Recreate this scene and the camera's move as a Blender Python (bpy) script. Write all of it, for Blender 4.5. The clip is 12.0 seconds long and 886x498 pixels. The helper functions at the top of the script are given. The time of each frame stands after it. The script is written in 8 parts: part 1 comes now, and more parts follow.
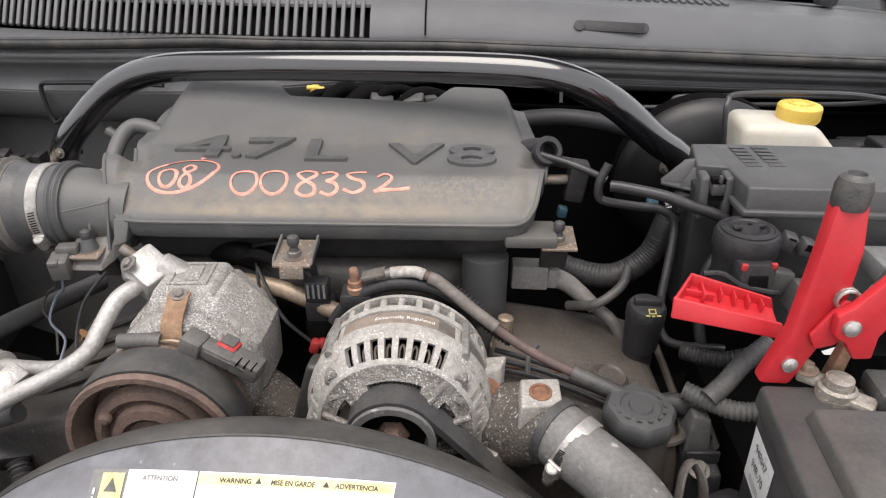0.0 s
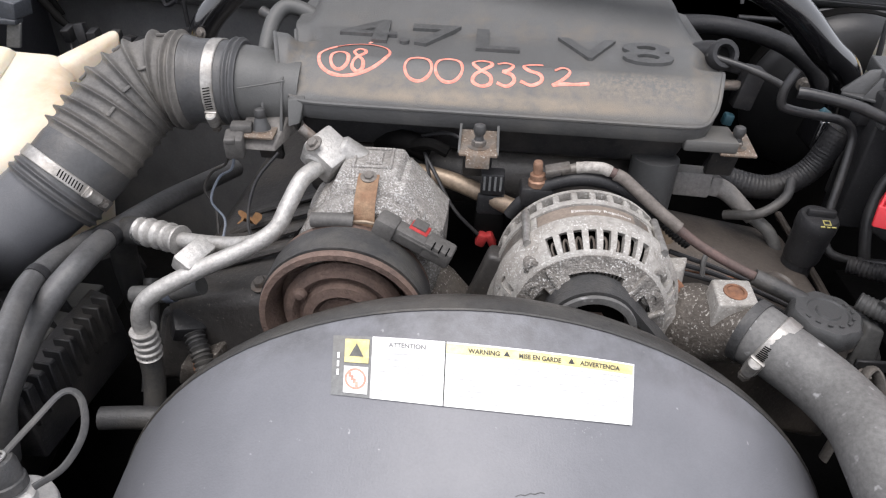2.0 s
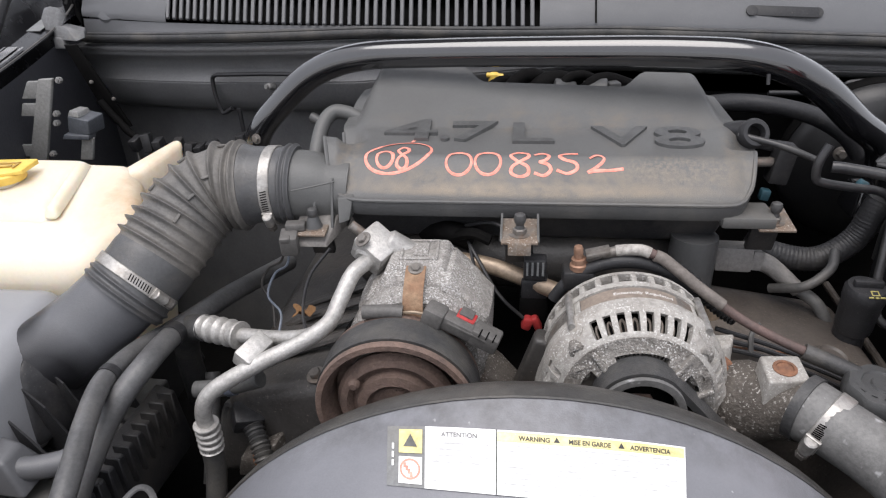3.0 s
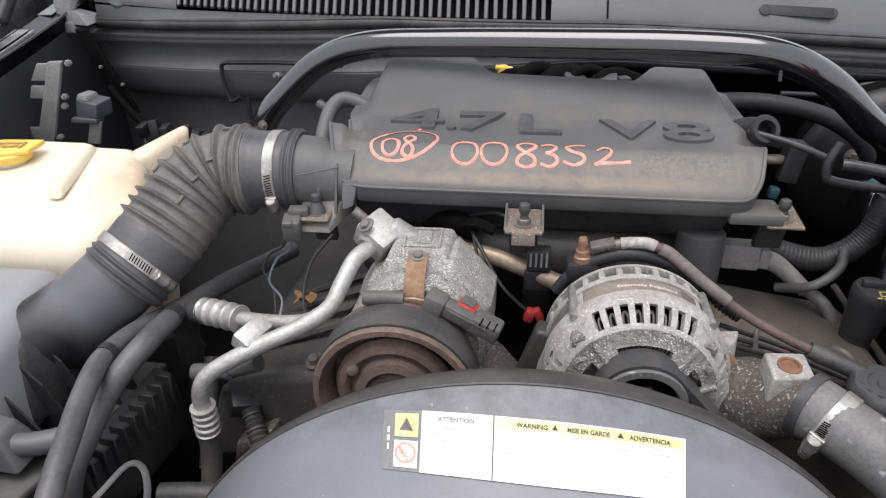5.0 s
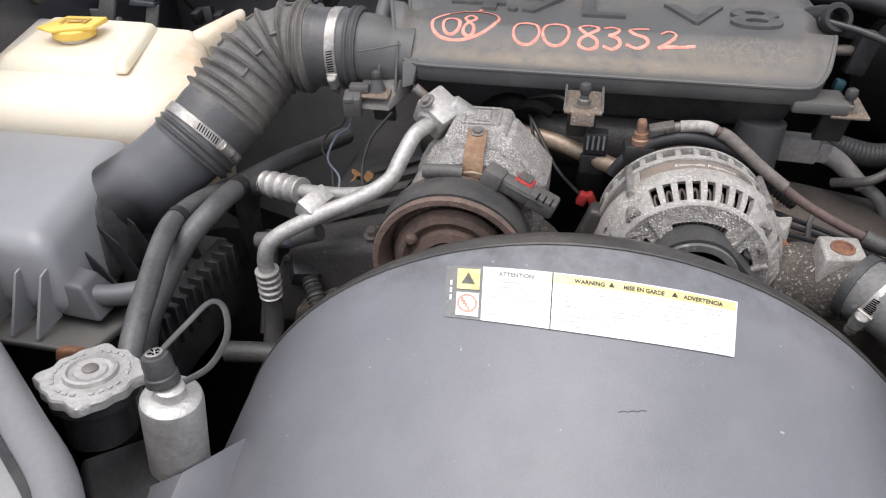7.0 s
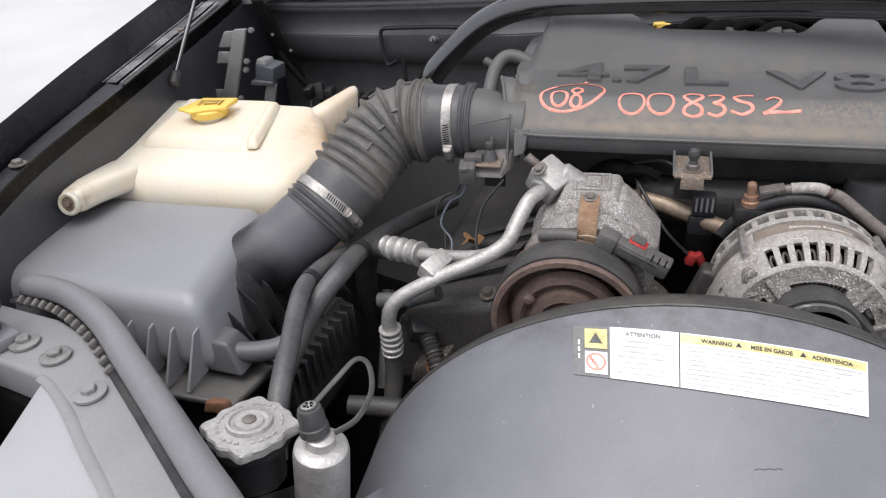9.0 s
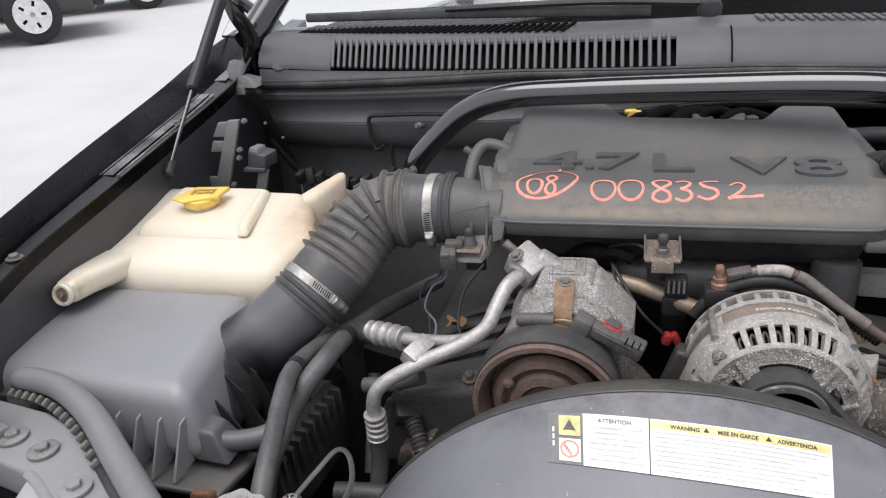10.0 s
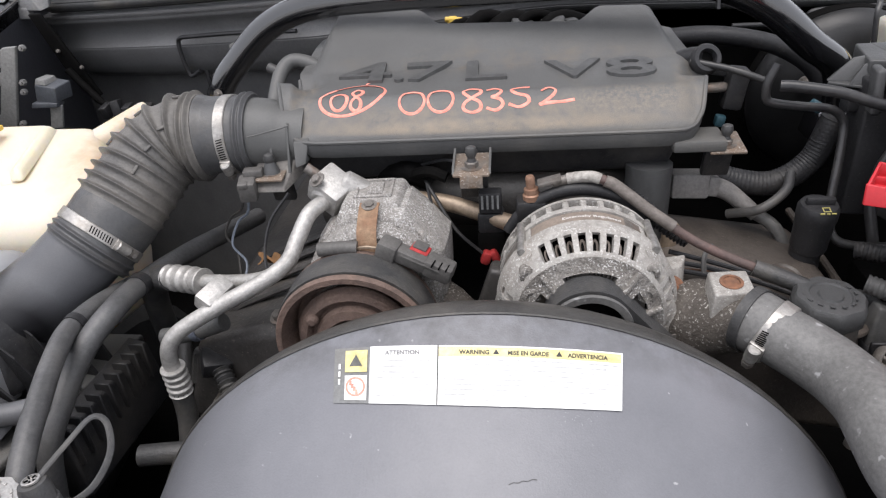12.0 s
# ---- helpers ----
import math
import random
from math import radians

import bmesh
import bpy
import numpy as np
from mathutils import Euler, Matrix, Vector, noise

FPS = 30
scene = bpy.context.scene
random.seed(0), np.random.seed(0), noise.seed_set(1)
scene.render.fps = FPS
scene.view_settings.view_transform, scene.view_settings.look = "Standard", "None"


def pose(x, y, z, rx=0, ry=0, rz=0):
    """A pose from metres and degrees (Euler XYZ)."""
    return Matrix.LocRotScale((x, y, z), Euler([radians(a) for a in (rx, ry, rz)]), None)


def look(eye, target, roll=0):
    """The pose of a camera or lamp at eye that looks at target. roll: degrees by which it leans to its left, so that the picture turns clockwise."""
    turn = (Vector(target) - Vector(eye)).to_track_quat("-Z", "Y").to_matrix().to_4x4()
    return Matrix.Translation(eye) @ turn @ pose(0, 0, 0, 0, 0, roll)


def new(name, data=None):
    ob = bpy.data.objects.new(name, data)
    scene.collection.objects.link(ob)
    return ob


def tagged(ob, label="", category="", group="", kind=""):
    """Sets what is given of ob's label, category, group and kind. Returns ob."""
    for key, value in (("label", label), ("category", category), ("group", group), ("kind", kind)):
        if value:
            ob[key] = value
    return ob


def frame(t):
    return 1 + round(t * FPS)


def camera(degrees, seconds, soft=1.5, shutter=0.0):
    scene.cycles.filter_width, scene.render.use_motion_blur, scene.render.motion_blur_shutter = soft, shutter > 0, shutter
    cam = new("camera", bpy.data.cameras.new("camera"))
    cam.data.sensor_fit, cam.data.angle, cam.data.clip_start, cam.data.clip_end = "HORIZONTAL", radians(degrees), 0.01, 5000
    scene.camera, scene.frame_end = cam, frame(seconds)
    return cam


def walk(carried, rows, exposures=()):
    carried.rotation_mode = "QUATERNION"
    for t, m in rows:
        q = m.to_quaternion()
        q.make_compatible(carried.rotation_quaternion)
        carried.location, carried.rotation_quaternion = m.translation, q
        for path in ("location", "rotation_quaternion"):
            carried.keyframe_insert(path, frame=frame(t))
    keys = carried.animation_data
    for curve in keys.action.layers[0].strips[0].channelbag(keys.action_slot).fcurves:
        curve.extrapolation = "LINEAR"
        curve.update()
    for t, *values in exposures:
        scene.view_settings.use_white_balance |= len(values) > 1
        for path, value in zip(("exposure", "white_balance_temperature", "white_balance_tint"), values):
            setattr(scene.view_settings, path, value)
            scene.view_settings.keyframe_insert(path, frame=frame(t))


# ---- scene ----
cam = camera(65.6, 12.0, 1.2)
EXPOSURES = [(0.0, 0.94, 6850, 13), (0.5, 1.22, 6850, 13), (1.0, 1.24, 6650, 12), (1.5, 0.98, 6500, 13), (2.0, 0.81, 6500, 13), (3.2, 0.74, 6500, 13), (5.0, 0.76, 6500, 13), (6.0, 0.74, 6500, 13), (7.0, 0.74, 6500, 13), (7.7, 0.64, 6500, 13), (9.5, 0.56, 6500, 13), (10.0, 0.5, 6500, 13), (10.5, 0.46, 6500, 13), (11.0, 0.66, 6500, 13), (12.0, 0.74, 6500, 13)]
PATH = [
    (0, (0.031, 0.008, 1.452), (-0.031, 1.771, 0.51), -0.2),
    (0.3, (-0.026, 0.008, 1.465), (0.015, 1.781, 0.541), 1.0),
    (0.5, (-0.051, 0.005, 1.47), (0.037, 1.764, 0.523), 0.8),
    (0.7, (-0.079, -0.009, 1.462), (0.073, 1.739, 0.503), 1.4),
    (1, (-0.103, -0.014, 1.45), (0.177, 1.68, 0.424), 2.8),
    (1.2, (-0.125, -0.028, 1.432), (0.13, 1.644, 0.364), 4.8),
    (1.5, (-0.127, -0.025, 1.429), (0.008, 1.646, 0.338), 5.7),
    (1.7, (-0.125, -0.015, 1.427), (-0.084, 1.64, 0.305), 4.0),
    (2, (-0.125, -0.013, 1.424), (-0.195, 1.636, 0.295), 2.8),
    (2.2, (-0.129, -0.019, 1.423), (-0.213, 1.638, 0.306), 2.8),
    (2.5, (-0.121, -0.022, 1.434), (-0.225, 1.635, 0.32), 1.3),
    (2.8, (-0.122, -0.024, 1.44), (-0.272, 1.682, 0.408), -0.9),
    (3, (-0.123, -0.027, 1.446), (-0.339, 1.724, 0.503), -2.0),
    (3.2, (-0.121, -0.033, 1.445), (-0.379, 1.715, 0.507), -2.6),
    (4.8, (-0.12, -0.025, 1.431), (-0.317, 1.715, 0.464), 0.3),
    (5, (-0.12, -0.028, 1.431), (-0.355, 1.725, 0.496), -0.7),
    (5.2, (-0.115, -0.029, 1.434), (-0.41, 1.724, 0.517), -1.8),
    (5.5, (-0.103, -0.032, 1.43), (-0.362, 1.741, 0.54), -1.6),
    (5.8, (-0.094, -0.048, 1.408), (-0.33, 1.714, 0.49), -1.6),
    (6, (-0.087, -0.051, 1.404), (-0.317, 1.672, 0.416), -1.2),
    (6.2, (-0.087, -0.058, 1.394), (-0.288, 1.628, 0.338), -0.8),
    (6.5, (-0.089, -0.056, 1.395), (-0.229, 1.595, 0.274), -0.3),
    (6.7, (-0.101, -0.063, 1.395), (-0.268, 1.573, 0.257), -0.2),
    (7, (-0.137, -0.068, 1.402), (-0.447, 1.557, 0.278), -0.1),
    (7.2, (-0.157, -0.073, 1.413), (-0.581, 1.57, 0.354), -0.4),
    (7.5, (-0.174, -0.09, 1.428), (-0.733, 1.563, 0.449), -2.1),
    (7.7, (-0.177, -0.093, 1.429), (-0.772, 1.548, 0.452), -2.6),
    (9.3, (-0.172, -0.113, 1.429), (-0.69, 1.548, 0.444), -4.2),
    (9.5, (-0.177, -0.117, 1.432), (-0.74, 1.528, 0.443), -4.3),
    (9.8, (-0.168, -0.117, 1.444), (-0.815, 1.554, 0.556), -5.3),
    (10, (-0.15, -0.112, 1.456), (-0.683, 1.637, 0.645), -4.9),
    (10.2, (-0.119, -0.114, 1.456), (-0.591, 1.658, 0.657), -6.1),
    (10.5, (-0.096, -0.103, 1.426), (-0.404, 1.676, 0.565), -5.0),
    (10.7, (-0.081, -0.092, 1.422), (-0.333, 1.667, 0.505), -5.5),
    (11, (-0.052, -0.061, 1.42), (-0.136, 1.69, 0.457), -4.5),
    (11.2, (-0.052, -0.046, 1.418), (-0.037, 1.704, 0.449), -4.3),
    (11.5, (-0.06, -0.045, 1.422), (-0.164, 1.691, 0.436), -4.5),
    (11.7, (-0.065, -0.039, 1.42), (-0.197, 1.695, 0.432), -4.4),
    (12, (-0.077, -0.047, 1.415), (-0.303, 1.667, 0.409), -4.9),
]
walk(cam, [(t, look(eye, target, roll)) for t, eye, target, roll in PATH], EXPOSURES)

# ---- world and light: an overcast sky, with a wide weak sun ----
SUN_ELEVATION, SUN_TURN = radians(76), radians(200)
world = bpy.data.worlds.new("overcast_sky")
scene.world = world
world.use_nodes = True
wn, wl = world.node_tree.nodes, world.node_tree.links
wn.clear()
sky = wn.new("ShaderNodeTexSky")
sky.sky_type, sky.sun_disc = "NISHITA", False
sky.sun_elevation, sky.sun_rotation = SUN_ELEVATION, SUN_TURN
sky.air_density, sky.dust_density = 1.0, 4.0
grey = wn.new("ShaderNodeMix")
grey.data_type = "RGBA"
grey.inputs["Factor"].default_value = 0.8
grey.inputs["B"].default_value = (7.6, 7.8, 8.2, 1)
back = wn.new("ShaderNodeBackground")
back.inputs["Strength"].default_value = 0.11
wo = wn.new("ShaderNodeOutputWorld")
wl.new(sky.outputs["Color"], grey.inputs["A"])
wl.new(grey.outputs["Result"], back.inputs["Color"])
wl.new(back.outputs["Background"], wo.inputs["Surface"])
sun = new("sun", bpy.data.lights.new("sun", "SUN"))
sun.data.energy, sun.data.angle, sun.data.color = 1.5, radians(50), (1.0, 0.98, 0.95)
sun.rotation_euler = (radians(14), 0, radians(-20))


# ---- materials ----
def mat(name, col, rough=0.5, metal=0.0, col2=None, scale=30.0, mix=(0.35, 0.7), bump=0.1, bscale=300.0,
        speck=None, sscale=400.0, sat=(0.62, 0.7), rvar=0.12, coat=0.0, sss=0.0, spread=False, dust=None, dmix=(0.5, 0.75), grain=0.22, gscale=260.0, spec=None, patches=(), cluster=None):
    """A worn surface: col with blots of col2, specks of a third colour, dust in wide clouds, grain in the relief, uneven gloss."""
    m = bpy.data.materials.new(name)
    m.use_nodes = True
    n, l = m.node_tree.nodes, m.node_tree.links
    b = n["Principled BSDF"]
    tc = n.new("ShaderNodeTexCoord")
    src = tc.outputs["Object"]

    def noise_at(sc, detail=6.0, rg=0.6):
        t = n.new("ShaderNodeTexNoise")
        t.inputs["Scale"].default_value, t.inputs["Detail"].default_value, t.inputs["Roughness"].default_value = sc, detail, rg
        l.new(src, t.inputs["Vector"])
        return t.outputs["Fac"]

    def ramp(fac, lo, hi):
        r = n.new("ShaderNodeMapRange")
        r.inputs["From Min"].default_value, r.inputs["From Max"].default_value = lo, hi
        l.new(fac, r.inputs["Value"])
        return r.outputs["Result"]

    def blend(fac, a, c):
        x = n.new("ShaderNodeMix")
        x.data_type = "RGBA"
        l.new(fac, x.inputs["Factor"])
        if isinstance(a, tuple):
            x.inputs["A"].default_value = (*a, 1)
        else:
            l.new(a, x.inputs["A"])
        x.inputs["B"].default_value = (*c, 1)
        return x.outputs["Result"]

    c2 = col2 or tuple(v * 0.7 for v in col)
    fac = ramp(noise_at(scale), *mix)
    out = blend(fac, col, c2)
    g = n.new("ShaderNodeHueSaturation")
    gv = n.new("ShaderNodeMapRange")
    gv.inputs["From Min"].default_value, gv.inputs["From Max"].default_value = 0.3, 0.7
    gv.inputs["To Min"].default_value, gv.inputs["To Max"].default_value = 1 - grain, 1 + grain
    l.new(noise_at(gscale, 4.0, 0.7), gv.inputs["Value"])
    l.new(gv.outputs["Result"], g.inputs["Value"])
    l.new(out, g.inputs["Color"])
    out = g.outputs["Color"]
    if dust:
        out = blend(ramp(noise_at(scale * 0.35, 8.0, 0.7), *dmix), out, dust)
    if speck:
        dots = ramp(noise_at(sscale, 2.0, 0.5), *sat)
        if cluster:
            both = n.new("ShaderNodeMath")
            both.operation = "MULTIPLY"
            l.new(dots, both.inputs[0])
            l.new(ramp(noise_at(cluster, 3.0, 0.6), 0.36, 0.62), both.inputs[1])
            dots = both.outputs[0]
        out = blend(dots, out, speck)
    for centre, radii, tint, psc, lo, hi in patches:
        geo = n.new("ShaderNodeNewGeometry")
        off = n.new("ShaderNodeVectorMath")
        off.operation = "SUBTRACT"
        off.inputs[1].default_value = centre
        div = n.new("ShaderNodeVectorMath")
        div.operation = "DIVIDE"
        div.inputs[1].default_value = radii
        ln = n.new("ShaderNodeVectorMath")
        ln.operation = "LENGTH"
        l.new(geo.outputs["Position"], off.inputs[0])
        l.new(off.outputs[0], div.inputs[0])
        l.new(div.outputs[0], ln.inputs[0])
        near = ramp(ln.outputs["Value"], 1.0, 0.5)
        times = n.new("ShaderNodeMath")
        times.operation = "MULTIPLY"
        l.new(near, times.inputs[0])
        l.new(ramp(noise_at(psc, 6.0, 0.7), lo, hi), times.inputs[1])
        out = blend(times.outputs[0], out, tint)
    if spread:
        oi = n.new("ShaderNodeObjectInfo")
        h = n.new("ShaderNodeHueSaturation")
        v = n.new("ShaderNodeMapRange")
        v.inputs["To Min"].default_value, v.inputs["To Max"].default_value = 0.7, 1.3
        l.new(oi.outputs["Random"], v.inputs["Value"])
        l.new(v.outputs["Result"], h.inputs["Value"])
        l.new(out, h.inputs["Color"])
        out = h.outputs["Color"]
    l.new(out, b.inputs["Base Color"])
    b.inputs["Metallic"].default_value = metal
    if spec is not None:
        b.inputs["Specular IOR Level"].default_value = spec
    rr = n.new("ShaderNodeMapRange")
    rr.inputs["To Min"].default_value, rr.inputs["To Max"].default_value = max(0.04, rough - rvar), min(1, rough + rvar)
    l.new(noise_at(scale * 2.3), rr.inputs["Value"])
    l.new(rr.outputs["Result"], b.inputs["Roughness"])
    if coat:
        b.inputs["Coat Weight"].default_value, b.inputs["Coat Roughness"].default_value = coat, 0.06
    if sss:
        b.inputs["Subsurface Weight"].default_value = sss
        b.inputs["Subsurface Radius"].default_value = (0.03, 0.018, 0.008)
        b.inputs["Subsurface Scale"].default_value = 1.0
    if bump:
        bp = n.new("ShaderNodeBump")
        bp.inputs["Strength"].default_value, bp.inputs["Distance"].default_value = bump, 0.002
        l.new(noise_at(bscale, 3.0), bp.inputs["Height"])
        l.new(bp.outputs["Normal"], b.inputs["Normal"])
    return m


COVER = mat("dusty_black_plastic", (0.1, 0.101, 0.099), 0.48, col2=(0.085, 0.085, 0.083), scale=14, bump=0.25, bscale=900, dust=(0.16, 0.142, 0.118), dmix=(0.52, 0.8), grain=0.08, gscale=500)
LID = mat("dusty_lid_plastic", (0.102, 0.103, 0.102), 0.46, col2=(0.086, 0.086, 0.085), scale=14, bump=0.25, bscale=900, dust=(0.15, 0.138, 0.118), dmix=(0.52, 0.8), grain=0.1, gscale=500,
          patches=(((-0.11, 0.603, 1.195), (0.25, 0.02, 0.04), (0.19, 0.155, 0.115), 70, 0.35, 0.75), ((0.03, 0.612, 1.2), (0.09, 0.022, 0.03), (0.2, 0.168, 0.13), 260, 0.42, 0.72), ((-0.11, 0.597, 1.19), (0.23, 0.009, 0.04), (0.2, 0.165, 0.125), 50, 0.3, 0.6), ((0.080, 0.625, 1.19), (0.008, 0.035, 0.05), (0.17, 0.145, 0.115), 45, 0.35, 0.8), ((0.09, 0.65, 1.19), (0.016, 0.07, 0.05), (0.16, 0.138, 0.11), 80, 0.4, 0.85), ((-0.298, 0.63, 1.19), (0.016, 0.06, 0.05), (0.17, 0.14, 0.105), 80, 0.4, 0.75), ((-0.1, 0.70, 1.21), (0.2, 0.03, 0.04), (0.15, 0.125, 0.098), 25, 0.45, 0.8)))
LETTER = mat("letter_plastic", (0.08, 0.081, 0.081), 0.4, scale=60, bump=0.2, bscale=900)
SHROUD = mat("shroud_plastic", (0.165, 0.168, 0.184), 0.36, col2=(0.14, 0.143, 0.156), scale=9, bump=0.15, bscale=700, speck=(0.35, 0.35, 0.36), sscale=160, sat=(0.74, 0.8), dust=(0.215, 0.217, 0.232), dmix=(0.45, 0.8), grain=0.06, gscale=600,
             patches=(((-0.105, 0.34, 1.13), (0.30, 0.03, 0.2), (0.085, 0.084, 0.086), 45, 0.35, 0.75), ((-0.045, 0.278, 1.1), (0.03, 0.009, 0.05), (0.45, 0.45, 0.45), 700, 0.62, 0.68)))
AIRBOX = mat("air_box_plastic", (0.24, 0.244, 0.256), 0.32, col2=(0.215, 0.219, 0.23), scale=9, bump=0.12, bscale=800, dust=(0.275, 0.279, 0.29), dmix=(0.45, 0.8), grain=0.05, gscale=600)
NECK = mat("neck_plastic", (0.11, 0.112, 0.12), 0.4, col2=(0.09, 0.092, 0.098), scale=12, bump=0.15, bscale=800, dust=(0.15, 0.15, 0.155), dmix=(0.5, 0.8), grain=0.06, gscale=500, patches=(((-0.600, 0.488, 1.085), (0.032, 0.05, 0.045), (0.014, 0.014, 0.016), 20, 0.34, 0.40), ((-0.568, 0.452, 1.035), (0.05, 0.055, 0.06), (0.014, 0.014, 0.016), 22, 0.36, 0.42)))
HEATER = mat("heater_hose_rubber", (0.1, 0.1, 0.102), 0.42, col2=(0.06, 0.06, 0.061), scale=30, bump=0.15, bscale=500, dust=(0.13, 0.125, 0.115), dmix=(0.5, 0.8))
WINGPAINT = mat("wing_black_paint", (0.008, 0.008, 0.0095), 0.25, scale=30, bump=0.03, spec=0.22)
CLAMPSTEEL = mat("dull_clamp_steel", (0.42, 0.405, 0.385), 0.36, 0.55, col2=(0.26, 0.245, 0.225), scale=70, bump=0.15, bscale=600, dust=(0.25, 0.21, 0.17), dmix=(0.55, 0.8))
BELLOWS = mat("dusty_bellows_rubber", (0.105, 0.101, 0.096), 0.5, col2=(0.07, 0.068, 0.066), scale=24, bump=0.35, bscale=400, dust=(0.215, 0.198, 0.175), dmix=(0.42, 0.74), grain=0.25)
CUFF = mat("cuff_rubber", (0.075, 0.076, 0.078), 0.4, col2=(0.055, 0.055, 0.057), scale=20, bump=0.2, bscale=500, dust=(0.15, 0.135, 0.115), dmix=(0.52, 0.8), grain=0.12)
FIREWALL = mat("grey_firewall_plastic", (0.13, 0.131, 0.134), 0.42, col2=(0.105, 0.106, 0.108), scale=10, bump=0.25, bscale=500, dust=(0.1, 0.096, 0.09), dmix=(0.5, 0.8), grain=0.15)
CONDUIT = mat("dusty_conduit", (0.1, 0.1, 0.098), 0.5, scale=30, bump=0.15, bscale=500, dust=(0.17, 0.162, 0.15), dmix=(0.5, 0.8))
PIPEPAINT = mat("satin_black_pipe_paint", (0.018, 0.018, 0.02), 0.34, col2=(0.04, 0.039, 0.038), scale=40, bump=0.1, bscale=500, dust=(0.07, 0.067, 0.062), dmix=(0.5, 0.8))
FUSEBOX = mat("fuse_box_plastic", (0.07, 0.071, 0.072), 0.42, scale=14, bump=0.25, bscale=800, dust=(0.12, 0.115, 0.105), dmix=(0.52, 0.82), grain=0.1)
TANRUST = mat("tan_rusty_strap", (0.3, 0.2, 0.125), 0.75, 0.1, col2=(0.2, 0.105, 0.06), scale=50, bump=0.4, bscale=500)
TANLABEL = mat("tan_label", (0.25, 0.205, 0.17), 0.5, col2=(0.17, 0.14, 0.115), scale=60, bump=0.1)
BROWNCOVER = mat("oily_brown_plastic", (0.085, 0.073, 0.064), 0.46, col2=(0.05, 0.043, 0.038), scale=16, bump=0.3, bscale=300, speck=(0.22, 0.18, 0.15), sscale=380, sat=(0.64, 0.74), cluster=35, dust=(0.14, 0.115, 0.094), dmix=(0.5, 0.8))
BLUEGREY = mat("blue_grey_plastic", (0.12, 0.135, 0.17), 0.45, scale=60)
BLUE = mat("blue_clip", (0.03, 0.085, 0.11), 0.45, scale=60)
BLACK = mat("black_plastic", (0.028, 0.028, 0.03), 0.42, spec=0.35, speck=(0.07, 0.065, 0.06), sscale=500, sat=(0.66, 0.74), scale=25, bump=0.2, bscale=600, dust=(0.085, 0.078, 0.07), dmix=(0.52, 0.82))
# near-black; also paints the shade in slots, holes and gaps
DARK = mat("soot_and_shade_black", (0.005, 0.0048, 0.0048), 0.75, spec=0.08, scale=20, bump=0.3, bscale=300, dust=(0.014, 0.012, 0.0105), dmix=(0.55, 0.9))
ENGINE = mat("oily_engine_plastic", (0.055, 0.052, 0.05), 0.44, speck=(0.17, 0.15, 0.13), sscale=420, sat=(0.64, 0.74), cluster=40, col2=(0.035, 0.032, 0.03), scale=18, bump=0.3, bscale=250, dust=(0.11, 0.095, 0.08), dmix=(0.5, 0.8))
RUBBER = mat("black_rubber", (0.055, 0.055, 0.056), 0.46, scale=35, bump=0.3, bscale=500, dust=(0.13, 0.12, 0.105), dmix=(0.46, 0.78))
HOSE = mat("grey_hose_rubber", (0.16, 0.158, 0.154), 0.55, col2=(0.11, 0.108, 0.105), scale=22, bump=0.2, bscale=400, speck=(0.34, 0.34, 0.34), sscale=120, sat=(0.66, 0.76))
GREYRUB = mat("weathered_seal_rubber", (0.19, 0.192, 0.2), 0.42, col2=(0.165, 0.167, 0.174), scale=14, bump=0.12, bscale=500, grain=0.06)
CASTPALE = mat("pale_cast_aluminium", (0.4, 0.385, 0.36), 0.6, 0.15, col2=(0.28, 0.262, 0.24), scale=38, bump=0.5, bscale=700, speck=(0.62, 0.61, 0.59), sscale=520, sat=(0.56, 0.66), cluster=70, dust=(0.25, 0.215, 0.18), dmix=(0.52, 0.8), grain=0.22, gscale=180)
CAST = mat("corroded_cast_aluminium", (0.27, 0.255, 0.235), 0.6, 0.2, col2=(0.15, 0.135, 0.12), scale=34, bump=0.9, bscale=520, speck=(0.74, 0.73, 0.71), sscale=560, sat=(0.56, 0.62), cluster=55, dust=(0.2, 0.165, 0.135), dmix=(0.54, 0.8), grain=0.35, gscale=220)
CASTWHITE = mat("chalky_cast_aluminium", (0.34, 0.325, 0.305), 0.65, 0.15, col2=(0.22, 0.205, 0.19), scale=28, bump=0.9, bscale=600, speck=(0.62, 0.61, 0.6), sscale=620, sat=(0.53, 0.6), cluster=45, dust=(0.23, 0.195, 0.165), dmix=(0.52, 0.78), grain=0.35, gscale=260)
CASTDARK = mat("dirty_cast_iron", (0.13, 0.115, 0.1), 0.7, 0.2, col2=(0.07, 0.06, 0.052), scale=30, bump=0.8, bscale=350, speck=(0.5, 0.48, 0.45), sscale=420, sat=(0.58, 0.68), cluster=45, dust=(0.17, 0.11, 0.08), dmix=(0.56, 0.75))
TUBE = mat("bare_aluminium_tube", (0.47, 0.458, 0.44), 0.42, 0.45, col2=(0.34, 0.328, 0.31), scale=34, bump=0.3, bscale=420, dust=(0.3, 0.27, 0.235), dmix=(0.56, 0.8))
STEEL = mat("zinc_steel", (0.58, 0.57, 0.55), 0.38, 0.8, col2=(0.36, 0.34, 0.32), scale=80, bump=0.15, bscale=600)
DULLSTEEL = mat("dull_steel", (0.23, 0.215, 0.20), 0.5, 0.5, col2=(0.13, 0.115, 0.10), scale=60, bump=0.3, bscale=500, dust=(0.2, 0.12, 0.075), dmix=(0.55, 0.75))
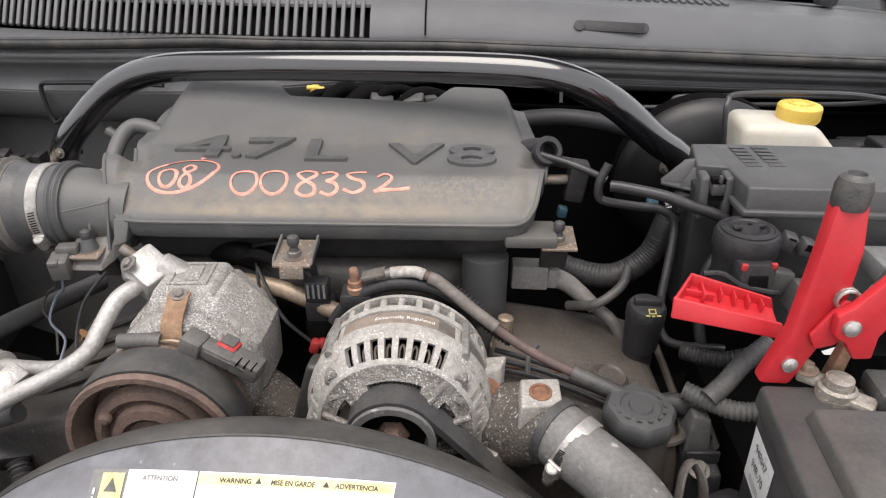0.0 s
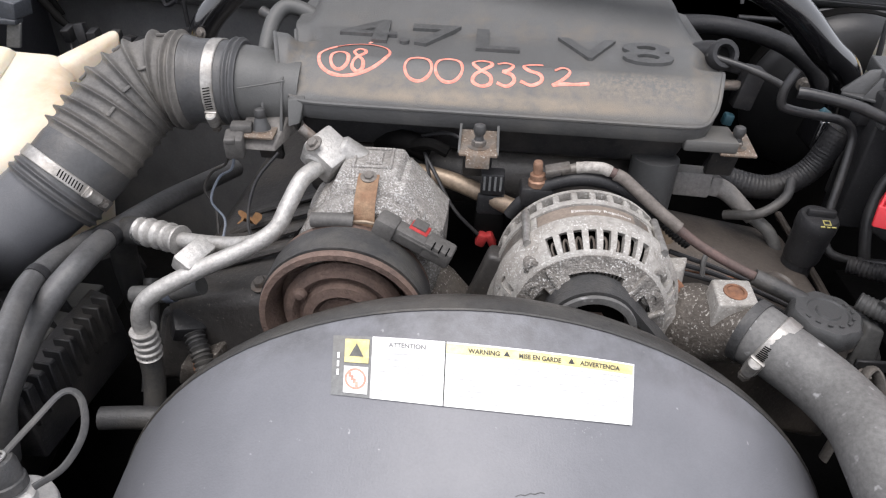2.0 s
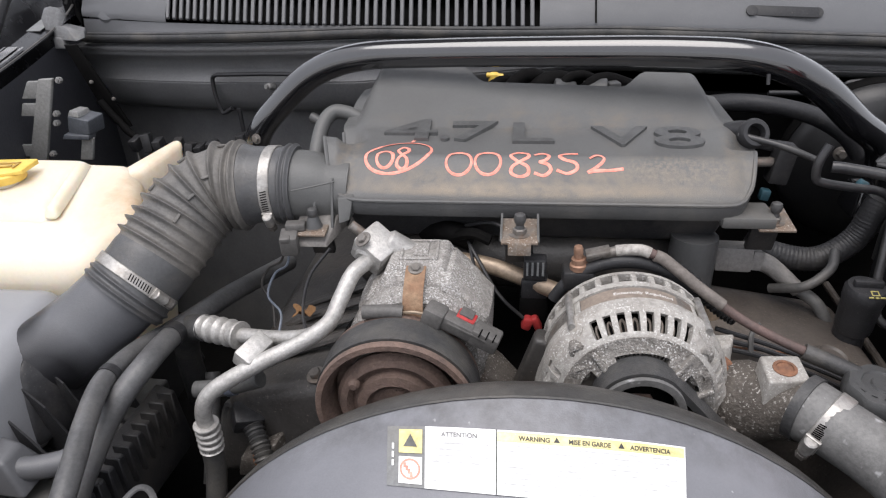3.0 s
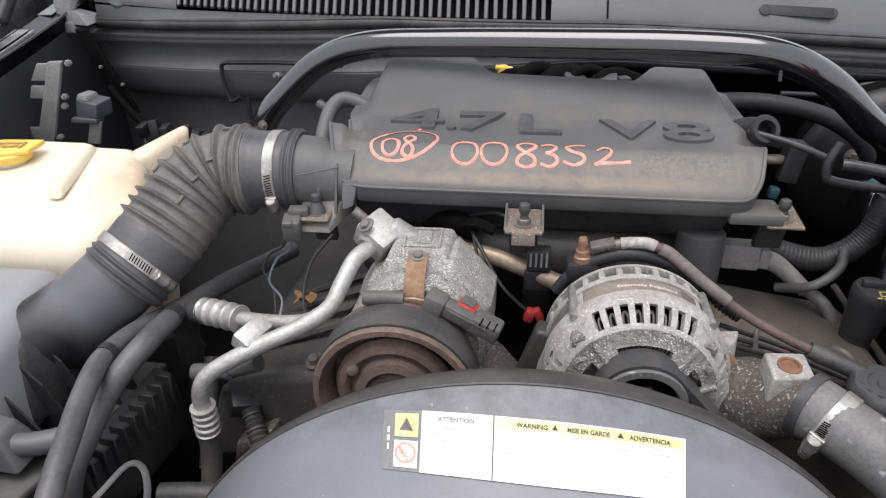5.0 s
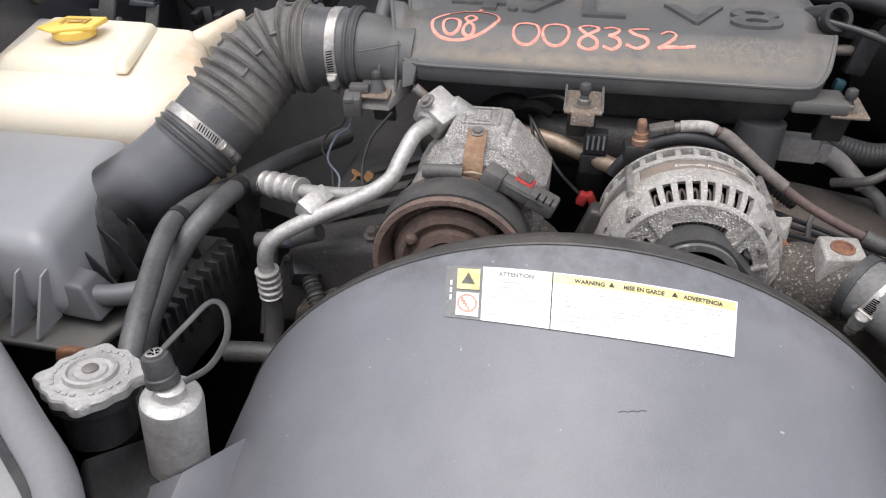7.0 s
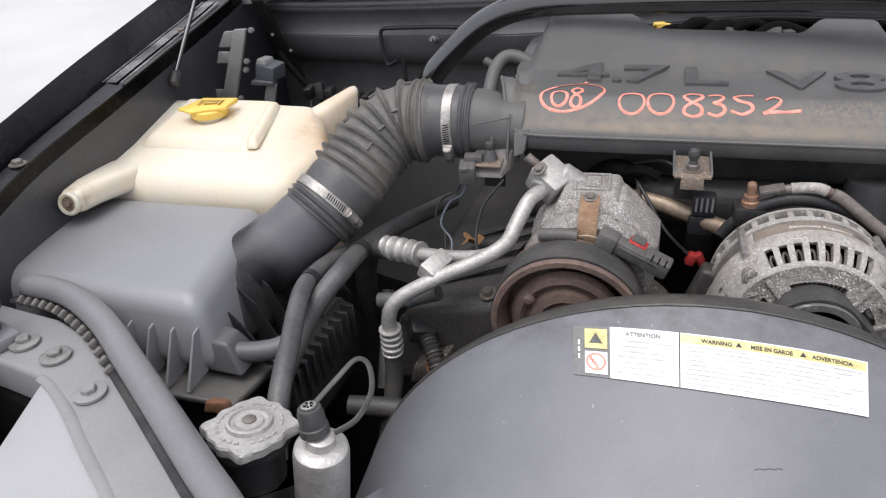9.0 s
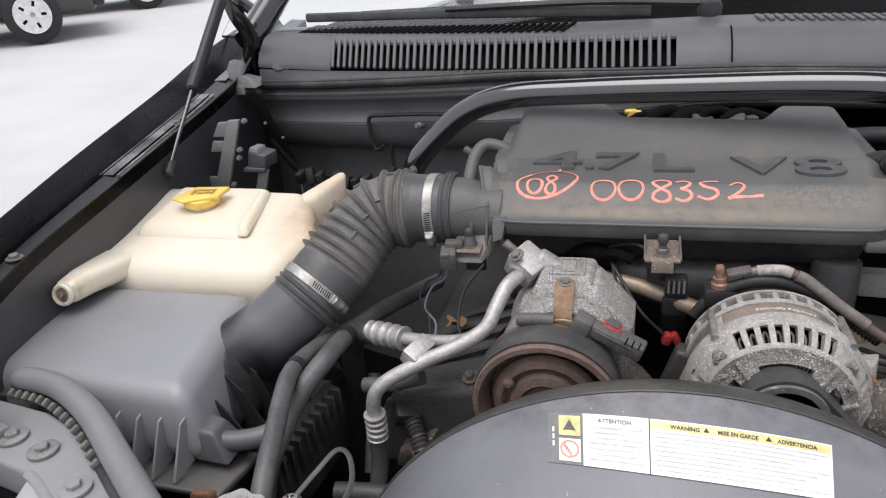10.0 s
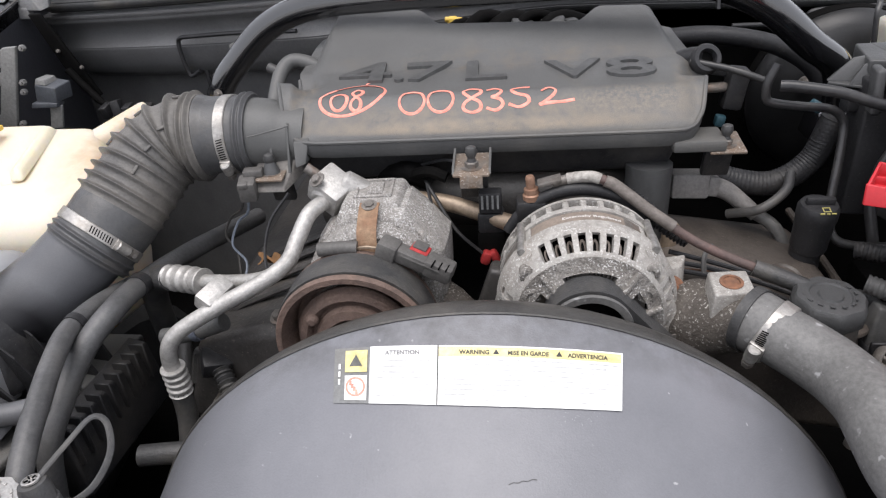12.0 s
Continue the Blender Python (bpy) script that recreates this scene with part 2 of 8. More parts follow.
RUST = mat("rusty_iron", (0.19, 0.13, 0.105), 0.75, 0.1, col2=(0.12, 0.085, 0.072), scale=55, bump=0.7, bscale=450)
ORANGE = mat("orange_rust", (0.25, 0.115, 0.062), 0.85, 0.0, col2=(0.13, 0.068, 0.045), scale=120, bump=0.5, bscale=600)
TAN = mat("tan_metal_pipe", (0.33, 0.26, 0.19), 0.45, 0.4, col2=(0.2, 0.15, 0.11), scale=50)
GLOSS = mat("gloss_black_paint", (0.01, 0.01, 0.011), 0.22, scale=30, bump=0.03, coat=0.7)
BARPAINT = mat("bar_black_paint", (0.010, 0.010, 0.0115), 0.14, scale=30, bump=0.015, bscale=400, rvar=0.04, spec=0.9, coat=1.0)
BOTTLE = mat("aged_white_plastic", (0.72, 0.67, 0.57), 0.42, col2=(0.7, 0.61, 0.46), scale=5, bump=0.08, bscale=250, sss=0.35, grain=0.03, patches=(((-0.575, 0.72, 1.12), (0.07, 0.14, 0.07), (0.5, 0.34, 0.2), 14, 0.32, 0.75), ((-0.81, 0.475, 1.11), (0.03, 0.04, 0.03), (0.42, 0.35, 0.25), 50, 0.4, 0.7)))
DRIER = mat("dull_aluminium", (0.5, 0.49, 0.475), 0.42, 0.45, col2=(0.34, 0.33, 0.315), scale=38, bump=0.35, bscale=300, dust=(0.3, 0.27, 0.235), dmix=(0.56, 0.8), grain=0.15)
RESERVOIR = mat("milky_plastic", (0.56, 0.535, 0.47), 0.45, col2=(0.47, 0.45, 0.39), scale=15, bump=0.05, sss=0.25, grain=0.06)
YELLOW = mat("yellow_plastic", (0.84, 0.6, 0.13), 0.42, col2=(0.76, 0.5, 0.09), scale=60, bump=0.1, grain=0.05)
RED = mat("red_plastic", (0.56, 0.026, 0.036), 0.4, col2=(0.47, 0.023, 0.03), scale=40, bump=0.1, bscale=500, grain=0.06)
RAIL = mat("dusty_grey_steel", (0.25, 0.252, 0.257), 0.45, 0.05, col2=(0.225, 0.226, 0.23), scale=12, bump=0.12, bscale=500, dust=(0.29, 0.285, 0.272), dmix=(0.5, 0.85), grain=0.06)
REDCLIP = mat("red_clip", (0.42, 0.04, 0.04), 0.45, scale=60)
CRAYON = mat("coral_paint_marker", (0.85, 0.24, 0.18), 0.6, col2=(0.8, 0.34, 0.27), scale=160)
WHITE = mat("white_label", (0.82, 0.82, 0.81), 0.3, col2=(0.78, 0.78, 0.77), scale=50, bump=0.0, grain=0.03)
LABELYELLOW = mat("yellow_label", (0.82, 0.71, 0.33), 0.25, scale=60, bump=0.0)
INK = mat("label_ink", (0.05, 0.05, 0.05), 0.6, scale=60, bump=0.0)
PALEINK = mat("pale_label_ink", (0.6, 0.6, 0.6), 0.6, scale=60, bump=0.0)
LINEPAINT = mat("dusty_line_paint", (0.045, 0.045, 0.047), 0.4, col2=(0.03, 0.03, 0.032), scale=60, bump=0.1, bscale=500, dust=(0.09, 0.088, 0.084), dmix=(0.55, 0.85))
STRUTSATIN = mat("strut_satin_black", (0.022, 0.022, 0.024), 0.42, scale=40, bump=0.1, bscale=500, dust=(0.06, 0.06, 0.06), dmix=(0.6, 0.9), spec=0.4)
CLIPGREY = mat("clip_grey", (0.17, 0.172, 0.175), 0.5, col2=(0.12, 0.12, 0.12), scale=60, bump=0.3, bscale=400, dust=(0.25, 0.24, 0.22), dmix=(0.55, 0.8))
GREYPLASTIC = mat("grey_plastic", (0.2, 0.205, 0.205), 0.5, scale=25, bump=0.15, bscale=500, dust=(0.2, 0.19, 0.17), dmix=(0.5, 0.8))
COWLPLASTIC = mat("cowl_plastic", (0.118, 0.12, 0.125), 0.4, col2=(0.098, 0.10, 0.105), grain=0.06, gscale=500, scale=12, bump=0.3, bscale=1100)
PALEPANEL = mat("pale_grey_panel", (0.36, 0.364, 0.375), 0.4, col2=(0.335, 0.338, 0.346), scale=6, bump=0.06, bscale=600, grain=0.03)
COPPER = mat("copper_end", (0.4, 0.24, 0.165), 0.5, 0.5, scale=60)
CABLE = mat("dusty_pink_cable", (0.12, 0.078, 0.07), 0.7, col2=(0.085, 0.062, 0.056), scale=50, bump=0.2)
BATTERY = mat("battery_black", (0.058, 0.058, 0.06), 0.42, scale=25, bump=0.15, dust=(0.085, 0.08, 0.073), dmix=(0.45, 0.8))
LEAF = mat("dry_leaf", (0.30, 0.16, 0.07), 0.8, scale=200)
CONCRETE = mat("pale_concrete", (0.5, 0.5, 0.495), 0.85, col2=(0.45, 0.45, 0.445), scale=1.2, bump=0.3, bscale=60)
TYRE = mat("tyre_rubber", (0.025, 0.025, 0.026), 0.8, scale=20)
ALLOY = mat("alloy_rim", (0.75, 0.75, 0.75), 0.35, 0.1, scale=20)
GLASS = bpy.data.materials.new("windscreen_glass")
GLASS.use_nodes = True
gb = GLASS.node_tree.nodes["Principled BSDF"]
gb.inputs["Base Color"].default_value, gb.inputs["Roughness"].default_value = (0.94, 0.97, 0.96, 1), 0.0
gb.inputs["Transmission Weight"].default_value, gb.inputs["IOR"].default_value = 1.0, 1.45

# ---- helpers for shapes ----
origin = {}


def thing(name, base, label, category, group="", kind=""):
    """An Empty at the base of a thing, which parents its parts."""
    ob = new(name)
    ob.empty_display_size = 0.02
    ob.location = base
    origin[ob] = Vector(base)
    return tagged(ob, label, category, group, kind)


def to_mesh(bm, name, material, sharp=38):
    bmesh.ops.recalc_face_normals(bm, faces=bm.faces[:])
    me = bpy.data.meshes.new(name)
    bm.to_mesh(me)
    bm.free()
    me.materials.append(material)
    me.shade_smooth()
    me.set_sharp_from_angle(angle=radians(sharp))
    return me


def part(name, bm, material, parent, label="", sharp=38):
    """One mesh, given in world places, as a part of its thing or part."""
    o = origin[parent]
    bmesh.ops.translate(bm, vec=-o, verts=bm.verts[:])
    ob = new(name, to_mesh(bm, name, material, sharp))
    ob.parent = parent
    origin[ob] = o
    return tagged(ob, label)


def solid(name, bm, material, label, category, kind="", base=None, sharp=38, group=""):
    """A thing of one mesh."""
    if base is None:
        base = sum((v.co for v in bm.verts), Vector()) / max(1, len(bm.verts))
    base = Vector(base)
    bmesh.ops.translate(bm, vec=-base, verts=bm.verts[:])
    ob = new(name, to_mesh(bm, name, material, sharp))
    ob.location = base
    origin[ob] = base
    return tagged(ob, label, category, group, kind)


def join(*bms):
    out = bmesh.new()
    for b in bms:
        me = bpy.data.meshes.new("tmp")
        b.to_mesh(me)
        b.free()
        out.from_mesh(me)
        bpy.data.meshes.remove(me)
    return out


def turned(rx=0, ry=0, rz=0):
    return Euler((radians(rx), radians(ry), radians(rz))).to_matrix()


def bevelled(bm, w, seg=2, angle=30):
    if w > 0:
        es = [e for e in bm.edges if len(e.link_faces) == 2 and e.calc_face_angle(0) > radians(angle)]
        bmesh.ops.bevel(bm, geom=es, offset=w, segments=seg, profile=0.5, affect="EDGES", clamp_overlap=True)
    return bm


def box(c, s, rot=None, bev=0.002, seg=2, taper=1.0):
    """A box at c of size s; taper scales its top."""
    bm = bmesh.new()
    bmesh.ops.create_cube(bm, size=1)
    for v in bm.verts:
        k = taper if v.co.z > 0 else 1.0
        v.co = Vector((v.co.x * s[0] * k, v.co.y * s[1] * k, v.co.z * s[2]))
    bevelled(bm, bev, seg)
    if rot is not None:
        bmesh.ops.transform(bm, matrix=rot.to_4x4(), verts=bm.verts[:])
    bmesh.ops.translate(bm, vec=Vector(c), verts=bm.verts[:])
    return bm


def hull(low, high, bev=0.004, seg=3):
    """A solid between two polygons of as many corners."""
    bm = bmesh.new()
    a = [bm.verts.new(p) for p in low]
    b = [bm.verts.new(p) for p in high]
    bm.faces.new(a[::-1])
    bm.faces.new(b)
    for i in range(len(a)):
        j = (i + 1) % len(a)
        bm.faces.new((a[i], a[j], b[j], b[i]))
    bmesh.ops.recalc_face_normals(bm, faces=bm.faces[:])
    return bevelled(bm, bev, seg, 20)


def smooth_path(pts, n=8):
    p = [Vector(q) for q in pts]
    p = [p[0] * 2 - p[1]] + p + [p[-1] * 2 - p[-2]]
    out = []
    for i in range(1, len(p) - 2):
        for k in range(n):
            t = k / n
            a, b, c, d = p[i - 1], p[i], p[i + 1], p[i + 2]
            out.append(0.5 * (2 * b + (c - a) * t + (2 * a - 5 * b + 4 * c - d) * t * t + (3 * b - a - 3 * c + d) * t ** 3))
    out.append(p[-2])
    return out


def tube(pts, r, seg=14, n=8, shape=None, flat=1.0, smooth=True, up=(0, 0, 1)):
    """A pipe along a smooth path; shape(s, length) scales the radius along it; flat squeezes it."""
    path = smooth_path(pts, n) if smooth else [Vector(q) for q in pts]
    at, total = [0.0], 0.0
    for a, b in zip(path, path[1:]):
        total += (b - a).length
        at.append(total)
    bm = bmesh.new()
    rings, nrm = [], None
    for i, p in enumerate(path):
        d = (path[min(i + 1, len(path) - 1)] - path[max(i - 1, 0)]).normalized()
        if nrm is None:
            u = Vector(up)
            if abs(u.dot(d)) > 0.9:
                u = Vector((1, 0, 0))
            nrm = (u - d * u.dot(d)).normalized()
        else:
            nrm = (nrm - d * nrm.dot(d)).normalized()
        bi = d.cross(nrm)
        k = r * (shape(at[i], total) if shape else 1.0)
        rings.append([bm.verts.new(p + nrm * (math.cos(a) * k * flat) + bi * (math.sin(a) * k)) for a in (2 * math.pi * j / seg for j in range(seg))])
    for a, b in zip(rings, rings[1:]):
        for j in range(seg):
            bm.faces.new((a[j], a[(j + 1) % seg], b[(j + 1) % seg], b[j]))
    bm.faces.new(rings[0][::-1])
    bm.faces.new(rings[-1])
    return bm


def lathe(at, axis, profile, seg=36, closed=False, lobes=None):
    """A turned form: profile of (radius, way along the axis); lobes(angle, radius) reshapes the radius."""
    bm = bmesh.new()
    rot = Vector((0, 0, 1)).rotation_difference(Vector(axis).normalized()).to_matrix()
    rings = []
    for r, h in profile:
        ring = []
        for j in range(seg):
            a = 2 * math.pi * j / seg
            k = lobes(a, r) if lobes else r
            ring.append(bm.verts.new(Vector(at) + rot @ Vector((math.cos(a) * k, math.sin(a) * k, h))))
        rings.append(ring)
    pairs = list(zip(rings, rings[1:])) + ([(rings[-1], rings[0])] if closed else [])
    for a, b in pairs:
        for j in range(seg):
            bm.faces.new((a[j], a[(j + 1) % seg], b[(j + 1) % seg], b[j]))
    if not closed:
        for ring, flip in ((rings[0], True), (rings[-1], False)):
            bm.faces.new(ring[::-1] if flip else ring)
    bmesh.ops.remove_doubles(bm, verts=bm.verts[:], dist=1e-6)
    return bm


def rod(a, b, r, seg=16, bev=0.0):
    a, b = Vector(a), Vector(b)
    h = (b - a).length
    e = min(bev, r * 0.4)
    prof = [(r - e, 0), (r, e), (r, h - e), (r - e, h)] if e else [(r, 0), (r, h)]
    return lathe(a, b - a, prof, seg)


def sheet(rows, thick=0.0):
    """A grid of places, thickened straight down by thick."""
    bm = bmesh.new()
    g = [[bm.verts.new(p) for p in r] for r in rows]
    for a, b in zip(g, g[1:]):
        for j in range(len(a) - 1):
            bm.faces.new((a[j], a[j + 1], b[j + 1], b[j]))
    if thick:
        bmesh.ops.recalc_face_normals(bm, faces=bm.faces[:])
        ext = bmesh.ops.extrude_face_region(bm, geom=bm.faces[:])
        bmesh.ops.translate(bm, vec=(0, 0, -thick), verts=[v for v in ext["geom"] if isinstance(v, bmesh.types.BMVert)])
    return bm


def hexbolt(at, axis, r=0.006, h=0.005, washer=True):
    prof = [(r * 1.6, 0), (r * 1.6, 0.0015)] if washer else [(r, 0)]
    bms = [lathe(at, axis, prof + [(r * 1.5 if washer else r, 0.0016)], 20)] if washer else []
    bms.append(lathe(at, axis, [(r, 0), (r, h * 0.85), (r * 0.85, h)], 6))
    return join(*bms)


def letters(text, size, place, depth=0.0003, squeeze=1.0, slant=0.0, bold=0.0):
    """Raised writing; place(u, v, w) takes flat places to the world."""
    cu = bpy.data.curves.new("writing", "FONT")
    cu.body, cu.size, cu.extrude, cu.shear, cu.offset = text, size, depth, slant, bold
    cu.align_x, cu.resolution_u = "CENTER", 3
    ob = new("writing", cu)
    me = bpy.data.meshes.new_from_object(ob)
    bpy.data.objects.remove(ob)
    bm = bmesh.new()
    bm.from_mesh(me)
    bpy.data.meshes.remove(me)
    for v in bm.verts:
        v.co = place(v.co.x * squeeze, v.co.y, v.co.z)
    return bm


def ring(at, axis, r, wide, thick=0.0012, seg=40):
    return lathe(at, axis, [(r, -wide / 2), (r + thick, -wide / 2), (r + thick, wide / 2), (r, wide / 2)], seg, closed=True)


def moved(bm, v):
    bmesh.ops.translate(bm, vec=Vector(v), verts=bm.verts[:])
    return bm

# ---- ground, bay and bodywork ----
bm = bmesh.new()
bmesh.ops.create_grid(bm, x_segments=2, y_segments=2, size=400)
SLOPE = 0.061
for v in bm.verts:
    v.co.z = SLOPE * (v.co.y - v.co.x) * 0.7071
solid("ground", bm, CONCRETE, "pale worn concrete yard under the car", "ground", "structure", base=(0, 0, 0))


def cowl_y(x):
    """The plan line of the scuttle's front edge, which bows towards its ends."""
    return 0.95 + 0.26 * (x + 0.05) ** 2


XS = [-1.12 + 0.05 * i for i in range(41)]

INNERWING = mat("inner_wing_paint", (0.042, 0.043, 0.05), 0.4, col2=(0.05, 0.051, 0.058), scale=12, bump=0.15, bscale=300, dust=(0.06, 0.06, 0.064), dmix=(0.58, 0.88))
tub = thing("engine_bay", (0, 0.55, 0.62), "black engine bay tub with firewall and inner wings", "engine bay", kind="structure")
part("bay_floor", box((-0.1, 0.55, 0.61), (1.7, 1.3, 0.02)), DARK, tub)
FIREPAINT = mat("firewall_grey_paint", (0.15, 0.15, 0.152), 0.6, col2=(0.10, 0.10, 0.102), scale=9, bump=0.2, bscale=300, dust=(0.19, 0.18, 0.165), dmix=(0.55, 0.85), grain=0.12)
def fall(x):
    """How far the whole scuttle drops towards the battery's side."""
    x = max(0.0, x)
    return 0.045 * x + 0.05 * x * x


XF = [x for x in XS if x < -0.03]
# grey paint up to the split, near-black from there to the battery side
for xs, m, label in ((XF, FIREPAINT, "sooty grey painted firewall"), ([XF[-1]] + [x for x in XS if x > -0.03], DARK, "near-black battery side of the firewall")):
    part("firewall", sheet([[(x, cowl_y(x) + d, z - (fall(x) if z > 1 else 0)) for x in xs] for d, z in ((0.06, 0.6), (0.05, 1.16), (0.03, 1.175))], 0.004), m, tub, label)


def seal_z(x):
    """The height of the hood seal, which falls away towards both ends."""
    return 1.262 - 0.061 * max(0.0, -x - 0.34) - fall(x)


def panel_row(d, drop, inset):
    """One row of the moulded panel under the seal; it hangs lower on the filter box's side."""
    row = []
    for x in [-0.905] + [q for q in XS if q > -0.88]:
        k = min(1.0, max(0.0, (-x - 0.05) / 0.3))
        low = drop if drop < 0.033 else 0.032 + (drop - 0.032) * (0.28 + 0.72 * k)
        row.append((max(x, -0.905 + inset), cowl_y(x) + d, seal_z(x) - low))
    return row

part("firewall_panel", sheet([panel_row(*q) for q in ((0.05, 0.128, 0.05), (0.024, 0.124, 0.047), (0.012, 0.114, 0.042), (0.004, 0.10, 0.035), (-0.003, 0.082, 0.026), (-0.005, 0.072, 0.022), (0.001, 0.064, 0.018), (0.003, 0.052, 0.012), (0.001, 0.040, 0.006), (-0.004, 0.032, 0.0), (-0.012, 0.0275, 0.0), (-0.0145, 0.024, 0.0), (-0.0145, 0.017, 0.0), (-0.010, 0.014, 0.0), (0.02, 0.013, 0.0))], 0.003), FIREWALL, tub, "grey-black moulded plastic panel under the seal")


STREAK = mat("pale_scuff", (0.012, 0.012, 0.014), 0.4, scale=30, bump=0.1, speck=(0.5, 0.5, 0.51), sscale=700, sat=(0.38, 0.72), cluster=16)


def wing(side, inner, outer, name):
    """A front wing's top: a flange with a gutter inside, then the painted edge that turns down outside."""
    t = thing(name, (inner[0][0], inner[0][1], 0.6), "glossy black painted front wing with a dusty inner flange", "car wing", kind="structure")
    n = 24
    def at(line, k):
        p = smooth_path([(x, y, 0) for x, y in line], 10)
        return p[round(k * (len(p) - 1))]
    rows = [[], [], [], []]
    top = []
    for i in range(n + 1):
        a, b = at(inner, i / n), at(outer, i / n)
        up = 0.14 * (a.y - 0.36)
        rows[0].append((a.x, a.y, 1.125 + up))
        rows[1].append((a.x, a.y, 1.15 + up))
        m = a.lerp(b, 0.42)
        rows[2].append((m.x, m.y, 1.153 + up))
        rows[3].append((m.x, m.y, 1.12 + up))
        top.append([(*a.lerp(b, k).to_2d(), z + (up if z > 1 else 0)) for k, z in ((0.42, 1.118), (0.5, 1.12), (0.58, 1.126), (0.75, 1.148), (0.92, 1.175), (1.0, 1.183), (1.03, 1.180), (1.06, 1.155), (1.08, 0.6))])
    part("flange", sheet(rows, 0.002), WINGPAINT, t, "dusty black flange with a pale worn edge")
    part("inner_wall", sheet([[(p[0], p[1], p[2] + 0.005) for p in rows[0]], [(p[0] - side * 0.004, p[1], 0.6) for p in rows[0]]], 0.0), INNERWING, t, "black inner wing wall")
    part("paint", sheet(top, 0.002), WINGPAINT, t, "glossy black paint")
    for k in (0.3, 0.62, 0.93):
        a, b = at(inner, k), at(outer, k)
        p = a.lerp(b, 0.2)
        part("bolt", hexbolt((p.x, p.y, 1.151 + 0.14 * (p.y - 0.36)), (0, 0, 1), 0.006, 0.006), DULLSTEEL, t)
    line = [(*at(inner, i / n).lerp(at(outer, i / n), 0.33).to_2d(), 1.1545 + 0.14 * (at(inner, i / n).y - 0.36)) for i in range(n + 1)]
    worn = [p for p in line if 0.62 < p[1] < 1.03]
    for dx, w in ((0.0, 0.0085), (0.0165, 0.0022), (-0.0135, 0.0016)):
        part("worn_strip", sheet([[(p[0] + dx + q * w, p[1], p[2] - 0.0005) for p in worn] for q in (-1, 1)], 0.0006), STREAK, t, "pale scuffed streak")
    tab = [p for p in line if 1.04 < p[1] < 1.13]
    part("edge_tab", sheet([[(p[0] + q, p[1], p[2] - 0.0002) for p in tab] for q in (-0.012, 0.012)], 0.001), GREYPLASTIC, t, "pale grey tab on the flange")
    return t


wing(-1, [(-0.75, 0.18), (-0.80, 0.35), (-0.83, 0.472), (-0.845, 0.655), (-0.871, 0.932), (-0.906, 1.187), (-0.94, 1.5)], [(-0.825, 0.20), (-0.862, 0.38), (-0.881, 0.49), (-0.912, 0.66), (-0.95, 0.92), (-0.995, 1.16), (-1.03, 1.5)], "front_wing")
wing(1, [(0.66, 0.25), (0.69, 0.45), (0.72, 0.65), (0.77, 0.92), (0.85, 1.3)], [(0.75, 0.25), (0.79, 0.45), (0.82, 0.65), (0.88, 0.92), (0.97, 1.3)], "front_wing")

# scuttle with its air slots, the seal, the windscreen and the wipers
scuttle = thing("scuttle", (-0.05, 1.0, 1.25), "grey-black plastic scuttle panel with ventilation slots", "cowl panel")
XC = [-0.875] + [x for x in XS if x > -0.86]
XL = [x for x in XC if x < -0.69] + [-0.69]
XM = [-0.69 + (0.59 / 20) * i for i in range(21)]
XR = [-0.10] + [x for x in XS if x > -0.09]


def strip(xs, prof, thick=0.004):
    return sheet([[(x, cowl_y(x) + d, z - fall(x)) for x in xs] for d, z in prof], thick)


part("lower_lip", sheet([[(x, cowl_y(x) + d, z - fall(x) - k * (1.262 - fall(x) - seal_z(x))) for x in XC] for d, z, k in ((0.0, 1.255, 1.0), (-0.006, 1.262, 1.0), (-0.001, 1.266, 1.0), (0.003, 1.267, 0.3))], 0.004), COWLPLASTIC, scuttle)
part("end_panel", strip(XL, ((0.002, 1.265), (0.004, 1.272), (0.02, 1.292), (0.04, 1.309), (0.05, 1.313))), COWLPLASTIC, scuttle)
part("front_panel", strip(XR, ((0.002, 1.265), (0.004, 1.272), (0.02, 1.294), (0.04, 1.309), (0.05, 1.313))), COWLPLASTIC, scuttle)
# near-black sheet stands in for the shade behind the slats
part("slot_backing", strip(XM, ((0.014, 1.266), (0.06, 1.296)), 0.003), DARK, scuttle, "near-black sheet painting the shade behind the slots")
part("slot_rail", strip(XM, ((0.036, 1.305), (0.042, 1.311), (0.05, 1.313))), COWLPLASTIC, scuttle)
part("shelf", strip(XC, ((0.05, 1.313), (0.075, 1.316), (0.14, 1.319), (0.16, 1.312))), COWLPLASTIC, scuttle)
part("end_boss", lathe((-0.812, cowl_y(-0.812) + 0.029, 1.279), (-0.2, -0.7, 0.7), [(0.036, 0), (0.034, 0.006), (0.024, 0.0105), (0.01, 0.0125), (0.002, 0.013)], 28), COWLPLASTIC, scuttle)
# raised black pad paints the shade of a shallow recess
part("recess", join(box((0.228, cowl_y(0.228) + 0.0143, 1.290 - fall(0.228)), (0.09, 0.015, 0.002), turned(54, 3.2, 3), 0.001), *[lathe((0.228 + q, cowl_y(0.228 + q) + 0.0143, 1.290 - fall(0.228 + q)), (0, -0.81, 0.59), [(0.0075, -0.001), (0.0075, 0.0008), (0.006, 0.001)], 16) for q in (-0.045, 0.045)]), BLACK, scuttle)
part("seam", sheet([[(-0.0262 + q, cowl_y(-0.025) + d, z) for d, z in ((0.0005, 1.2722), (0.0035, 1.2755), (0.0185, 1.2955), (0.0385, 1.3105), (0.05, 1.3148))] for q in (0.0, 0.0024)], 0.001), DARK, scuttle)

